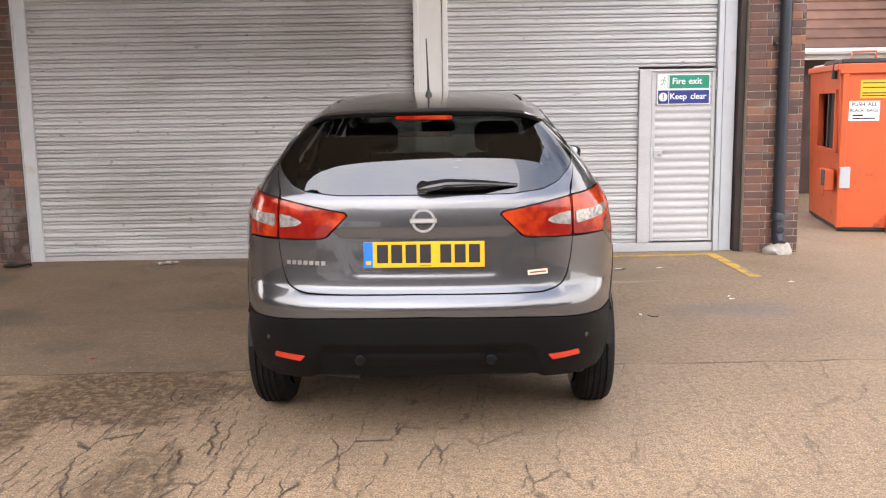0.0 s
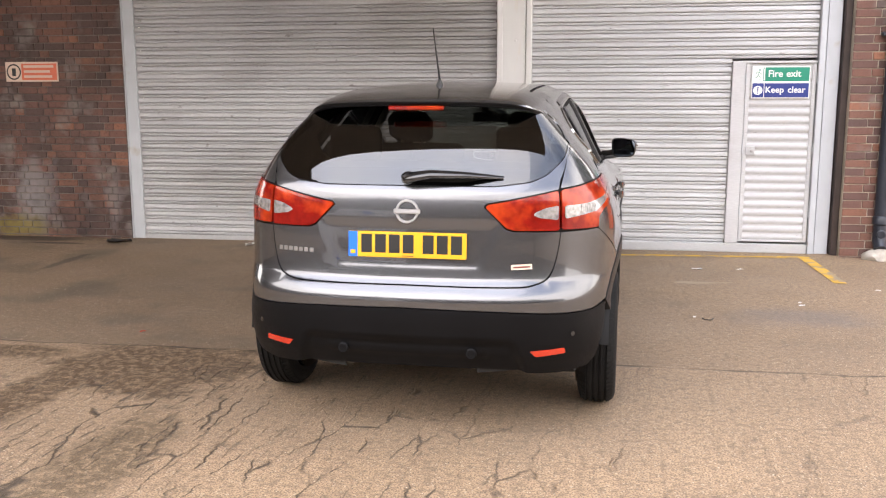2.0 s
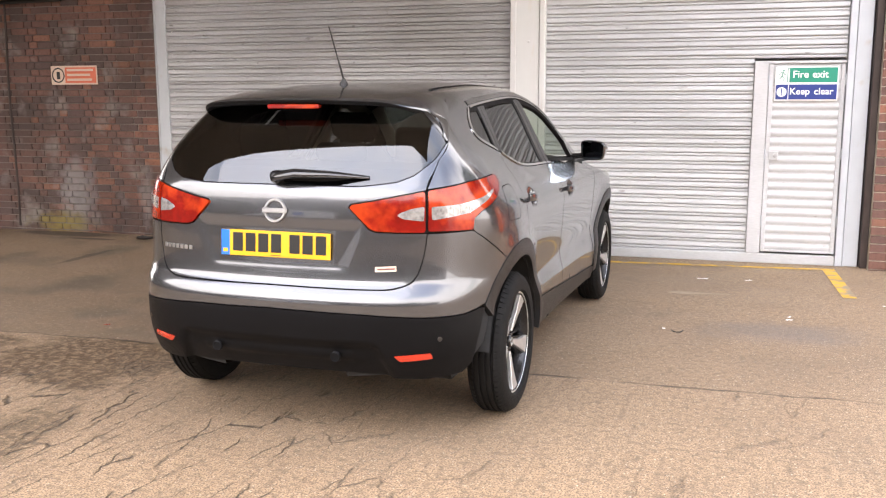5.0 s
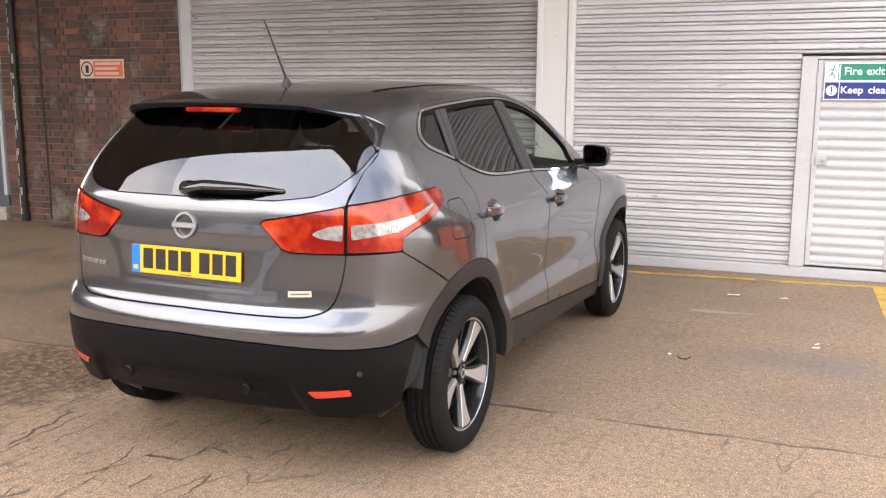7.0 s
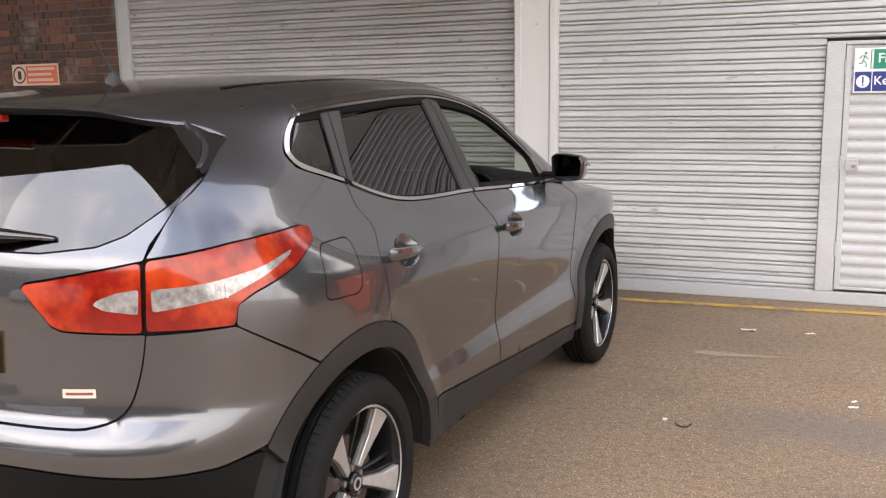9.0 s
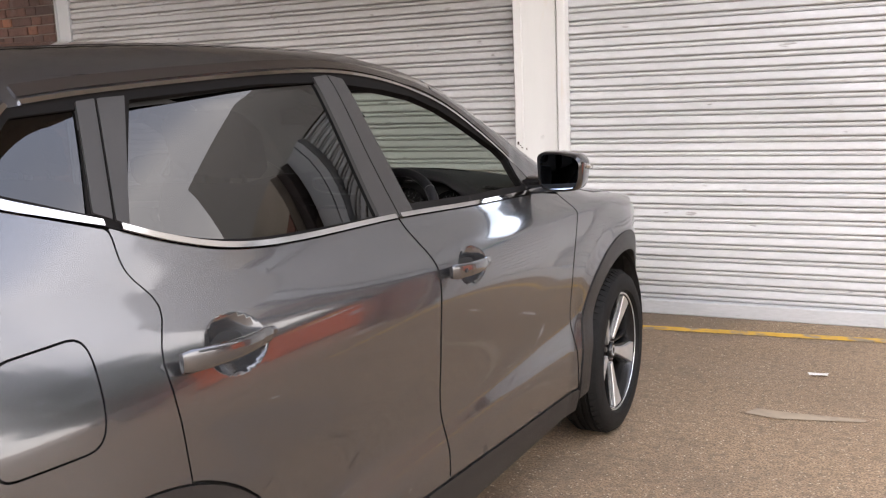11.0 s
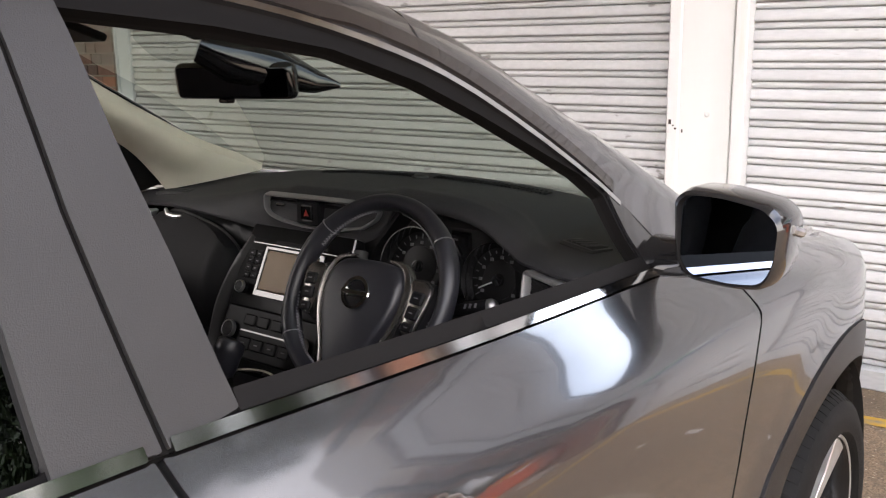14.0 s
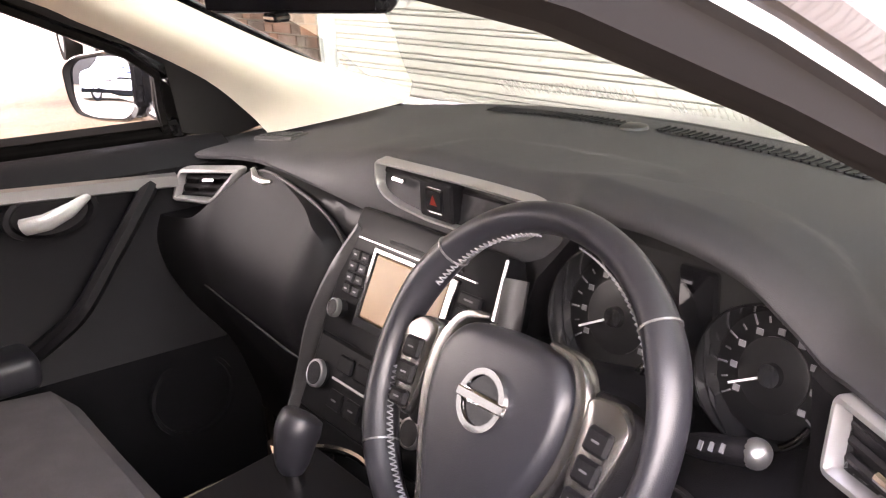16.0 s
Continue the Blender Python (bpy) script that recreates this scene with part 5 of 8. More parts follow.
    # lamps
    lo = pressed("tail_lamp_outer", side_of(lamp_out), LAMP_RED, car, out=0.006, step=0.018, rim=0.02, r=0.012, label="red and clear tail lamp")
    pressed("clear_lens", side_of([(0.712, 1.048), (0.85, 1.054), (1.0, 1.073), (1.10, 1.093), (1.135, 1.100), (1.125, 1.090), (1.03, 1.058), (0.96, 1.036), (0.90, 1.016), (0.712, 0.994)]), LAMP_CLEAR, lo, out=0.0085, step=0.018, rim=0.004, r=0.008)
    for k in range(9):
        a = 0.80 + 0.012 * k
        pressed("lens_rib", side_of([(a, 1.052), (a + 0.006, 1.052), (a + 0.006, 1.014), (a, 1.014)]), LAMP_CLEAR, lo, out=0.0105, step=0.02, rim=0.003, r=0.0)
    li = pressed("tail_lamp_inner", side_of(lamp_in), LAMP_RED, car, out=0.006, step=0.018, rim=0.02, r=0.012, label="red and clear tail lamp")
    pressed("clear_lens", side_of([(0.680, 1.050), (0.62, 1.042), (0.570, 1.026), (0.553, 1.014), (0.585, 1.000), (0.676, 0.990)]), LAMP_CLEAR, li, out=0.0085, step=0.018, rim=0.004, r=0.008)
    # low reflectors
    pressed("reflector", side_of([(0.535, 0.432), (0.690, 0.440), (0.700, 0.416), (0.562, 0.407)]), REFLEX, car, out=0.008, step=0.02, rim=0.01, r=0.006)

# tail
both = lambda half: half + [(-a, b) for a, b in half[::-1] if a > 1e-6]
notch = [(0.688, 0.938), (0.455, 0.942), (0.42, 0.953), (0.327, 1.046), (0.34, 1.062), (0.55, 1.096), (0.692, 1.118)]
tail_half = [p for p in tail_seam if p[1] < 0.93 and p[0] > 0] + notch + [p for p in tail_seam if p[1] > 1.12] + [(0.88, 1.278), (0.94, 1.302)] + [(a, b - 0.004) for a, b in pane_side[6::-1]]
tail = [(0, 0.714)] + tail_half + [(0, 1.130)]
pressed("tailgate", tail + [(-a, b) for a, b in tail_half[::-1]], PAINT, car, step=0.022, r=0.004)
pane = [(0, 1.134)] + pane_side + [(0.4, 1.475), (0, 1.480)]
pressed("rear_pane", pane + [(-a, b) for a, b in pane[-2:0:-1]], REAR_TINT, car, out=0.001, rim=0, r=0.004, label="dark tinted rear window")
for sg in (1, -1):
    wedge = [(0.938, 1.310), (0.96, 1.312), (1.085, 1.352), (1.172, 1.388), (1.10, 1.43), (0.885, 1.47), (0.918, 1.385), (0.938, 1.33)]
    pressed("spoiler_wedge", wedge if sg > 0 else flip_s(wedge), GLOSS_BLACK, car, out=0.002, r=0.004)
    fin = smooth_line([(1.03, 1.436), (1.075, 1.412), (1.060, 1.380), (0.985, 1.345), (0.93, 1.326)], 5)
    fin = strip(fin, np.interp(np.linspace(0, 1, len(fin)), [0, 0.4, 1], [0.018, 0.026, 0.006]))
    pressed("spoiler_fin", fin if sg > 0 else flip_s(fin), PAINT, car, out=0.006, step=0.02, rim=0.01, r=0.002)
low = [(0, 0.708)] + [(a + 0.003, b - 0.006) for a, b in tail_seam if a > 0 and b < 0.92] + [(0.692, 0.936), (0.918, 0.938), (0.928, 0.932)] + arc(AXR, ARCH, 117, 146, 8) + [(0.93, 0.607), (0.85, 0.594), (0.66, 0.598), (0.4, 0.612), (0, 0.620)]
pressed("rear_bumper", low + [(-a, b) for a, b in low[-2:0:-1]], PAINT, car, out=0.001, step=0.028, r=0.004)
skirt = [(0, 0.615), (0.4, 0.607), (0.66, 0.593), (0.85, 0.589), (0.93, 0.601)] + arc(AXR, 0.50, 148, 176, 8) + [(0.86, 0.33), (0.70, 0.315), (0.4, 0.325), (0, 0.33)]
dent = lambda q: -0.022 * bump(q[:, 1], 0.30, 0.47, 0.03) * bump(np.abs(q[:, 0]), -1, 0.47 + 0.4 * (0.44 - q[:, 1]), 0.05) + 0.004 * bump(q[:, 1], 0.395, 0.435, 0.02) * bump(np.abs(q[:, 0]), -1, 0.36, 0.03)
pressed("bumper_skirt", skirt + [(-a, b) for a, b in skirt[-2:0:-1]], CLADDING, car, out=0.004, step=0.022, rim=0.04, r=0.006, lift=dent, label="black textured plastic lower bumper")
for sg in (1, -1):
    p, n = belt(np.array([(sg * 0.285, 0.42)]), 0.006)
    part("tow_eye_cover", lathe([(0.024, -0.004), (0.024, 0.004), (0.019, 0.007), (0.017, 0.004), (0, 0.004)], 20, "Y", Matrix.Translation(p[0]) @ pose(0, 0, 0, 0, 0, 180)), CLADDING, car)
    p, n = belt(np.array([(sg * 0.725, 0.50)]), 0.004)
    part("parking_sensor", lathe([(0.011, -0.004), (0.011, 0.002), (0.0, 0.003)], 16, "Y", Matrix.Translation(p[0]) @ pose(0, 0, 0, 0, 0, 180 + sg * 35)), GLOSS_BLACK, car)
part("underbody", box(-0.66, -0.45, 0.27, 0.66, 3.2, 0.34, 0.03), DARK, car)

# roof, spoiler, bonnet, windscreen
roof_half = [(0, -0.13), (0.40, -0.12), (0.47, -0.105), (0.515, -0.092), (0.545, -0.055), (0.545, 0.0), (0.555, 0.4), (0.562, 1.1), (0.575, 1.40), (0.592, 1.53), (0.612, 1.64), (0.525, 1.668), (0, 1.715)]
pressed("roof", roof_half + [(-a, b) for a, b in roof_half[-2:0:-1]], PAINT, car, onto=top, out=-0.0012, step=0.04, rim=0.004, r=0.006)
for sg in (1, -1):
    ditch = strip([(sg * 0.455, y) for y in np.linspace(-0.05, 1.6, 14)], 0.012)
    pressed("roof_channel", ditch if sg > 0 else ditch[::-1], SEAL, car, onto=top, out=0.0004, rim=0, r=0)
    pressed("pillar_skin", [(sg * a, b) for a, b in ((0.525, 1.664), (0.615, 1.638), (0.688, 1.98), (0.752, 2.27), (0.70, 2.40), (0.672, 2.40), (0.645, 2.26), (0.58, 1.95))][::sg], PAINT, car, onto=top, out=-0.001, rim=0.004, r=0.003)


SPOILER_FRONT = ease([0, 0.40, 0.47, 0.497, 0.533, 0.557, 0.577, 0.601], [-0.135, -0.125, -0.11, -0.10, -0.07, -0.085, -0.132, -0.204])
SPOILER_BACK = ease([0, 0.2, 0.4, 0.45, 0.5, 0.53, 0.56, 0.585, 0.602], [-0.545, -0.537, -0.513, -0.498, -0.448, -0.385, -0.305, -0.245, -0.213])


def spoiler():
    """A thin wing that carries the roof line back past the glass, with ends that run out into the body's corner."""
    xs = np.concatenate((np.linspace(-0.601, -0.44, 24), np.linspace(-0.40, 0.40, 21), np.linspace(0.44, 0.601, 24)))
    tops, unders = [], []
    for x in xs:
        a = abs(x)
        y0, y1 = float(SPOILER_FRONT(a)), float(SPOILER_BACK(a))
        y1 = min(y1, y0 - 0.006)
        t = np.linspace(0, 1, 9)
        ys = y0 + (y1 - y0) * t
        c = np.full(9, min(a, 0.45))
        z0 = float(top(np.array([(x, y0)]))[0][0, 2])
        z = z0 + 0.0005 + roof_z(c, ys) - roof_z(c[:1], np.array([y0])) - 0.012 * t ** 2 * (y0 - y1) / 0.4
        lip = min(1.0, (y0 - y1) / 0.12)
        tops.append([(x, y, q) for y, q in zip(ys, z)] + [(x, y1 - 0.003 * lip, z[-1] - 0.003 * lip)])
        unders.append([(x, y1 - 0.003 * lip, z[-1] - 0.003 * lip), (x, y1 - 0.001 * lip, z[-1] - 0.012 * lip), (x, y1 + 0.006 * lip, z[-1] - 0.018 * lip), (x, y1 + 0.25 * (y0 - y1), z[-1] - 0.024 * lip), (x, y0, z0 - 0.06)])
    wing = grid_part("spoiler", tops, PAINT, car)
    grid_part("spoiler_underside", unders, CLADDING, wing)
    return wing


spoiler()
part("brake_light", box(-0.125, -0.548, 1.449, 0.125, -0.52, 1.468, 0.004), LAMP_RED, car, "red high brake light")
ant = part("aerial_base", lathe([(0.030, 0), (0.027, 0.012), (0.014, 0.030), (0.009, 0.038), (0, 0.040)], 16, "Z", pose(0, -0.012, 1.556) @ Matrix.Diagonal((0.6, 1.1, 0.9, 1))), SATIN_BLACK, car, smooth=True)
part("aerial_rod", tube([(0, -0.015, 1.585), (0, -0.075, 1.68), (0, -0.168, 1.825)], [0.0055, 0.0038, 0.0025], 8), SATIN_BLACK, ant)
screen = [(0, 1.722), (0.515, 1.672), (0.58, 1.95), (0.645, 2.26), (0.672, 2.40), (0.4, 2.50), (0, 2.535)]
ws = pressed("windscreen", screen + [(-a, b) for a, b in screen[-2:0:-1]], SCREEN_GLASS, car, onto=top, out=0.0, step=0.06, rim=0, label="green-tinted windscreen")
hood = [(0, 2.55), (0.4, 2.515), (0.665, 2.42), (0.735, 2.45), (0.745, 2.75), (0.72, 3.05), (0.6, 3.28), (0.3, 3.40), (0, 3.43)]
pressed("bonnet", hood + [(-a, b) for a, b in hood[-2:0:-1]], PAINT, car, onto=top, out=0.002, step=0.05)


def nose(q, out=0.0):
    q = np.asarray(q, float)
    o = np.column_stack((q[:, 0], np.full(len(q), 4.4), q[:, 1]))
    p = press(o, np.tile((0.0, -1.0, 0.0), (len(q), 1)))
    n = slope(p)
    return p + n * out, n


face = [(0, 0.90), (0.4, 0.885), (0.62, 0.84), (0.80, 0.80), (0.80, 0.52), (0.78, 0.30), (0, 0.28)]
pressed("front_bumper", face + [(-a, b) for a, b in face[-2:0:-1]], PAINT, car, onto=nose, out=-0.002, step=0.05)
pressed("grille", [(-0.36, 0.84), (0.36, 0.84), (0.28, 0.66), (-0.28, 0.66)], GLOSS_BLACK, car, onto=nose, out=0.006)
pressed("lower_grille", [(-0.5, 0.50), (0.5, 0.50), (0.44, 0.36), (-0.44, 0.36)], CLADDING, car, onto=nose, out=0.006)
for sg in (1, -1):
    lamp = [(0.40, 0.83), (0.66, 0.85), (0.74, 0.79), (0.44, 0.74)]
    pressed("headlamp", [(sg * a, b) for a, b in lamp][::sg], LAMP_CLEAR, car, onto=nose, out=0.008)

# the dark carcass behind the gaps
for sg in (1, -1):
    side_of = (lambda p: p) if sg > 0 else flip_s
    carcass = [(0.30, 0.30), (0.30, 1.10), (0.76, 1.16), (1.19, 1.375), (1.42, 1.47), (2.5, 1.50)] + [(2.80, 1.475), (3.05, 1.41), (3.38, 1.235), (3.60, 1.08)] + [(3.50, 1.055)] \
        + [(3.405, 1.085), (3.385, 1.150), (3.365, 1.215), (3.31, 1.250), (3.23, 1.288), (3.11, 1.350), (3.01, 1.394), (2.875, 1.436), (2.72, 1.462), (2.60, 1.478)] + [(2.47, 1.47), (1.80, 1.443), (1.53, 1.42), (1.41, 1.335), (1.60, 1.255), (1.88, 1.165), (2.45, 1.125)] + [(3.2, 1.06), (4.5, 0.95), (4.75, 0.6)] \
        + arc(AXF, 0.42, 20, 180, 14) + [(3.5, 0.31), (1.9, 0.32)] + arc(AXR, 0.42, 0, 165, 14) + [(0.9, 0.36)]
    pressed("inner_shell", side_of(carcass), DARK, car, out=-0.022, step=0.05, rim=0.0, r=0)
    pressed("tail_shell", side_of([(0.0, 0.33), (0.0, 1.10), (0.72, 1.10), (0.72, 0.33)]), DARK, car, out=-0.03, step=0.05, rim=0, r=0)
    for c, y in (((0, 0), 0.0), ((0, 0), 2.646)):
        grid_part("wheel_liner", [[(sg * x, y + r * math.cos(t), 0.335 + r * math.sin(t)) for r, x in ((0.422, 0.86), (0.428, 0.70), (0.425, 0.55), (0.38, 0.53), (0.10, 0.53))] for t in np.linspace(radians(-2), radians(172), 32)], DARK, car)


# ---- wheels ----
def wheel(sg, y):
    """Tyre with tread grooves and a five-spoke machined alloy."""
    root = new("wheel")
    root.parent = car
    root.matrix_local = pose(sg * 0.804, y, 0.338, 0, 0, 0 if sg > 0 else 180) @ pose(0, 0, 0, 0, 90, 0)
    R, h = 0.337, 0.088
    prof = [(0.244, -h + 0.012), (0.250, -h), (0.272, -h - 0.004), (0.298, -h + 0.003), (0.318, -h + 0.012), (0.326, -h + 0.022), (R - 0.004, -h + 0.042)]
    for g in (-0.042, -0.014, 0.014, 0.042):
        prof += [(R, g - 0.006), (R - 0.008, g - 0.004), (R - 0.008, g + 0.004), (R, g + 0.006)]
    prof += [(R - 0.004, h - 0.042), (0.326, h - 0.022), (0.318, h - 0.010), (0.302, h - 0.001), (0.274, h + 0.003), (0.252, h), (0.244, h - 0.012)]
    tyre = part("tyre", lathe(prof, 64, closed=True), RUBBER, root, smooth=True)
    blocks = bmesh.new()
    for k in range(72):
        a = 2 * math.pi * k / 72
        for sgn in (-1, 1):
            z0, z1 = sgn * 0.050, sgn * 0.078
            ring = [(R + 0.0005, a, z0), (R + 0.0005, a + 0.055, z0), (R - 0.018, a + 0.055, z1), (R - 0.018, a, z1)]
            inn = [(r - 0.012, t, z) for r, t, z in ring]
            v = [blocks.verts.new((r * math.cos(t), r * math.sin(t), z)) for r, t, z in ring + inn]
            blocks.faces.new(v[:4])
            for i in range(4):
                blocks.faces.new((v[i], v[(i + 1) % 4], v[4 + (i + 1) % 4], v[4 + i]))
    bmesh.ops.recalc_face_normals(blocks, faces=blocks.faces)
    tagged(part("shoulder_tread", blocks, RUBBER, tyre), kind="stuff")
    rim = part("rim", lathe([(0.246, -0.09), (0.245, 0.070), (0.241, 0.082), (0.234, 0.084), (0.228, 0.072), (0.224, -0.02), (0.16, -0.05), (0.0, -0.05), (0.0, -0.06), (0.2, -0.09)], 56), ALLOY_DARK, root, smooth=True)
    rim.location = (0, 0, -0.012)
    part("rim_edge", lathe([(0.2445, 0.0785), (0.243, 0.085), (0.237, 0.086), (0.234, 0.080)], 64, closed=True), ALLOY, rim, smooth=True)
    for k in range(5):
        turn = Matrix.Rotation(2 * math.pi * k / 5 + 0.07, 4, "Z")

        def blade(outline, sink, t):
            """A plate of that outline (along, across), its face rising outwards; sink sets it below the machined face."""
            bm = bmesh.new()
            face = lambda r: 0.046 + 0.034 * (r / 0.236) - sink
            v = [bm.verts.new((r, w, face(r))) for r, w in outline] + [bm.verts.new((r, w * 1.04, face(r) - t)) for r, w in outline]
            n = len(outline)
            bm.faces.new(v[:n])
            bm.faces.new(v[n:][::-1])
            for i in range(n):
                bm.faces.new((v[i], v[n + i], v[n + (i + 1) % n], v[(i + 1) % n]))
            bmesh.ops.recalc_face_normals(bm, faces=bm.faces)
            bmesh.ops.bevel(bm, geom=bm.edges[:], offset=0.0022, segments=1, affect="EDGES")
            bmesh.ops.transform(bm, matrix=turn, verts=bm.verts)
            return bm
        part("spoke", blade([(0.052, -0.012), (0.12, -0.026), (0.236, -0.056), (0.238, 0.0), (0.236, 0.034), (0.15, 0.014), (0.052, 0.010)], 0.0, 0.022), ALLOY, rim, "machined silver spoke")
        part("spoke_web", blade([(0.04, -0.022), (0.12, -0.034), (0.232, -0.066), (0.234, 0.0), (0.232, 0.046), (0.15, 0.026), (0.04, 0.022)], 0.016, 0.03), ALLOY_DARK, rim)
        part("spoke_side", blade([(0.07, 0.026), (0.15, 0.052), (0.225, 0.082), (0.228, 0.068), (0.15, 0.040), (0.07, 0.018)], 0.030, 0.02), ALLOY_DARK, rim)
        part("wheel_nut", lathe([(0.010, 0), (0.010, 0.012), (0, 0.014)], 8, "Z", turn @ pose(0.050 * math.cos(0.63), 0.045 * math.sin(0.63), 0.035)), SATIN_METAL, rim)
    part("hub_cap", lathe([(0.034, 0.04), (0.034, 0.054), (0.029, 0.060), (0.0, 0.061)], 28), ALLOY_DARK, rim, smooth=True)
    part("hub_badge", lathe([(0.021, 0.0605), (0.021, 0.0625), (0.014, 0.0625), (0.014, 0.0605)], 24, closed=True), ALLOY, rim)
    part("brake_disc", lathe([(0.145, -0.012), (0.145, 0.008), (0.08, 0.008), (0.07, 0.02), (0, 0.02)], 36), STEEL_BROWN, root)
    return root


for sg in (1, -1):
    for y in (0.0, 2.646):
        wheel(sg, y)

# ---- small outer parts ----
plate = new("number_plate")
plate.parent = car
plate.matrix_local = pose(0, -0.7375, 0.880, -4, 0, 0)
part("backing", box(-0.26, -0.004, -0.0555, 0.26, 0.004, 0.0555, 0.0015), PLATE_YELLOW, plate, "yellow plate")
part("band", box(-0.2595, -0.0052, -0.055, -0.219, -0.0042, 0.055), PLATE_BLUE, plate, "blue band")
part("band_mark", box(-0.250, -0.0062, -0.042, -0.228, -0.0054, -0.026), PLATE_YELLOW, plate)
for k in range(7):
    x = -0.178 + 0.0615 * k + (0.026 if k > 3 else 0)
    part("character_bar", box(x - 0.024, -0.0054, -0.036, x + 0.024, -0.0042, 0.044, 0.0), PLATE_BLACK, plate)
part("small_print", box(-0.02, -0.0054, -0.0495, 0.03, -0.0042, -0.0465), STEEL_BROWN, plate)
badge = new("badge")
badge.parent = car
badge.matrix_local = pose(0, -0.7275, 1.024, -8, 0, 0)
part("ring", lathe([(0.052, 0), (0.050, 0.009), (0.042, 0.009), (0.040, 0)], 40, "Y", pose(0, 0, 0, 0, 0, 180), closed=True), SATIN_METAL, badge, smooth=True)
part("bar", box(-0.058, -0.012, -0.011, 0.058, -0.002, 0.011, 0.003), SATIN_METAL, badge)
for k in range(7):
    p, n = belt(np.array([(-0.628 + 0.0305 * k, 0.840)]), 0.0015)
    part("name_bar", box(-0.0105, -0.002, -0.0095, 0.0105, 0.002, 0.0095, 0.002, Matrix.Translation(p[0]) @ Vector((0, -1, 0)).rotation_difference(Vector(n[0])).to_matrix().to_4x4()), SATIN_METAL, car)
pressed("dealer_sticker", [(0.450, 0.802), (0.548, 0.806), (0.549, 0.784), (0.451, 0.780)], SIGN_CREAM, car, out=0.001, rim=0, r=0.002, label="small pale sticker")
pressed("sticker_print", [(0.460, 0.7945), (0.541, 0.798), (0.541, 0.791), (0.460, 0.7875)], DEEP_RED, car, out=0.0016, rim=0, r=0.001)
wip = part("rear_wiper", tube([(-0.005, -0.715, 1.166), (0.02, -0.735, 1.172), (0.10, -0.735, 1.186), (0.25, -0.705, 1.182), (0.405, -0.655, 1.168)], [0.024, 0.026, 0.022, 0.016, 0.007], 10, 0.6), GLOSS_BLACK, car, "black rear wiper", smooth=True)
part("wiper_blade", tube([(0.03, -0.70, 1.158), (0.2, -0.685, 1.158), (0.40, -0.642, 1.160)], [0.008, 0.010, 0.006], 6), SEAL, wip)
part("wiper_spindle", lathe([(0.028, -0.01), (0.028, 0.02), (0.02, 0.032), (0, 0.034)], 18, "Y", pose(0.0, -0.70, 1.166, 0, 0, 180)), GLOSS_BLACK, wip, smooth=True)


def door_handle(sg, c, lock):
    """A flat bowed grip over a hollow in the door."""
    side_of = (lambda p: p) if sg > 0 else flip_s
    cs, cz = c
    hollow = lambda q: -0.034 * np.clip(1 - ((np.abs(q[:, 0]) - cs) / 0.086) ** 2 - ((q[:, 1] - cz) / 0.054) ** 2, 0, 1) ** 1.0
    pressed("handle_hollow", side_of(dish_edge(c, 0.001)), PAINT, car, step=0.007, rim=0, r=0, lift=hollow)
    out = Vector((sg, 0, 0))
    rows_ = []
    for k in range(17):
        t = k / 16
        s_, z_ = cs - 0.165 + 0.255 * t, cz + 0.014 - 0.016 * t
        p = Vector(belt(np.array([(sg * s_, z_)]))[0][0])
        rise = 0.012 + 0.024 * math.sin(math.pi * min(1, t * 1.05 + 0.08)) ** 0.7 if t < 0.96 else 0.008
        hh = 0.0205 - 0.006 * t - (0.004 if k in (0, 16) else 0)
        th = 0.008 if 0 < k < 16 else 0.005
        p = p + out * rise
        rows_.append([p + Vector((0, 0, 1)) * hh * math.copysign(abs(math.sin(w)) ** 0.6, math.sin(w)) + out * th * math.copysign(abs(math.cos(w)) ** 0.7, math.cos(w)) for w in np.linspace(0, 2 * math.pi, 15)])
    split = 5 if lock else 0
    ends = lambda r: [[sum(r[0], Vector()) / 15] * 15] + r + [[sum(r[-1], Vector()) / 15] * 15]
    h = grid_part("door_handle", ends(rows_[split:]), PAINT, car)
    foot = rows_[16][0]
    part("handle_foot", box(-0.012, -0.02, -0.008, 0.012, 0.02, 0.008, 0.004, Matrix.Translation(foot - out * 0.016)), PAINT, h)
    if lock:
        grid_part("lock_cap", ends([[q - Vector((0, 0.002, 0)) for q in r] for r in rows_[:6]]), PAINT, h)
        part("keyhole", lathe([(0.006, 0), (0.006, 0.002), (0, 0.002)], 12, "X", Matrix.Translation(sum(rows_[3], Vector()) / 15 + out * 0.008) @ pose(0, 0, 0, 0, 0, 0 if sg > 0 else 180)), DARK, h)
    return h


for sg in (1, -1):
    door_handle(sg, REAR_GRIP, False)
    door_handle(sg, FRONT_GRIP, sg > 0)


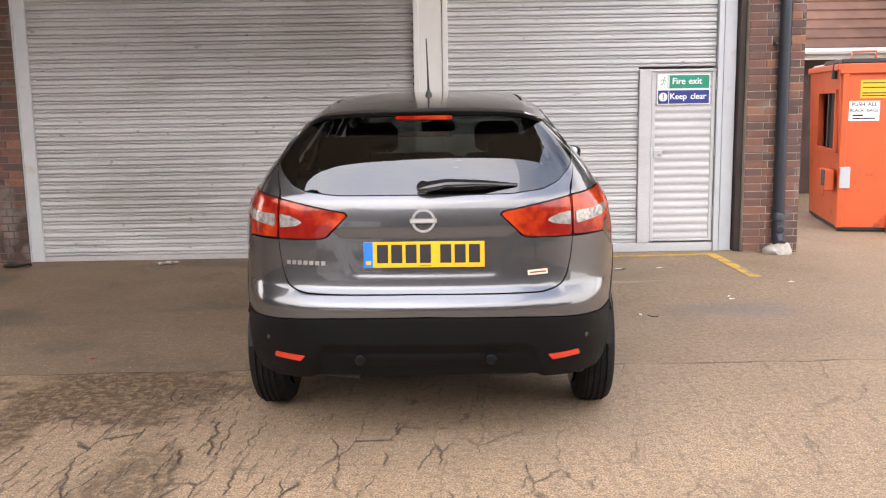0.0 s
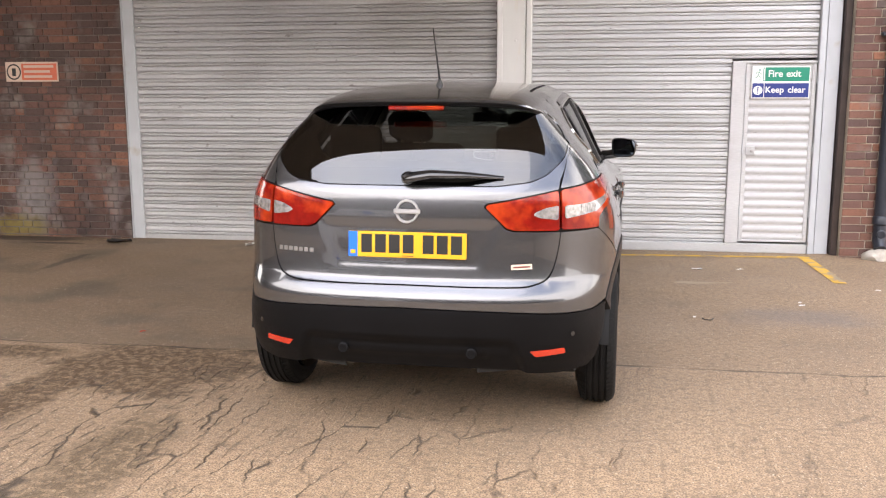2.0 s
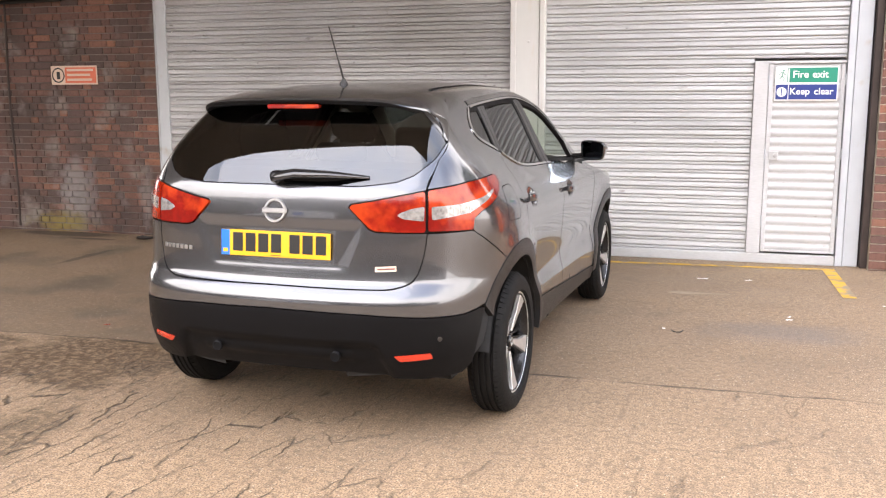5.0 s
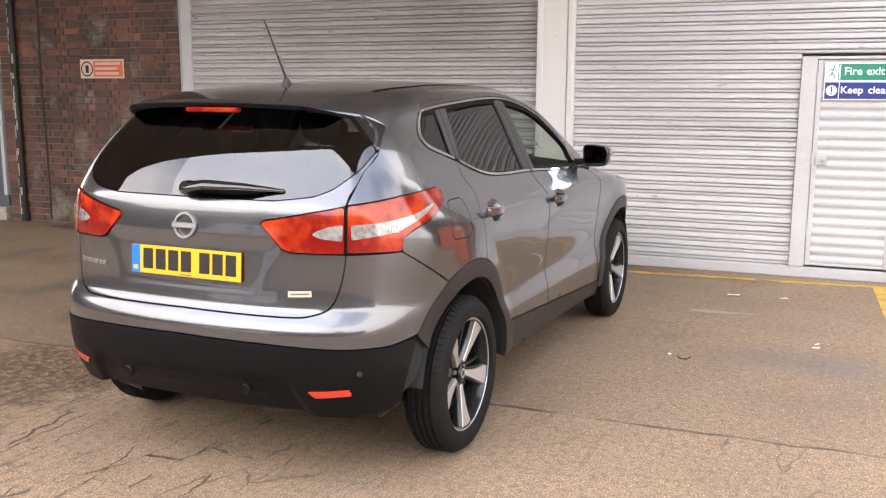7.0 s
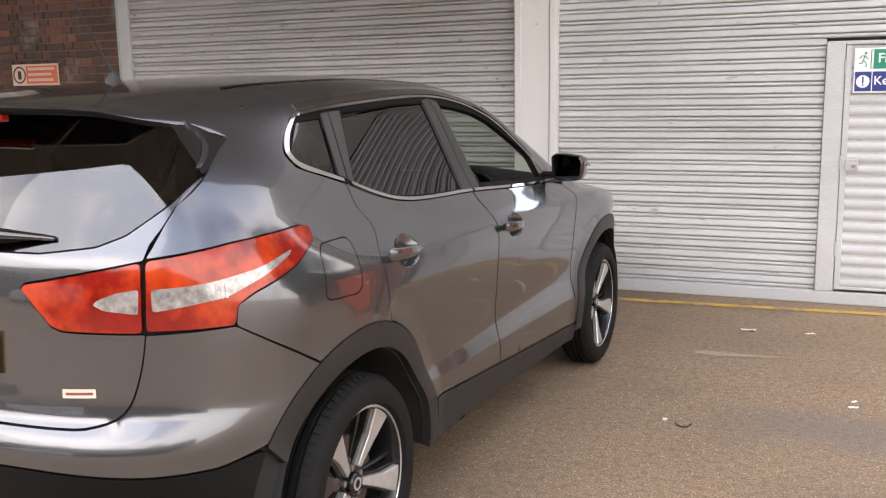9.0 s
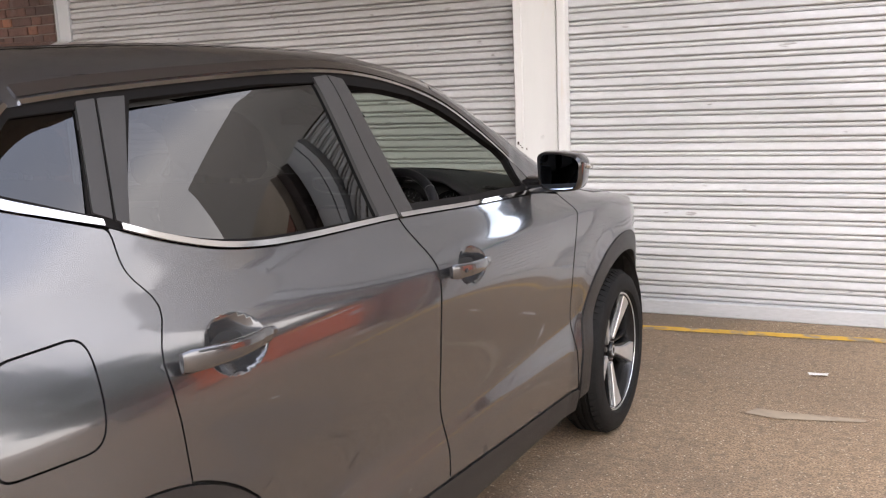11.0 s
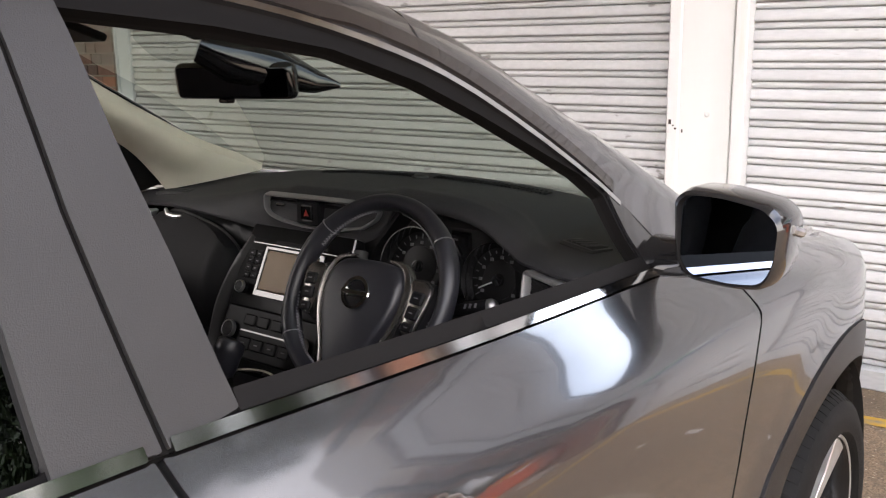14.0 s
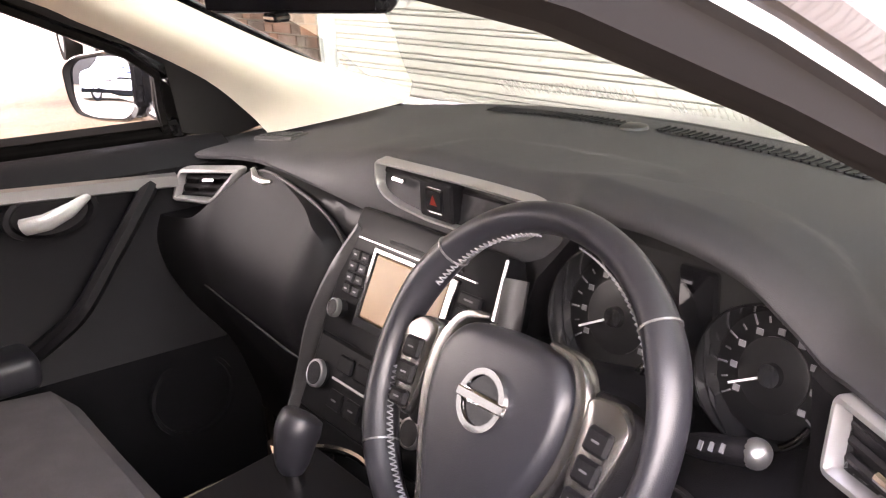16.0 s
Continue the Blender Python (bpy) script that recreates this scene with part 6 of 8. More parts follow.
def wing_mirror(sg):
    """A rounded shell on a foot, with its glass facing back."""
    root = new("wing_mirror")
    root.parent = car
    root.matrix_local = pose(sg * 0.900, 1.985, 1.150)
    toe = 0.2 if sg > 0 else 0.46
    out = [(-0.125, 0.062), (-0.118, -0.052), (-0.085, -0.078), (0.02, -0.080), (0.090, -0.070), (0.112, -0.03), (0.118, 0.045), (0.085, 0.070), (-0.02, 0.082), (-0.10, 0.080)]
    out = [(x * sg * 0.68, z * 0.80) for x, z in out]
    out = [tuple(p) for p in soften(out, 0.022)]
    secs = [(-0.060, 0.97, 0), (-0.066, 0.93, 0), (-0.060, 1.0, 0), (-0.03, 1.04, 0), (0.02, 1.02, 0), (0.055, 0.86, 0), (0.075, 0.62, 0), (0.082, 0.30, 0)]
    bm = bmesh.new()
    rings = [[bm.verts.new((x * k, y + (-toe * x * sg), z * k)) for x, z in out] for y, k, _ in secs[1:]]
    for a, b in zip(rings, rings[1:]):
        for i in range(len(a)):
            bm.faces.new((a[i], a[(i + 1) % len(a)], b[(i + 1) % len(a)], b[i]))
    bm.faces.new(rings[-1])
    bmesh.ops.recalc_face_normals(bm, faces=bm.faces)
    part("shell", bm, GLOSS_BLACK, root, "gloss black mirror shell", smooth=True)
    bm = bmesh.new()
    bulge = lambda x, z: 0.5 * (x * x + z * z) / (1.3 if sg < 0 else 2.5)
    mid = bm.verts.new((0, -0.060, 0))
    loops = [[bm.verts.new((x * k, -0.060 - toe * x * k * sg + 0.075 * z * k + bulge(x * k, z * k), z * k)) for x, z in out] for k in (0.12, 0.25, 0.4, 0.55, 0.7, 0.8, 0.89)]
    for i in range(len(out)):
        j = (i + 1) % len(out)
        bm.faces.new((mid, loops[0][i], loops[0][j]))
        for a_, b_ in zip(loops, loops[1:]):
            bm.faces.new((a_[i], b_[i], b_[j], a_[j]))
    bmesh.ops.recalc_face_normals(bm, faces=bm.faces)
    for f in bm.faces:
        f.smooth = True
    g = part("mirror_glass", bm, material("blue_tinted_mirror", (0.46, 0.54, 0.64), 0.01, 1.0), root)
    bm = bmesh.new()
    o = [bm.verts.new((x * 0.94, -0.064 - toe * x * sg, z * 0.94)) for x, z in out]
    i_ = [bm.verts.new((x * 0.87, -0.055 - toe * x * sg + 0.075 * z, z * 0.87)) for x, z in out]
    for k in range(len(o)):
        bm.faces.new((o[k], o[(k + 1) % len(o)], i_[(k + 1) % len(o)], i_[k]))
    part("glass_surround", bm, SEAL, root)
    part("foot", tube([(-sg * 0.05, 0.015, -0.035), (-sg * 0.10, 0.02, -0.05), (-sg * 0.15, 0.03, -0.055)], [0.040, 0.034, 0.036], 12, 0.7), GLOSS_BLACK, root, smooth=True)
    part("repeater", tube([(sg * 0.080, -0.045, 0.024), (sg * 0.086, -0.02, 0.016), (sg * 0.080, 0.03, 0.010)], 0.007, 8), LAMP_CLEAR, root)
    return root


for sg in (1, -1):
    m = wing_mirror(sg)
    tri = [(3.465, 1.085), (3.374, 1.088), (3.360, 1.135), (3.352, 1.196), (3.385, 1.175)]
    pressed("mirror_corner", tri if sg > 0 else flip_s(tri), GLOSS_BLACK, car, out=0.003, r=0.004)

# ---- the cabin ----
DASH_SOFT = material("soft_black_dash", (0.0225, 0.0222, 0.0242), 0.62, vary=0.10, scale=5, bump=0.35, bump_scale=1100)
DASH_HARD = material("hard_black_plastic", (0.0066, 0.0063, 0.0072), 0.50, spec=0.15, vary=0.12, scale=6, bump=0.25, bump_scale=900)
LEATHER = material("black_leather", (0.0165, 0.0165, 0.0205), 0.38, vary=0.15, scale=12, bump=0.10, bump_scale=700)
FABRIC = material("dark_grey_cloth", (0.072, 0.067, 0.072), 0.92, vary=0.15, scale=20, fine=0.35, fine_scale=900, bump=0.5, bump_scale=900)
BEIGE = material("beige_pillar_trim", (0.66, 0.61, 0.51), 0.75, vary=0.05, scale=10, bump=0.2, bump_scale=800)
PIANO = material("piano_black", (0.008, 0.008, 0.009), 0.08, coat=1.0)
THREAD = material("grey_thread", (0.20, 0.20, 0.21), 0.8)
# the pale wash of daylight over the unlit screen is in its base colour
SCREEN = material("unlit_screen_painted_sun_wash", (0.21, 0.138, 0.076), 0.40, spec=0.2, vary=0.05, scale=6)
DIM_PRINT = material("dim_print", (0.12, 0.12, 0.125), 0.5)
DIM_RED = material("dull_red_print", (0.30, 0.02, 0.012), 0.4)
RING_METAL = material("dark_chrome_ring", (0.22, 0.22, 0.225), 0.2, 1.0)
SPOKE_SILVER = material("satin_spoke_silver", (0.24, 0.23, 0.22), 0.27, 0.95, vary=0.05)
VENT_SILVER = material("satin_vent_silver", (0.44, 0.435, 0.43), 0.34, 0.7, vary=0.04)
PRINT = material("pale_print", (0.55, 0.55, 0.56), 0.5)
DIAL = material("dark_dial", (0.004, 0.004, 0.0045), 0.45, spec=0.3)
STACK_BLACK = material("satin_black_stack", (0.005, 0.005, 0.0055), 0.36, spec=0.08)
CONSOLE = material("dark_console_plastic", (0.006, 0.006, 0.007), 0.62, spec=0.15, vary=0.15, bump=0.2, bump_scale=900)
CARPET = material("black_carpet", (0.014, 0.013, 0.013), 0.95, fine=0.4, fine_scale=500, bump=0.6, bump_scale=500)


def loft(name, rows, mat, parent, label="", smooth=True, close=False):
    """A skin over rows of points of equal length."""
    k = len(rows[0])
    v = [p for row in rows for p in row]
    f = [(i * k + j, i * k + j + 1, (i + 1) * k + j + 1, (i + 1) * k + j) for i in range(len(rows) - 1) for j in range(k - 1)]
    if close:
        f += [(i * k + k - 1, i * k, (i + 1) * k, (i + 1) * k + k - 1) for i in range(len(rows) - 1)]
    me = bpy.data.meshes.new(name)
    me.from_pydata([tuple(p) for p in v], [], f)
    bm = bmesh.new()
    bm.from_mesh(me)
    bpy.data.meshes.remove(me)
    bmesh.ops.recalc_face_normals(bm, faces=bm.faces)
    return part(name, bm, mat, parent, label, smooth=smooth)


# dashboard: a broad soft pad that falls in one sweep to its lower edge, with a hood over the dials
PAD_X = [-0.73, -0.5, -0.35, -0.2, -0.1, 0.06, 0.16, 0.22, 0.30, 0.37, 0.42, 0.47, 0.52, 0.62, 0.72]
LOW_Z = ease(PAD_X, [1.036, 1.050, 1.042, 1.028, 1.020, 1.022, 1.050, 1.116, 1.117, 1.110, 1.097, 1.070, 1.050, 1.052, 1.058])
LOW_Y = ease(PAD_X, [1.970, 2.030, 2.034, 2.040, 2.042, 2.042, 2.042, 2.030, 2.020, 2.020, 2.020, 2.016, 2.000, 1.946, 1.920])
LIP_Z = ease(PAD_X, [1.048, 1.062, 1.082, 1.112, 1.119, 1.122, 1.132, 1.139, 1.138, 1.130, 1.117, 1.092, 1.066, 1.066, 1.074])
LIP_Y = ease(PAD_X, [1.990, 2.060, 2.090, 2.062, 2.056, 2.054, 2.050, 2.036, 2.028, 2.028, 2.028, 2.028, 2.022, 1.970, 1.945])
RIDGE_Y = ease([0.10, 0.187, 0.28, 0.36, 0.44, 0.50, 0.58], [2.06, 2.085, 2.125, 2.135, 2.125, 2.085, 2.02])


def pad_z(x, y):
    """The height of the pad's upper side."""
    ly, lz = float(LIP_Y(x)), float(LIP_Z(x))
    back = 2.47 - 0.22 * x * x
    t = min(1.0, max(0.0, (y - ly) / (back - ly)))
    z = lz + (1.108 - 0.09 * x * x - lz) * t ** 0.9
    hood = float(bump(np.array(x), 0.15, 0.53, 0.10) * bump(np.array(y), 1.0, float(RIDGE_Y(x)) + 0.005, 0.035))
    mid = float(bump(np.array(x), -0.13, 0.24, 0.06) * bump(np.array(y), 1.0, 2.215 - 0.9 * (x - 0.05) ** 2, 0.03))
    return z + 0.011 * hood + 0.007 * mid * (1 - hood)


rows = []
for x in np.linspace(-0.73, 0.72, 117):
    ly, lz, by, bz = (float(f(x)) for f in (LIP_Y, LIP_Z, LOW_Y, LOW_Z))
    back = 2.47 - 0.22 * x * x
    row = [(x, by + 0.05, bz - 0.004), (x, by + 0.012, bz - 0.004), (x, by + 0.002, bz - 0.001), (x, by, bz + 0.005)]
    p0, p1, p2 = Vector((x, by, bz + 0.005)), Vector((x, by + 0.25 * (ly - by), lz + 0.001)), Vector((x, ly + 0.03, pad_z(x, ly + 0.03)))
    row += [tuple(p0.lerp(p1, t).lerp(p1.lerp(p2, t), t)) for t in (0.15, 0.3, 0.45, 0.6, 0.75, 0.9)]
    row += [(x, y, pad_z(x, y)) for y in np.linspace(ly + 0.03, back, 34)]
    rows.append(row)
dash = new("dashboard")
dash.parent = car
tagged(dash, "black soft dashboard with silver-framed vents")
loft("dash_pad", rows, DASH_SOFT, dash)

# the drum of the glovebox and the gloss wedge above it
GLOVE_TOP = ease([-0.72, -0.60, -0.55, -0.50, -0.435, -0.371, -0.301, -0.254, -0.227, -0.20], [0.950, 0.956, 1.000, 1.040, 1.046, 1.036, 1.020, 0.997, 0.968, 0.90])
rows = []
for x in np.linspace(-0.72, -0.205, 48):
    zt = float(GLOVE_TOP(x))
    turn = max(0.0, (x + 0.275) / 0.07) ** 2
    row = [(x, 2.06, zt - 0.002)]
    for t in np.linspace(0, 1, 20):
        z = zt + (0.50 - zt) * t
        u = (1.045 - z) / 0.30
        swell = 0.088 * math.sin(math.pi * u) if u < 0.5 else 0.044 + 0.044 * math.cos(math.pi * min(1.0, (u - 0.5) / 1.0)) - 0.03 * (u - 0.5) ** 2
        row.append((x, 2.020 - swell - 0.03 * (x < -0.55) * min(1, (-0.55 - x) / 0.12) * (1 - t) + 0.075 * turn, z))
    rows.append(row)
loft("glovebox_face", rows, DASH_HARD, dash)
part("glovebox_seam", tube([(x, 1.937 + 0.3 * max(0, x + 0.3) ** 1.5, 0.855 - 0.10 * (x + 0.7)) for x in np.linspace(-0.68, -0.25, 12)], 0.0018, 5), DARK, dash)
rows = []
for x in np.linspace(-0.478, -0.165, 26):
    zu, zl = float(LOW_Z(x)) + 0.001, max(float(GLOVE_TOP(x)) - 0.002, float(LOW_Z(x)) - 0.075)
    rows.append([(x, 2.046, zu), (x, 2.034, zu - 0.15 * (zu - zl)), (x, 2.026, zu - 0.6 * (zu - zl)), (x, 2.026, zl)])
loft("gloss_strip", rows, STACK_BLACK, dash)
part("strip_edge", tube([(x, 2.018, float(GLOVE_TOP(x)) + 0.001) for x in np.linspace(-0.47, -0.232, 16)], 0.003, 6), SATIN_BLACK, dash, smooth=True)
part("strip_latch", tube([(-0.485, 2.012, 1.047), (-0.468, 2.006, 1.036), (-0.442, 2.006, 1.034), (-0.425, 2.012, 1.036)], [0.004, 0.006, 0.006, 0.003], 8), SATIN_METAL, dash, smooth=True)
part("knee_cover", box(0.10, 2.03, 0.60, 0.15, 2.12, 0.93, 0.02), DASH_HARD, dash)


def face_rows(x0, x1, n, prof):
    """prof(x) gives (y, z) pairs from the lip downwards."""
    return [[(x, y, z) for y, z in prof(x)] for x in np.linspace(x0, x1, n)]


loft("knee_panel", face_rows(0.12, 0.72, 30, lambda x: [(2.10, 0.905 + 0.03 * math.sin((x - 0.12) * 5)), (2.03, 0.905), (2.0, 0.89), (1.985, 0.86), (1.985, 0.80), (2.02, 0.72), (2.12, 0.62)]), DASH_HARD, dash)
loft("vent_panel", face_rows(0.495, 0.70, 14, lambda x: [(float(LOW_Y(x)) + 0.02, float(LOW_Z(x)) - 0.004), (float(LOW_Y(x)) + 0.006, float(LOW_Z(x)) - 0.02), (2.0 - 0.5 * (x - 0.53) + 0.004, 0.97), (2.0 - 0.35 * (x - 0.53), 0.92), (1.985, 0.86)]), DASH_HARD, dash)
part("toe_board", box(-0.70, 2.22, 0.28, 0.70, 2.5, 1.0, 0.02), CARPET, dash)

# centre stack, leaning back
# local z runs up the leaning face, local -y towards the cabin
LEAN = Matrix.Translation((0, 2.0, 0.995)) @ pose(0, 0, 0, -26.6, 0, 0)
stack = part("centre_console_face", prism([(-0.185, 0.055), (0.115, 0.055), (0.125, -0.02), (0.105, -0.27), (0.08, -0.36), (-0.155, -0.36), (-0.19, -0.26), (-0.195, -0.02)], 0.06, LEAN, 0.006), STACK_BLACK, dash, smooth=True)
for pts in (((-0.172, 2.02, 1.012), (-0.196, 1.985, 0.955), (-0.222, 1.955, 0.88), (-0.236, 1.935, 0.80), (-0.232, 1.90, 0.72), (-0.21, 1.86, 0.66)), ((0.13, 2.02, 1.02), (0.143, 1.985, 0.95), (0.135, 1.95, 0.85), (0.115, 1.90, 0.72), (0.10, 1.86, 0.66))):
    line_ = smooth_line(pts, 5)
    part("stack_edge", tube(line_, [0.016] * len(line_), 10, 0.6), SATIN_BLACK, dash, smooth=True)
part("stack_trim", tube([tuple(LEAN @ Vector(p)) for p in ((0.119, -0.004, 0.05), (0.127, -0.006, -0.02), (0.112, -0.006, -0.20))], 0.0022, 6), SATIN_METAL, dash)
part("display", box(-0.112, -0.006, -0.086, 0.040, 0.004, 0.0, 0.002, LEAN), SCREEN, stack, "unlit display with a sun wash painted into its colour")
part("display_frame", join(*(box(*b, 0.001, LEAN) for b in ((-0.120, -0.0075, -0.1, -0.113, 0.004, 0.008), (0.041, -0.0075, -0.1, 0.053, 0.004, 0.008), (-0.116, -0.0075, 0.001, 0.053, 0.004, 0.008), (-0.116, -0.0075, -0.1, 0.053, 0.004, -0.087)))), GLOSS_BLACK, stack)
for r in range(4):
    for c in (0, 1):
        part("key", box(-0.168 + 0.022 * c, -0.006, -0.018 - 0.016 * r, -0.148 + 0.022 * c, 0.0, -0.004 - 0.016 * r, 0.002, LEAN), DASH_HARD, stack)
        part("key_mark", box(-0.161 + 0.022 * c, -0.0068, -0.0125 - 0.016 * r, -0.155 + 0.022 * c, -0.0058, -0.0105 - 0.016 * r, 0, LEAN), DIM_PRINT, stack)
    part("key", box(0.060, -0.006, -0.018 - 0.02 * r, 0.100, 0.0, -0.002 - 0.02 * r, 0.002, LEAN), DASH_HARD, stack)
    part("key_mark", box(0.072, -0.0068, -0.011 - 0.02 * r, 0.088, -0.0058, -0.009 - 0.02 * r, 0, LEAN), DIM_PRINT, stack)


def knob(x, z, r, name="knob"):
    m = LEAN @ pose(x, -0.003, z, 0, 0, 180)
    k = part(name, lathe([(r, 0), (r * 0.96, 0.014), (r * 0.85, 0.017), (0, 0.017)], 24, "Y", m), DASH_HARD, stack, smooth=True)
    part("ring", lathe([(r * 1.02, 0.010), (r * 1.0, 0.0165), (r * 0.86, 0.0178), (r * 0.80, 0.016)], 24, "Y", m, closed=True), SATIN_METAL, k, smooth=True)
    return k


knob(-0.155, -0.088, 0.013)
knob(0.085, -0.100, 0.013)
part("slot", box(-0.10, -0.002, 0.018, 0.05, 0.002, 0.024, 0, LEAN), DARK, stack)
part("slot_trim", box(-0.165, -0.004, 0.012, 0.08, 0.0, 0.0135, 0, LEAN), SATIN_METAL, stack)
part("climate_panel", box(-0.180, -0.008, -0.235, 0.098, 0.0, -0.125, 0.005, LEAN), STACK_BLACK, stack)
knob(-0.15, -0.180, 0.019)
knob(0.065, -0.180, 0.019)
part("climate_trim", box(-0.122, -0.0095, -0.177, 0.036, -0.0075, -0.174, 0, LEAN), SATIN_METAL, stack)
for k in range(4):
    part("key", box(-0.118 + 0.040 * k, -0.012, -0.214, -0.084 + 0.040 * k, -0.007, -0.188, 0.003, LEAN), STACK_BLACK, stack)
    part("key", box(-0.118 + 0.040 * k, -0.012, -0.164, -0.084 + 0.040 * k, -0.007, -0.140, 0.003, LEAN), STACK_BLACK, stack)
    part("key_mark", box(-0.106 + 0.040 * k, -0.0132, -0.202, -0.096 + 0.040 * k, -0.0118, -0.200, 0, LEAN), DIM_PRINT, stack)
part("key", box(-0.12, -0.008, -0.290, -0.075, 0, -0.265, 0.004, LEAN), DASH_HARD, stack)


def vent(name, outline, place, parent, levels, wide=0.011, r=0.016, tab=None):
    """An air vent in a plane: a rounded silver frame round the outline (u, v), a dark well, slats at the levels and a sliding tab. place(u, v, d) gives a point d in front of the plane."""
    root = new(name)
    root.parent = parent
    o = np.array(dense(soften(outline, r), 0.006))
    d = np.roll(o, -1, 0) - np.roll(o, 1, 0)
    n = np.stack((-d[:, 1], d[:, 0]), 1) / (np.linalg.norm(d, axis=1)[:, None] + 1e-12)
    if ((o.mean(0) - o) * n).sum() < 0:
        n = -n
    ring = lambda off, dep: [place(u, v, dep) for u, v in o + n * off]
    part_rows = [ring(-0.002, -0.012), ring(0, 0.002), ring(wide * 0.3, 0.006), ring(wide * 0.75, 0.006), ring(wide, 0.002), ring(wide, -0.014)]
    loft("frame", part_rows, VENT_SILVER, root, "satin silver vent frame", close=True)
    inner = o + n * wide
    bm = bmesh.new()
    a = [bm.verts.new(place(u, v, -0.010)) for u, v in inner]
    b = [bm.verts.new(place(u, v, -0.045)) for u, v in inner]
    for i in range(len(a)):
        bm.faces.new((a[i], a[(i + 1) % len(a)], b[(i + 1) % len(a)], b[i]))
    bm.faces.new(b)
    part("well", bm, DARK, root)
    for v in levels:
        cut = [inner[i][0] + (inner[(i + 1) % len(inner)][0] - inner[i][0]) * (v - inner[i][1]) / (inner[(i + 1) % len(inner)][1] - inner[i][1]) for i in range(len(inner)) if (inner[i][1] > v) != (inner[(i + 1) % len(inner)][1] > v)]
        if len(cut) >= 2:
            part("slat", tube([place(min(cut), v, -0.012), place(max(cut), v, -0.012)], 0.0042, 6, 0.55), DASH_HARD, root)
    if tab:
        part("tab", tube([place(tab[0] - 0.012, tab[1], -0.002), place(tab[0] + 0.012, tab[1], -0.002)], 0.0045, 8, 0.7), CHROME, root)
    return root


def flat_place(corners):
    """A plane through three corners, as place(u, v, d), and those and the fourth in it."""
    c = [Vector(p) for p in corners]
    ex = (c[1] - c[0]).normalized()
    n = ex.cross(c[3] - c[0]).normalized()
    n = -n if n.y > 0 else n
    ez = n.cross(ex)
    ez = -ez if ez.z < 0 else ez
    return (lambda u, v, d: tuple(c[0] + ex * u + ez * v + n * d)), [((p - c[0]).dot(ex), (p - c[0]).dot(ez)) for p in c]


for corners, levels, tab in (([(-0.652, 1.956, 1.032), (-0.518, 2.012, 1.043), (-0.583, 1.976, 0.974), (-0.672, 1.942, 0.973)], (-0.018, -0.033, -0.047), (0.062, -0.022)), ([(0.529, 1.996, 1.046), (0.654, 1.926, 1.049), (0.616, 1.924, 0.988), (0.530, 1.980, 0.976)], (-0.022, -0.036, -0.050), (0.075, -0.040))):
    place, outline = flat_place(corners)
    vent("vent", outline, place, dash, levels, 0.009 if corners[0][0] < 0 else 0.0095, 0.014, tab)
place = lambda u, v, d: (u, 2.040 - d + 0.35 * max(0.0, abs(u) - 0.10) ** 2, v)
cv = vent("vent", [(-0.166, 1.110), (-0.05, 1.112), (0.06, 1.113), (0.135, 1.112), (0.172, 1.103), (0.160, 1.082), (0.118, 1.058), (0.04, 1.046), (-0.05, 1.045), (-0.115, 1.051), (-0.152, 1.060), (-0.168, 1.076)], place, dash, (1.062, 1.072, 1.083, 1.094), 0.0062, 0.010, (-0.118, 1.088))
part("hazard_panel", box(-0.062, 2.032, 1.054, 0.004, 2.06, 1.104, 0.003), DASH_HARD, cv)
part("hazard_key", box(-0.046, 2.029, 1.063, -0.012, 2.034, 1.096, 0.003), GLOSS_BLACK, cv)
part("hazard_mark", prism([(-0.036, 1.074), (-0.022, 1.074), (-0.029, 1.087)], 0.001, Matrix.Translation((0, 2.0282, 0))), DIM_RED, cv, "dull red hazard triangle")

# defroster and speaker slots on the pad
for x0, x1, y0, y1 in ((-0.34, -0.03, 2.40, 2.392), (0.02, 0.35, 2.405, 2.375)):
    rows = []
    for x in np.linspace(x0, x1, 15):
        y = y0 + (y1 - y0) * (x - x0) / (x1 - x0)
        rows.append([(x, y + q, pad_z(x, y + q) + 0.0022) for q in (-0.016, 0.0, 0.016)])
    loft("defroster_slot", rows, DARK, dash)
    for k in range(28):
        x = x0 + (x1 - x0) * (k + 0.5) / 28
        y = y0 + (y1 - y0) * (x - x0) / (x1 - x0)
        part("defroster_fin", box(x - 0.0012, y - 0.014, pad_z(x, y) + 0.001, x + 0.0012, y + 0.014, pad_z(x, y) + 0.0045), DASH_HARD, dash)
part("light_sensor", lathe([(0.022, 0), (0.020, 0.004), (0.012, 0.007), (0, 0.008)], 20, "Z", pose(-0.012, 2.385, pad_z(-0.012, 2.385))), SATIN_BLACK, dash, smooth=True)
for sx, y, turn in ((0.584, 2.108, -20), (-0.60, 2.13, 20)):
    z = pad_z(sx, y)
    slot = part("side_demister", box(-0.046, -0.026, -0.006, 0.046, 0.026, 0.0045, 0.004, pose(sx, y, z, -2, 3 if sx > 0 else -3, turn)), SATIN_BLACK, dash)
    part("well", box(-0.034, -0.018, 0.0047, 0.036, 0.018, 0.0052, 0, pose(sx, y, z, -2, 3 if sx > 0 else -3, turn)), DARK, slot)
    for k in range(5):
        part("fin", box(-0.0025, -0.019, 0.0054, 0.0025, 0.019, 0.0075, 0, pose(sx, y, z, -2, 3 if sx > 0 else -3, turn) @ pose(-0.026 + 0.013 * k, 0, 0, 0, 0, -25)), SATIN_BLACK, slot)

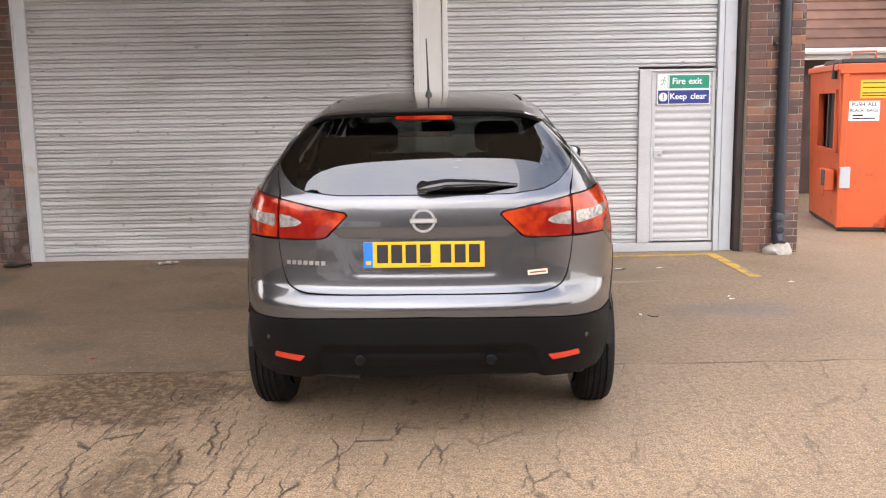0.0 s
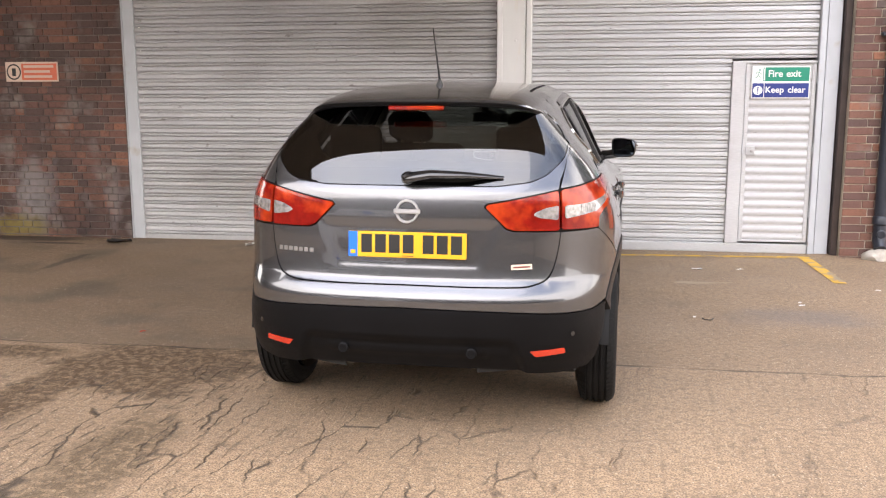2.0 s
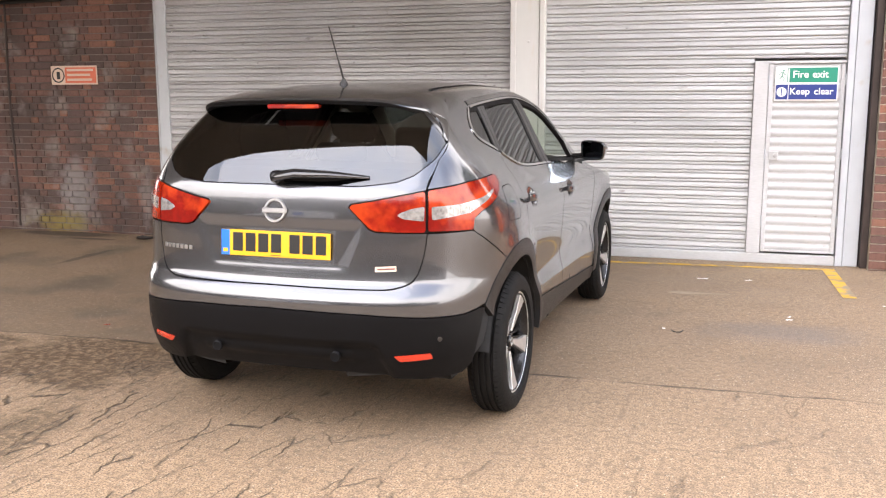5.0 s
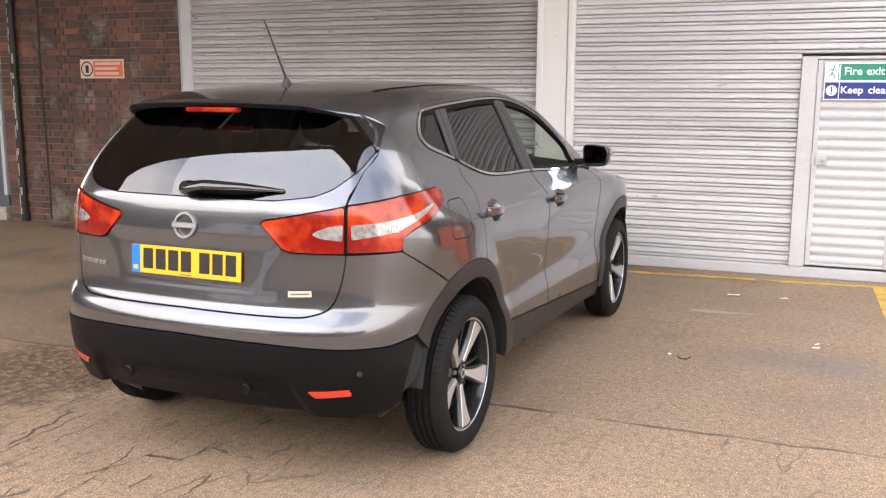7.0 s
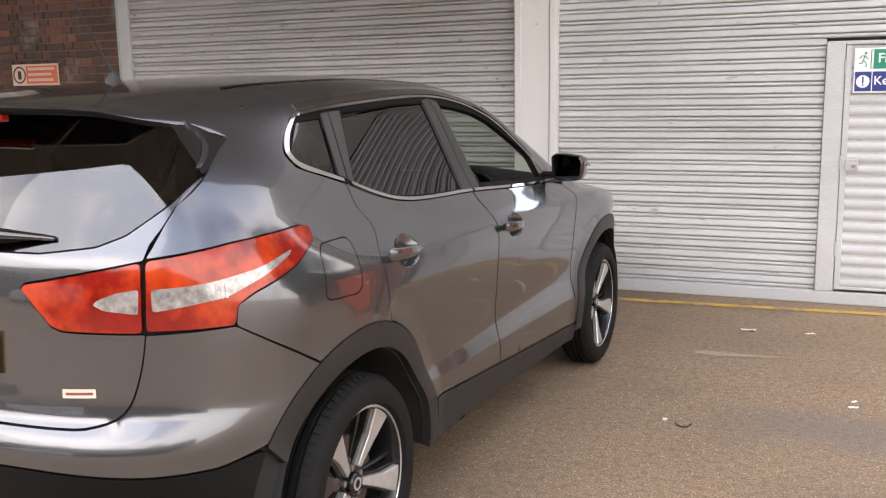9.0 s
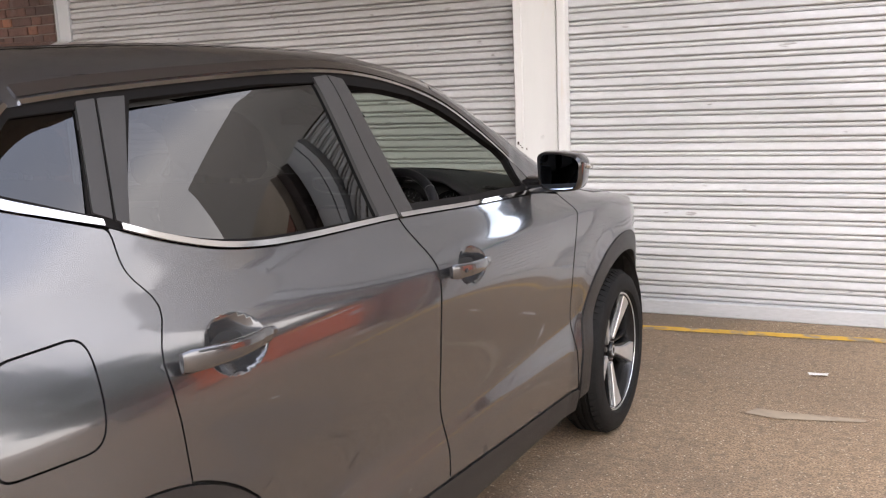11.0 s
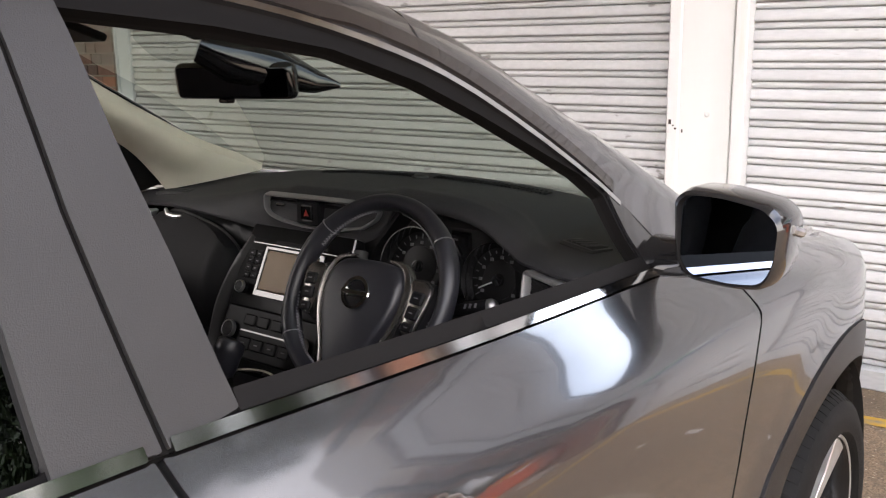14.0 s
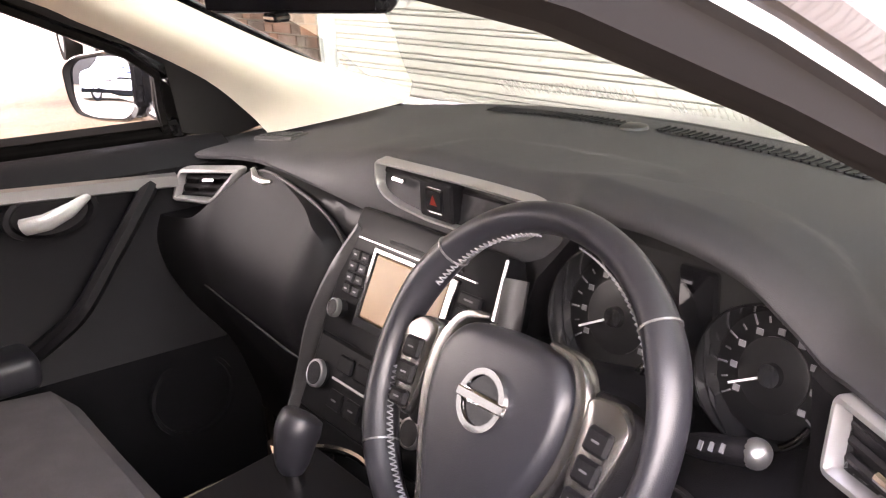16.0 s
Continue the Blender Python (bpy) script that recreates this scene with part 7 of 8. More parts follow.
# dials, deep under the hood
part("dial_housing", join(box(0.12, 2.076, 0.905, 0.43, 2.16, 1.09, 0.01), box(0.43, 2.076, 0.905, 0.505, 2.13, 1.05, 0.01)), DARK, dash)
loft("hood_lining", [[(x, float(LOW_Y(x)) + 0.008, float(LOW_Z(x)) - 0.004), (x, float(LOW_Y(x)) + 0.04, float(LOW_Z(x)) - 0.012), (x, 2.10, float(LOW_Z(x)) - 0.018)] for x in np.linspace(0.19, 0.52, 24)], DARK, dash)
loft("dial_cheek", [[(0.060, 2.060, 0.905), (0.085, 2.055, 0.985), (0.112, 2.050, 1.035), (0.16, 2.046, 1.075), (0.20, 2.045, 1.105)], [(0.10, 2.050, 0.905), (0.118, 2.045, 0.975), (0.142, 2.042, 1.020), (0.18, 2.04, 1.06), (0.215, 2.04, 1.10)], [(0.12, 2.080, 0.905), (0.132, 2.080, 0.97), (0.158, 2.080, 1.015), (0.19, 2.08, 1.05), (0.225, 2.08, 1.09)]], DASH_HARD, dash)
part("cheek_trim", tube([(0.060, 2.058, 0.955), (0.079, 2.055, 0.985), (0.098, 2.051, 1.015)], 0.0022, 6), SATIN_METAL, dash, smooth=True)
for x, r in ((0.244, 0.070), (0.432, 0.062)):
    m = pose(x, 2.066, 0.996, 14, 0, 180)
    d = part("dial", lathe([(r, 0), (r, 0.004), (0, 0.004)], 40, "Y", m), DIAL, dash)
    part("dial_ring", lathe([(r * 1.10, 0), (r * 1.09, 0.030), (r * 1.05, 0.032), (r * 0.96, 0.005)], 56, "Y", m, closed=True), GLOSS_BLACK, d, smooth=True)
    part("dial_line", lathe([(r * 1.092, 0.030), (r * 1.085, 0.0335), (r * 1.06, 0.0335), (r * 1.055, 0.031)], 56, "Y", m, closed=True), RING_METAL, d, smooth=True)
    part("dial_disc", lathe([(r * 0.58, 0.0), (r * 0.58, 0.006), (r * 0.54, 0.007), (0, 0.007)], 36, "Y", m), DIAL, d, smooth=True)
    for k in range(17):
        a = radians(-35 + 250 * k / 16)
        long_ = 0.010 if k % 2 == 0 else 0.006
        part("tick", box(-0.0008, -0.0006, 0, 0.0008, 0.0006, long_, 0, m @ pose(-math.cos(a) * r * 0.78, 0.0055, math.sin(a) * r * 0.78) @ Matrix.Rotation(a - math.pi / 2, 4, "Y")), DIM_PRINT, d)
    for k in range(0, 17, 2):
        a = radians(-35 + 250 * k / 16)
        part("figure_bar", box(-0.0035, -0.0006, -0.003, 0.0035, 0.0006, 0.003, 0, m @ pose(-math.cos(a) * r * 0.67, 0.0055, math.sin(a) * r * 0.67)), DIM_PRINT, d)
    part("needle", box(-0.0011, -0.001, 0.012, 0.0011, 0.001, r * 0.72, 0, m @ pose(0, 0.011, 0) @ Matrix.Rotation(radians(117), 4, "Y")), PRINT, d)
    part("needle_hub", lathe([(0.012, 0.006), (0.011, 0.014), (0, 0.015)], 20, "Y", m), GLOSS_BLACK, d, smooth=True)
    # the ring's highlight, modelled as a short chrome arc
    bright = [m @ Vector((r * 0.99 * math.cos(q), 0.030, r * 0.99 * math.sin(q))) for q in np.linspace(radians(205), radians(238), 8)]
    part("ring_glint_bar", tube([tuple(q) for q in bright], 0.0028, 6, 0.6), CHROME, d, "chrome arc added as the glint on the dial ring", smooth=True)
part("info_display", box(0.316, 2.068, 0.945, 0.362, 2.078, 1.075, 0.003), PIANO, dash)
part("info_mark", box(0.322, 2.0665, 1.058, 0.334, 2.0678, 1.061), DIM_PRINT, dash)

# ---- steering wheel ----
WHEEL = Matrix.Translation((0.292, 1.856, 0.996)) @ pose(0, 0, 0, -29, 0, 0)
sw = new("steering_wheel")
sw.parent = car
sw.matrix_local = WHEEL
tagged(sw, "black leather steering wheel with silver spokes")
RR = 0.171
bm = bmesh.new()
rings = []
for i in range(96):
    a = 2 * math.pi * i / 96
    grip = 0.0165 + 0.0025 * max(0, math.cos(2 * (a - 0.5))) ** 6 + 0.0025 * max(0, math.cos(2 * (a + 0.5 - math.pi))) ** 6
    c, o = Vector((RR * math.cos(a), 0, RR * math.sin(a))), Vector((math.cos(a), 0, math.sin(a)))
    rings.append([bm.verts.new(c + o * grip * 0.92 * math.cos(t) + Vector((0, 1, 0)) * grip * 1.1 * math.sin(t)) for t in np.linspace(0, 2 * math.pi, 15)[:-1]])
for i in range(96):
    a, b = rings[i], rings[(i + 1) % 96]
    for k in range(14):
        bm.faces.new((a[k], a[(k + 1) % 14], b[(k + 1) % 14], b[k]))
bmesh.ops.recalc_face_normals(bm, faces=bm.faces)
rim = part("rim", bm, LEATHER, sw, smooth=True)
for lo, hi in ((100, 152), (188, 245), (28, 80), (-65, -8)):
    bm = bmesh.new()
    for a in np.arange(lo, hi, 2.2):
        for da in (-0.55, 0.55):
            t = radians(a)
            p0 = Vector((math.cos(t) * (RR - 0.0175), -0.007, math.sin(t) * (RR - 0.0175)))
            t2 = radians(a + da * 1.6)
            p1 = Vector((math.cos(t2) * (RR - 0.0185), 0.0, math.sin(t2) * (RR - 0.0185)))
            q = tube([tuple(p0), tuple(p1)], 0.0009, 4)
            me = bpy.data.meshes.new("t")
            q.to_mesh(me)
            q.free()
            bm.from_mesh(me)
            bpy.data.meshes.remove(me)
    tagged(part("stitching", bm, THREAD, rim), kind="stuff")
for a in (-35, 40, 140, 215):
    part("seam", lathe([(0.0196, -0.0009), (0.0196, 0.0009)], 16, "Z", Matrix.Rotation(radians(-a), 4, "Y") @ Matrix.Translation((RR, 0, 0)) @ Matrix.Diagonal((0.92, 1.08, 1, 1))), SATIN_METAL, rim)


def dome(name, outline, mat, lo, hi, parent, r=0.02, rings_=6, shrink=0.75):
    """A cushion of that outline (x, z), swelling towards the driver."""
    o = dense(soften(outline, r), 0.012)
    cx, cz = np.mean(o, 0)
    rows_ = [[(x, -lo + 0.02, z) for x, z in o]]
    for k in range(rings_ + 1):
        t = k / rings_
        s = 1 - (1 - shrink) * t ** 2.5 if t < 1 else shrink
        y = -lo - (hi - lo) * math.sin(t * math.pi / 2)
        rows_.append([(cx + (x - cx) * s, y, cz + (z - cz) * s) for x, z in o])
    for s in (shrink * 0.6, shrink * 0.25, 0.01):
        rows_.append([(cx + (x - cx) * s, -hi - 0.003 * (1 - s), cz + (z - cz) * s) for x, z in o])
    return loft(name, rows_, mat, parent, close=True)


def band(pts, widths, y0, rise):
    """A flat curved ribbon (x, z) with a rounded face."""
    p = np.array(pts, float)
    d = np.gradient(p, axis=0)
    n = np.stack((-d[:, 1], d[:, 0]), 1) / (np.linalg.norm(d, axis=1)[:, None] + 1e-12)
    w = np.interp(np.linspace(0, 1, len(p)), np.linspace(0, 1, len(widths)), widths)
    return [[(p[i, 0] + n[i, 0] * w[i] * q, y0 - rise * h, p[i, 1] + n[i, 1] * w[i] * q) for q, h in ((-1, -1.2), (-0.95, 0.3), (-0.6, 0.9), (0, 1.0), (0.6, 0.9), (0.95, 0.3), (1, -1.2))] for i in range(len(p))]


half = [(0.030, 0.060), (0.064, 0.055), (0.084, 0.030), (0.086, -0.012), (0.074, -0.055), (0.052, -0.100), (0.034, -0.150)]
pad = dome("airbag_pad", half + [(-x, z) for x, z in half[::-1]], LEATHER, 0.002, 0.024, sw, 0.022, 7, 0.80)
part("badge_disc", lathe([(0.027, 0), (0.027, 0.002), (0, 0.002)], 28, "Y", pose(0, -0.0262, -0.005, 0, 0, 180)), GLOSS_BLACK, pad)
part("badge_ring", lathe([(0.030, 0), (0.029, 0.005), (0.023, 0.005), (0.022, 0)], 32, "Y", pose(0, -0.0265, -0.005, 0, 0, 180), closed=True), CHROME, pad, smooth=True)
part("badge_bar", box(-0.032, -0.0325, -0.0105, 0.032, -0.0265, 0.0005, 0.002), CHROME, pad)
for sg in (1, -1):
    dome("spoke", [(sg * 0.070, 0.040), (sg * 0.110, 0.044), (sg * 0.165, 0.034), (sg * 0.165, -0.020), (sg * 0.140, -0.050), (sg * 0.100, -0.066), (sg * 0.074, -0.050)][::sg], DASH_HARD, -0.004, 0.004, sw, 0.010)
    loft("spoke_trim", band(smooth_line([(sg * 0.040, 0.064), (sg * 0.074, 0.056), (sg * 0.091, 0.026), (sg * 0.092, -0.016), (sg * 0.080, -0.058), (sg * 0.058, -0.104), (sg * 0.042, -0.156)], 5), [0.003, 0.007, 0.010, 0.010, 0.008, 0.007, 0.006], -0.006, 0.007), SPOKE_SILVER, sw, "satin silver spoke trim")
    pod = dome("switch_pod", [(sg * 0.098, 0.040), (sg * 0.130, 0.042), (sg * 0.148, 0.026), (sg * 0.141, -0.010), (sg * 0.128, -0.054), (sg * 0.106, -0.060), (sg * 0.100, -0.03)][::sg], SPOKE_SILVER, 0.004, 0.014, sw, 0.010, 4, 0.9)
    for k, (z, h) in enumerate(((0.016, 0.011), (-0.010, 0.011), (-0.035, 0.008))):
        part("switch", box(sg * 0.122 - 0.013, -0.020, z - h, sg * 0.122 + 0.013, -0.013, z + h, 0.003, pose(0, 0, 0, 0, sg * 4, 0)), DASH_HARD, pod)
        part("switch_mark", box(sg * 0.122 - 0.004, -0.0208, z - 0.0008, sg * 0.122 + 0.004, -0.0196, z + 0.0008, 0, pose(0, 0, 0, 0, sg * 4, 0)), DIM_PRINT, pod)
for sg in (1, -1):
    part("lower_spoke", tube([(sg * 0.041, 0.0, -0.145), (sg * 0.038, 0.002, -0.168)], [0.010, 0.009], 8, 0.6), SPOKE_SILVER, sw)
part("column_shroud", tube([(0, 0.01, -0.005), (0, 0.12, -0.01), (0, 0.22, -0.01)], [0.06, 0.065, 0.07], 20), DASH_HARD, sw, smooth=True)
STALK_END = WHEEL.inverted() @ Vector((0.482, 1.962, 0.980))
stalk_root = Vector((0.05, 0.095, 0.0))
lerped = [tuple(stalk_root.lerp(STALK_END, t)) for t in (0, 0.55, 0.68, 1.0)]
stalk = part("stalk", tube(lerped, [0.008, 0.0085, 0.0125, 0.0125], 12), DASH_HARD, sw, smooth=True)
bm = bmesh.new()
bmesh.ops.create_uvsphere(bm, u_segments=14, v_segments=10, radius=0.0135)
bmesh.ops.translate(bm, vec=STALK_END, verts=bm.verts)
part("stalk_end", bm, SATIN_METAL, stalk, smooth=True)
for k in range(3):
    q = stalk_root.lerp(STALK_END, 0.70 + 0.07 * k)
    part("stalk_mark", box(q.x - 0.002, q.y - 0.0135, q.z - 0.004, q.x + 0.002, q.y - 0.0115, q.z + 0.004), DIM_PRINT, stalk)
part("stalk", tube([(-0.05, 0.075, -0.005), (-0.16, 0.072, 0.0)], [0.008, 0.011], 12), DASH_HARD, sw, smooth=True)
p = pose(0.389, 1.980, 0.858, 12, 0, 180)
kn = part("start_button", lathe([(0.030, 0), (0.030, 0.008), (0.026, 0.012), (0, 0.012)], 28, "Y", p), DASH_HARD, dash, smooth=True)
part("button_ring", lathe([(0.034, 0), (0.033, 0.006), (0.030, 0.006), (0.030, 0)], 28, "Y", p, closed=True), SATIN_BLACK, kn, smooth=True)

# ---- console, gear lever, seats ----
console = new("console")
console.parent = car
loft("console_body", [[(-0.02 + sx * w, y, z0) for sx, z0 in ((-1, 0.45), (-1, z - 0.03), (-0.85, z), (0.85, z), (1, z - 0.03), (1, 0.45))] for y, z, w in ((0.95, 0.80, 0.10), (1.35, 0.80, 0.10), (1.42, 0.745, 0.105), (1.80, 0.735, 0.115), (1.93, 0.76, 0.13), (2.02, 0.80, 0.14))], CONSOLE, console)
part("gate_plate", prism([(-0.10, -0.14), (0.10, -0.14), (0.095, 0.10), (0.0, 0.15), (-0.095, 0.10)], 0.012, pose(-0.02, 1.72, 0.752, 90 + 5, 0, 0), 0.003), CONSOLE, console)
part("gate_ring", tube(smooth_line([(-0.118, 1.60, 0.752), (-0.128, 1.75, 0.752), (-0.11, 1.85, 0.765), (-0.02, 1.885, 0.775), (0.07, 1.85, 0.765), (0.088, 1.75, 0.752), (0.078, 1.60, 0.752)], 5), 0.006, 8), CHROME, console, smooth=True)
lever = part("gear_lever", tube([(-0.034, 1.800, 0.725), (-0.034, 1.800, 0.76), (-0.034, 1.797, 0.795)], [0.014, 0.011, 0.013], 10), CHROME, console, "chrome gear lever with black knob", smooth=True)
knob_line = smooth_line([(-0.034, 1.796, 0.792), (-0.034, 1.798, 0.808), (-0.034, 1.806, 0.835), (-0.034, 1.816, 0.855), (-0.034, 1.822, 0.864)], 4)
part("lever_knob", tube(knob_line, list(np.interp(np.linspace(0, 1, len(knob_line)), [0, 0.2, 0.6, 0.85, 0.95, 1], [0.015, 0.021, 0.029, 0.026, 0.017, 0.004])), 18), LEATHER, lever, smooth=True)
for k in range(2):
    part("cup_holder", lathe([(0.042, 0), (0.042, 0.012), (0.037, 0.012), (0.037, -0.04), (0, -0.04)], 24, "Z", pose(-0.02, 1.36 + 0.10 * k, 0.80 - 0.02 * k)), PIANO, console)


def seat(x):
    root = new("seat")
    root.parent = car
    root.matrix_local = pose(x, 0, 0)
    tagged(root, "dark grey cloth front seat")

    def cushion(name, secs, mat):
        rows_ = []
        for y, z, w, h, lean in secs:
            ring = []
            for k in range(20):
                t = 2 * math.pi * k / 20
                cx, sx = math.cos(t), math.sin(t)
                px = w * math.copysign(abs(cx) ** 0.55, cx)
                pn = h * math.copysign(abs(sx) ** 0.6, sx) + (0.022 * (abs(px) / w) ** 3 if sx > 0 else 0)
                ring.append((px, y - pn * math.sin(lean), z + pn * math.cos(lean)))
            rows_.append(ring)
        rows_ = [[tuple(np.mean(rows_[0], 0))] * 20] + rows_ + [[tuple(np.mean(rows_[-1], 0))] * 20]
        return loft(name, rows_, mat, root, close=True)
    cushion("seat_base", [(1.10, 0.60, 0.20, 0.07, 0), (1.14, 0.62, 0.245, 0.09, 0), (1.35, 0.64, 0.26, 0.095, 0), (1.58, 0.665, 0.255, 0.09, 0), (1.66, 0.67, 0.245, 0.075, 0), (1.69, 0.66, 0.21, 0.05, 0)], FABRIC)
    L = 1.25
    cushion("backrest", [(1.13, 0.62, 0.20, 0.07, L), (1.10, 0.70, 0.245, 0.095, L), (1.03, 0.92, 0.255, 0.09, L), (0.96, 1.13, 0.23, 0.08, L), (0.93, 1.21, 0.18, 0.06, L)], FABRIC)
    cushion("headrest", [(0.925, 1.245, 0.10, 0.045, L), (0.915, 1.27, 0.13, 0.055, L), (0.895, 1.36, 0.135, 0.055, L), (0.885, 1.40, 0.10, 0.035, L)], FABRIC)
    for sg in (1, -1):
        part("headrest_bar", tube([(sg * 0.06, 0.935, 1.18), (sg * 0.06, 0.92, 1.28)], 0.007, 8), CHROME, root)
    return root


seat(0.36)
seat(-0.36)
bench = new("rear_bench")
bench.parent = car
loft("bench_base", [[(x, y, z) for y, z in ((0.62, 0.55), (0.60, 0.66), (0.52, 0.72), (0.15, 0.68), (0.05, 0.72))] for x in np.linspace(-0.66, 0.66, 9)], FABRIC, bench)
loft("bench_back", [[(x, y, z) for y, z in ((0.16, 0.66), (0.12, 0.72), (0.0, 1.16), (-0.04, 1.19), (-0.10, 1.16), (-0.12, 0.7))] for x in np.linspace(-0.66, 0.66, 9)], FABRIC, bench)
for x in (-0.42, 0.0, 0.42):
    part("headrest", box(x - 0.13, -0.10, 1.19, x + 0.13, -0.01, 1.36 if x else 1.28, 0.035, seg=3), FABRIC, bench, smooth=True)
part("parcel_shelf", box(-0.55, -0.55, 1.04, 0.55, -0.10, 1.06, 0.005), CARPET, car)
part("floor_pan", box(-0.72, -0.5, 0.28, 0.72, 2.3, 0.34, 0.01), CARPET, car)

# ---- pillars, lining, mirror, door cards ----
for sg in (1, -1):
    side_of = (lambda p: p) if sg > 0 else flip_s
    trim = BEIGE if sg < 0 else SEAL
    grow = 0.0 if sg < 0 else 0.02
    if sg > 0:
        pressed("pillar_trim", side_of([(3.46, 1.08), (3.37, 1.21), (3.235, 1.286), (3.10, 1.348), (2.90, 1.425), (2.60, 1.476), (2.60, 1.51), (2.85, 1.485), (3.06, 1.425), (3.38, 1.255), (3.64, 1.085)]), SEAL, car, out=-0.012, step=0.05, rim=0.0, r=0.004)
    else:
        pressed("pillar_trim", side_of([(2.98, 1.385), (2.60, 1.455), (2.60, 1.51), (2.85, 1.485), (3.02, 1.44)]), BEIGE, car, out=-0.03, step=0.05, rim=0.03, r=0.004)
    pressed("pillar_trim", side_of([(2.40, 1.05), (2.47, 1.49), (2.545, 1.48), (2.570, 1.05)]), trim, car, out=-0.035 if sg < 0 else -0.012, step=0.05, rim=0.02)
    if sg < 0:
        upper = smooth_line([(-0.440, 1.545, 1.473), (-0.498, 1.727, 1.412), (-0.512, 1.834, 1.351), (-0.527, 1.956, 1.282), (-0.546, 2.145, 1.185), (-0.560, 2.308, 1.122), (-0.565, 2.382, 1.088)], 4)
        lower = smooth_line([(-0.522, 1.545, 1.411), (-0.556, 1.736, 1.334), (-0.571, 1.805, 1.297), (-0.585, 1.882, 1.256), (-0.604, 2.004, 1.181), (-0.628, 2.088, 1.105), (-0.633, 2.122, 1.064)], 4)
        loft("screen_pillar_trim", [[Vector(u) + Vector((-0.03, 0.035, 0.012))] + [Vector(u).lerp(Vector(l), t) + Vector((0.026, -0.016, 0.004)) * math.sin(math.pi * t) for t in (0, 0.1, 0.25, 0.5, 0.75, 0.9, 1)] for u, l in zip(upper, lower)], BEIGE, car, "beige windscreen pillar trim")
    pressed("door_seal", side_of(strip([(3.378, 1.09), (3.362, 1.140), (3.352, 1.198), (3.302, 1.238), (3.227, 1.277), (3.108, 1.338), (3.004, 1.384), (2.873, 1.426), (2.72, 1.451), (2.57, 1.468)], 0.012)), SEAL, car, out=-0.014, step=0.03, rim=0.01, r=0)
    # door card: sill roll, bright line, pull, pocket
    rows = []
    for y in np.linspace(1.10, 2.06, 17):
        zb = 1.108 - 0.045 * (y - 1.1) / 0.96
        w = float(belt(np.array([(y + 1.4, 1.0)]))[0][0, 0]) - 0.02
        rows.append([(sg * (w - d), y, z) for d, z in ((0.102, zb - 0.02), (0.106, zb + 0.002), (0.135, zb + 0.006), (0.160, zb - 0.006), (0.176, zb - 0.035), (0.162, zb - 0.070), (0.152, zb - 0.16), (0.165, zb - 0.30), (0.19, zb - 0.36), (0.155, zb - 0.45), (0.145, zb - 0.70))])
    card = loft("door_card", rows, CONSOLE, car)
    w = 0.838 if sg > 0 else 0.795
    rows = [[(sg * (w - 0.150 + (0.004 if k in (0, 3) else -0.004)), y, 1.046 - 0.11 * (y - 1.65) + q) for k, q in enumerate((0.013, 0.009, -0.009, -0.013))] for y in np.linspace(1.50, 1.945, 12)]
    loft("trim_strip", rows, SATIN_METAL, card, "satin silver strip")
    dish = part("handle_recess", lathe([(0.052, 0), (0.050, 0.010), (0.044, 0.012), (0.040, 0.002), (0, 0.001)], 28, "X", pose(sg * (w - 0.132), 1.735, 1.000, 0, 0, 0 if sg < 0 else 180) @ Matrix.Diagonal((1, 1.5, 0.85, 1))), DASH_HARD, card, smooth=True)
    part("inner_handle", tube([(sg * (w - 0.145), 1.690, 0.990), (sg * (w - 0.166), 1.72, 0.996), (sg * (w - 0.166), 1.76, 1.008), (sg * (w - 0.146), 1.795, 1.018)], [0.021, 0.020, 0.016, 0.009], 10, 0.6), SILVER_PAINT, dish, "chrome inner door handle", smooth=True)
    part("door_pull", tube(smooth_line([(sg * (w - 0.13), 1.91, 1.02), (sg * (w - 0.155), 1.875, 0.99), (sg * (w - 0.175), 1.80, 0.91), (sg * (w - 0.175), 1.73, 0.83), (sg * (w - 0.13), 1.64, 0.76)], 4), 0.019, 8, 0.8), DASH_HARD, card, smooth=True)
    part("armrest", box(sg * (w - 0.16) - 0.045, 1.12, 0.74, sg * (w - 0.16) + 0.045, 1.66, 0.80, 0.018, seg=3), LEATHER, card, smooth=True)
    part("speaker_ring", lathe([(0.085, 0), (0.083, 0.008), (0.076, 0.008), (0.074, 0)], 32, "X", pose(sg * (w - 0.128), 1.92, 0.60, 0, 0, 0 if sg < 0 else 180), closed=True), CONSOLE, card, smooth=True)

lining = [(0, -0.10), (0.42, -0.06), (0.50, 0.3), (0.51, 1.1), (0.50, 1.5), (0.48, 1.62), (0, 1.66)]
pressed("roof_lining", lining + [(-a, b) for a, b in lining[-2:0:-1]], BEIGE, car, onto=top, out=-0.045, step=0.07, rim=0, label="pale roof lining")
for sg in (1, -1):
    part("sun_visor", box(-0.15, -0.008, -0.07, 0.15, 0.008, 0.07, 0.006, pose(sg * 0.27, 1.60, 1.462, 70, 0, 0), 2), DASH_HARD, car)
rv = part("inside_mirror", box(-0.125, -0.018, -0.034, 0.125, 0.018, 0.034, 0.016, pose(-0.02, 1.86, 1.358, 8, 0, 20), 3), GLOSS_BLACK, car, "black inside mirror", smooth=True)
part("mirror_glass", box(-0.113, -0.0195, -0.026, 0.113, -0.0185, 0.026, 0, pose(-0.02, 1.86, 1.358, 8, 0, 20)), material("dim_mirror", (0.25, 0.25, 0.27), 0.02, 1.0), rv)
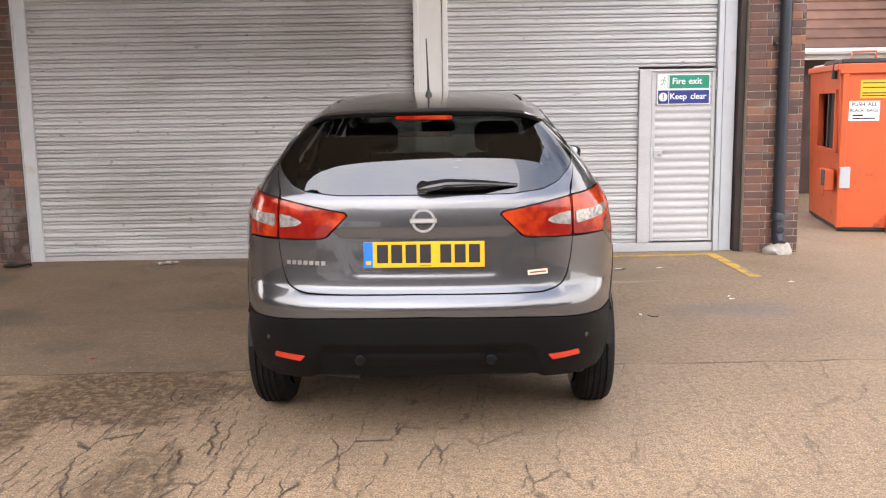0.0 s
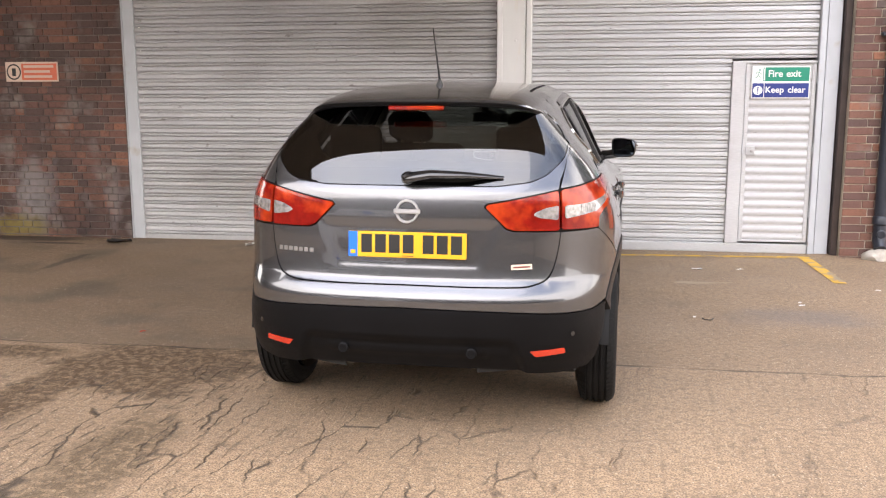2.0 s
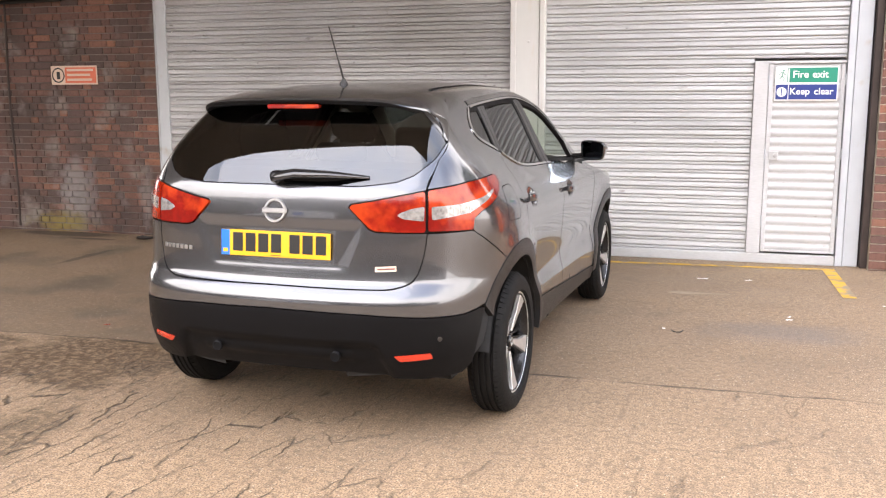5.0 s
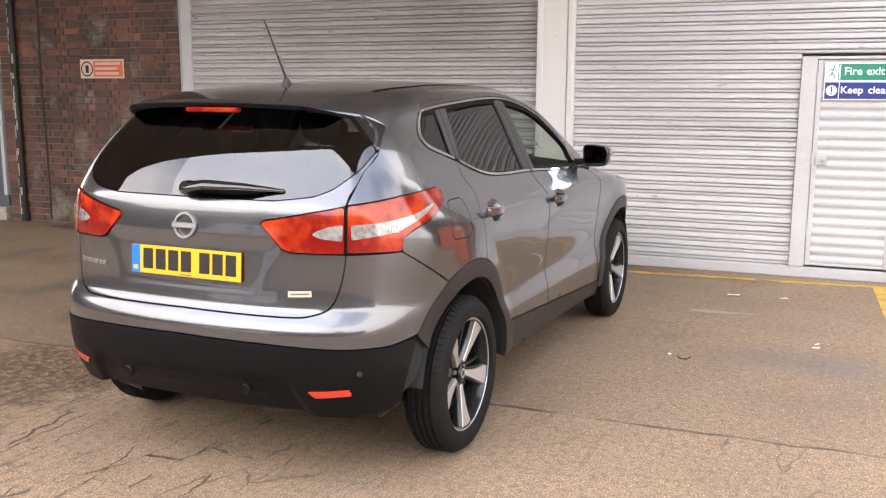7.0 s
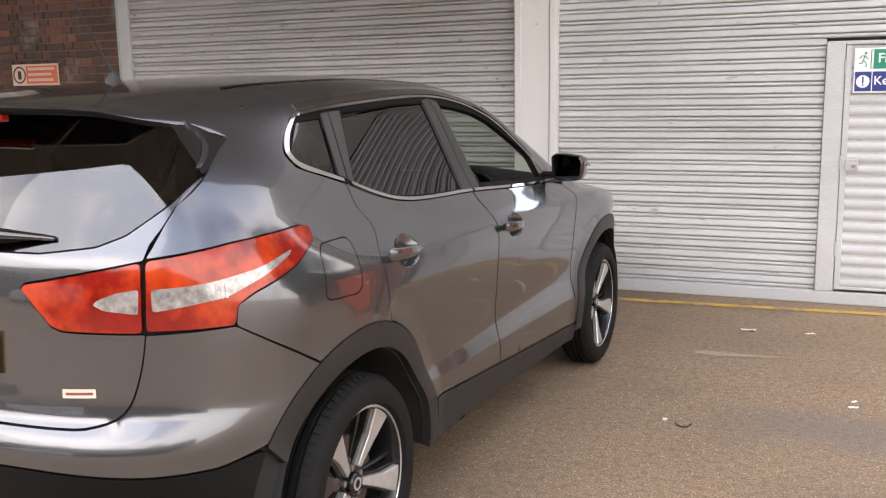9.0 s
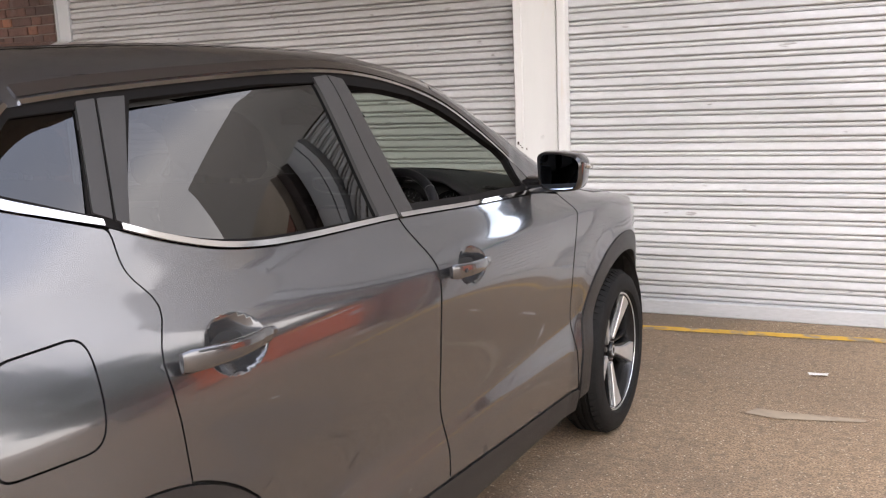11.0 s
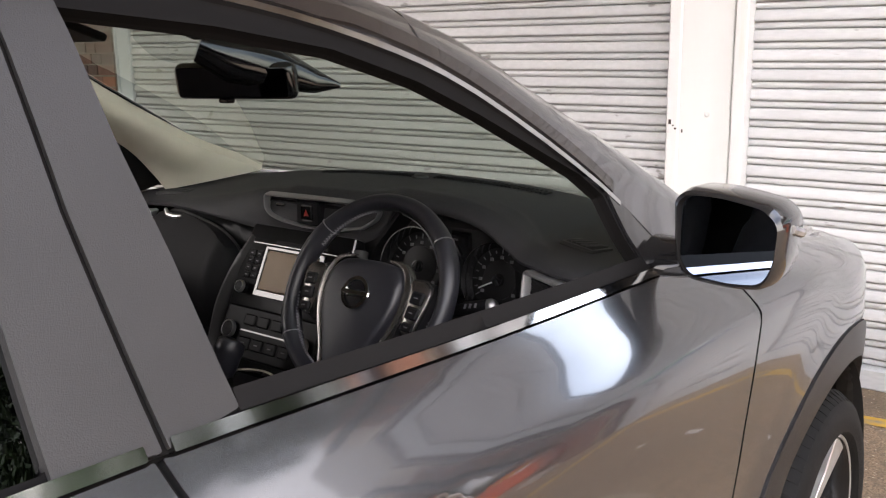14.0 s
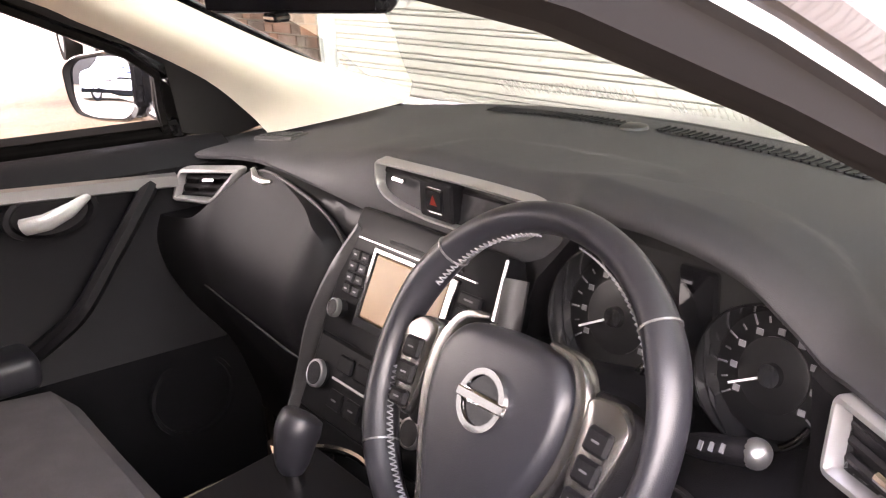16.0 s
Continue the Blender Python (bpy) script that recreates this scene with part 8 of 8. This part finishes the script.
part("mirror_pod", tube([(-0.045, 1.800, 1.425), (-0.01, 1.850, 1.400), (0.045, 1.915, 1.375), (0.085, 1.965, 1.352), (0.118, 1.994, 1.345)], [0.030, 0.044, 0.036, 0.020, 0.004], 12, 1.2), GLOSS_BLACK, rv, smooth=True)
part("mirror_foot", box(-0.04, 1.83, 1.318, -0.012, 1.85, 1.327, 0.003), GLOSS_BLACK, rv)

# ---- round the yard, seen in the glass, the mirrors and through the far window ----
def tree(name, x, y, height, spread, seed, leaves=60):
    rng = random.Random(seed)
    root = empty(name, pose(x, y, 0), "broad dark green leafy tree at the edge of the yard", "tree", "trees round the yard")
    trunk = tube([(0, 0, 0), (0.1, 0.05, height * 0.2), (0.05, 0.1, height * 0.45), (0.15, 0.1, height * 0.8)], [0.24, 0.19, 0.13, 0.04], 10)
    limbs = [trunk]
    tips = []
    for k in range(12):
        a, z0 = rng.uniform(0, 2 * math.pi), height * rng.uniform(0.18, 0.7)
        r = spread * rng.uniform(0.55, 0.95) * (1.15 - 0.6 * z0 / height)
        p1 = (math.cos(a) * r, math.sin(a) * r, z0 + height * rng.uniform(0.10, 0.25))
        limbs.append(tube([(0.08, 0.06, z0), (p1[0] * 0.5, p1[1] * 0.5, (z0 + p1[2]) / 2 - 0.1), p1], [0.07, 0.05, 0.015], 6))
        tips += [p1, (p1[0] * 0.6, p1[1] * 0.6, p1[2] + 0.4)]
    part("trunk", join(*limbs), BARK, root)
    verts, faces = [], []
    for i in range(340):
        if i < len(tips):
            c = Vector(tips[i])
        else:
            u = rng.uniform(-1, 1)
            a = rng.uniform(0, 2 * math.pi)
            q = math.sqrt(1 - u * u) * rng.uniform(0.55, 1.0)
            c = Vector((math.cos(a) * q * spread, math.sin(a) * q * spread, height * 0.58 + u * height * 0.40))
        size = rng.uniform(0.35, 0.75)
        for _ in range(leaves):
            d = Vector((rng.gauss(0, 1), rng.gauss(0, 1), rng.gauss(0, 0.8))) * size * 0.36
            p, s = c + d, rng.uniform(0.022, 0.052)
            if p.z < 0.4:
                continue
            t1 = Vector((rng.gauss(0, 1), rng.gauss(0, 1), rng.gauss(0, 1))).normalized()
            t2 = t1.orthogonal().normalized()
            n = len(verts)
            verts += [p - t1 * s, p + t2 * s * 0.8, p + t1 * s, p - t2 * s * 0.8]
            faces.append((n, n + 1, n + 2, n + 3))
    tagged(mesh_ob("crown", verts, faces, LEAF, root), kind="stuff")
    return root


tree("tree", 10.0, 11.8, 8.5, 3.5, 1, 1000)
tree("tree", 9.5, -13.0, 7.0, 3.2, 4)
tree("tree", -7.0, -13.5, 6.0, 3.0, 5)


def side_loft(root, name, half, prof, mat, label=""):
    """A vehicle body: a side outline (y, z) carried across its width with rounded flanks."""
    o = dense(soften(prof, 0.12), 0.12)
    cy, cz = np.mean(o, 0)
    rows_ = []
    for x, k in ((-half, 0.90), (-half * 0.985, 0.955), (-half * 0.93, 0.99), (-half * 0.6, 1.0), (half * 0.6, 1.0), (half * 0.93, 0.99), (half * 0.985, 0.955), (half, 0.90)):
        rows_.append([(x, cy + (y - cy) * k, cz + (z - cz) * k) for y, z in o])
    ob = loft(name, rows_, mat, root, label, close=True)
    bm = bmesh.new()
    bm.from_mesh(ob.data)
    bmesh.ops.holes_fill(bm, edges=bm.edges[:])
    bmesh.ops.recalc_face_normals(bm, faces=bm.faces)
    bm.to_mesh(ob.data)
    bm.free()
    return ob


def road_wheels(root, half, ys, r):
    for y in ys:
        for sg in (1, -1):
            w = new("wheel")
            w.parent = root
            w.matrix_local = pose(sg * (half - 0.11), y, r, 0, 0, 0 if sg > 0 else 180) @ pose(0, 0, 0, 0, 90, 0)
            part("tyre", lathe([(r * 0.66, -0.10), (r * 0.94, -0.10), (r, -0.06), (r, 0.06), (r * 0.94, 0.11), (r * 0.66, 0.11)], 28, closed=True), RUBBER, w, smooth=True)
            part("rim", lathe([(r * 0.67, 0.09), (r * 0.6, 0.10), (r * 0.5, 0.06), (r * 0.15, 0.08), (0, 0.085)], 28), SATIN_METAL, w, smooth=True)


van = empty("van", pose(-5.8, -7.2, 0, 0, 0, 62), "white panel van with a round blue mark on its side", "van")
VAN_WHITE = material("white_van_paint", (0.80, 0.80, 0.80), 0.3, coat=0.6)
side_loft(van, "body", 0.97, [(-2.4, 0.35), (-2.42, 1.9), (-2.2, 2.0), (0.9, 2.0), (1.25, 1.9), (1.75, 1.25), (2.3, 1.1), (2.45, 0.9), (2.45, 0.35)], VAN_WHITE)
part("lower_trim", box(-0.975, -2.3, 0.32, 0.975, 2.4, 0.52, 0.03), CLADDING, van)
for sg in (1, -1):
    part("cab_window", prism([(0.62, 1.22), (1.30, 1.22), (1.62, 1.30), (1.22, 1.76), (0.62, 1.76)], 0.01, pose(sg * 0.945, 0, 0, 0, 0, 90)), GLOSS_BLACK, van)
    part("side_mark", lathe([(0.24, 0), (0.24, 0.006), (0, 0.006)], 28, "X", pose(sg * 0.968, -0.4, 1.66, 0, 0, 0 if sg > 0 else 180) @ Matrix.Diagonal((1, 1.25, 0.8, 1))), PLATE_BLUE, van, "round blue mark")
    for k in range(3):
        part("text_bar", box(sg * 0.970 - 0.003, -0.9 + 0.1 * k, 1.30 - 0.16 * k, sg * 0.970 + 0.003, 0.15 - 0.1 * k, 1.36 - 0.16 * k), SIGN_BLUE, van)
    part("side_rail", box(sg * 0.968 - 0.008, -2.2, 0.80, sg * 0.968 + 0.008, 1.0, 0.86), CLADDING, van)
part("windscreen", prism([(-0.78, 0.0), (0.78, 0.0), (0.68, 0.66), (-0.68, 0.66)], 0.01, pose(0, 1.80, 1.28, 38, 0, 0)), GLOSS_BLACK, van)
road_wheels(van, 0.97, (-1.55, 1.55), 0.33)

other = empty("parked_car", pose(-9.9, 10.4, 0, 0, 0, 80), "dark parked hatchback in the shade by the wall", "car")
side_loft(other, "body", 0.86, [(-2.0, 0.3), (-2.05, 0.95), (-1.75, 1.4), (0.2, 1.45), (1.0, 0.98), (1.9, 0.85), (2.05, 0.6), (2.0, 0.3)], GLOSS_BLACK)
for sg in (1, -1):
    part("side_window", prism([(-1.5, 0.98), (0.75, 0.98), (0.15, 1.36), (-1.45, 1.34)], 0.01, pose(sg * 0.80, 0, 0, 0, 0, 90)), PIANO, other)
road_wheels(other, 0.86, (-1.25, 1.25), 0.31)

# added dark walls that close the yard and darken the tail's reflections
BACK_WALL = material("dark_brown_added_wall", (0.085, 0.07, 0.06), 0.85, vary=0.2, scale=0.6)
tagged(part("wall_south", box(-40, -18, 0, 40, -17.6, 6.8), BACK_WALL), "dark plain wall added out of view at the far end of the yard", "wall", kind="structure")
tagged(part("wall_west_end", box(-16.3, -20, 0, -16, 9.4, 4.6), BACK_WALL), "plain side wall of the loading bay", "wall", kind="structure")

# ---- bricks, last ----
def brick_mesh(w, mat, d=0.05, h=0.065):
    me = bpy.data.meshes.new("brick")
    bm = box(-w / 2, 0, 0, w / 2, d, h, 0.004)
    bm.to_mesh(me)
    bm.free()
    me.materials.append(mat)
    return me


MESHES = {m.name: (brick_mesh(0.2155, m), brick_mesh(0.1025, m)) for m in (BRICK, BRICK_PALE)}


def lay(parent, x0, x1, y, z0, z1, single, mat=BRICK, seed=1):
    """Flemish bond on a wall's face; bricks for which single(x, z) holds are pieces, the rest one mesh."""
    rng = random.Random(seed)
    rest_v, rest_f = [], []
    row, z = 0, z0
    while z < z1:
        x, k = x0 - (0.0 if row % 2 == 0 else 0.165), row % 2
        while x < x1 - 0.02:
            w = 0.2155 if k % 2 == 0 else 0.1025
            a, b = max(x, x0), min(x + w, x1)
            if b - a > 0.03:
                yy = y + rng.uniform(-0.0025, 0.0025)
                if single((a + b) / 2, z) and b - a > w - 0.01:
                    ob = new("brick", MESHES[mat.name][k % 2])
                    ob.location = ((a + b) / 2, yy, z + rng.uniform(-0.0015, 0.0015))
                    ob.parent = parent
                else:
                    n = len(rest_v)
                    rest_v += [(p, q, r) for r in (z, z + 0.065) for p, q in ((a, yy), (b, yy), (b, yy + 0.05), (a, yy + 0.05))]
                    rest_f += [tuple(n + i for i in f) for f in ((0, 1, 5, 4), (1, 2, 6, 5), (3, 0, 4, 7), (4, 5, 6, 7), (0, 3, 2, 1))]
            x += w + 0.0095
            k += 1
        z += 0.075
        row += 1
    if rest_v:
        ob = mesh_ob("brickwork", rest_v, rest_f, mat, parent)
        tagged(ob, kind="stuff")


west, pier, far_wall = (bpy.data.objects[n] for n in ("wall_west", "wall_pier", "wall_garden"))
lay(west, -6.62, -4.134, BACK - 0.004, -0.05, 3.3, lambda x, z: x > -5.75 and z < 2.15, seed=2)
lay(pier, 3.003, 3.543, BACK - 0.125, -0.06, 3.3, lambda x, z: z < 3.0, BRICK_PALE, seed=3)
lay(far_wall, 3.56, 4.6, 12.59, -0.05, 1.88, lambda x, z: False, seed=4)
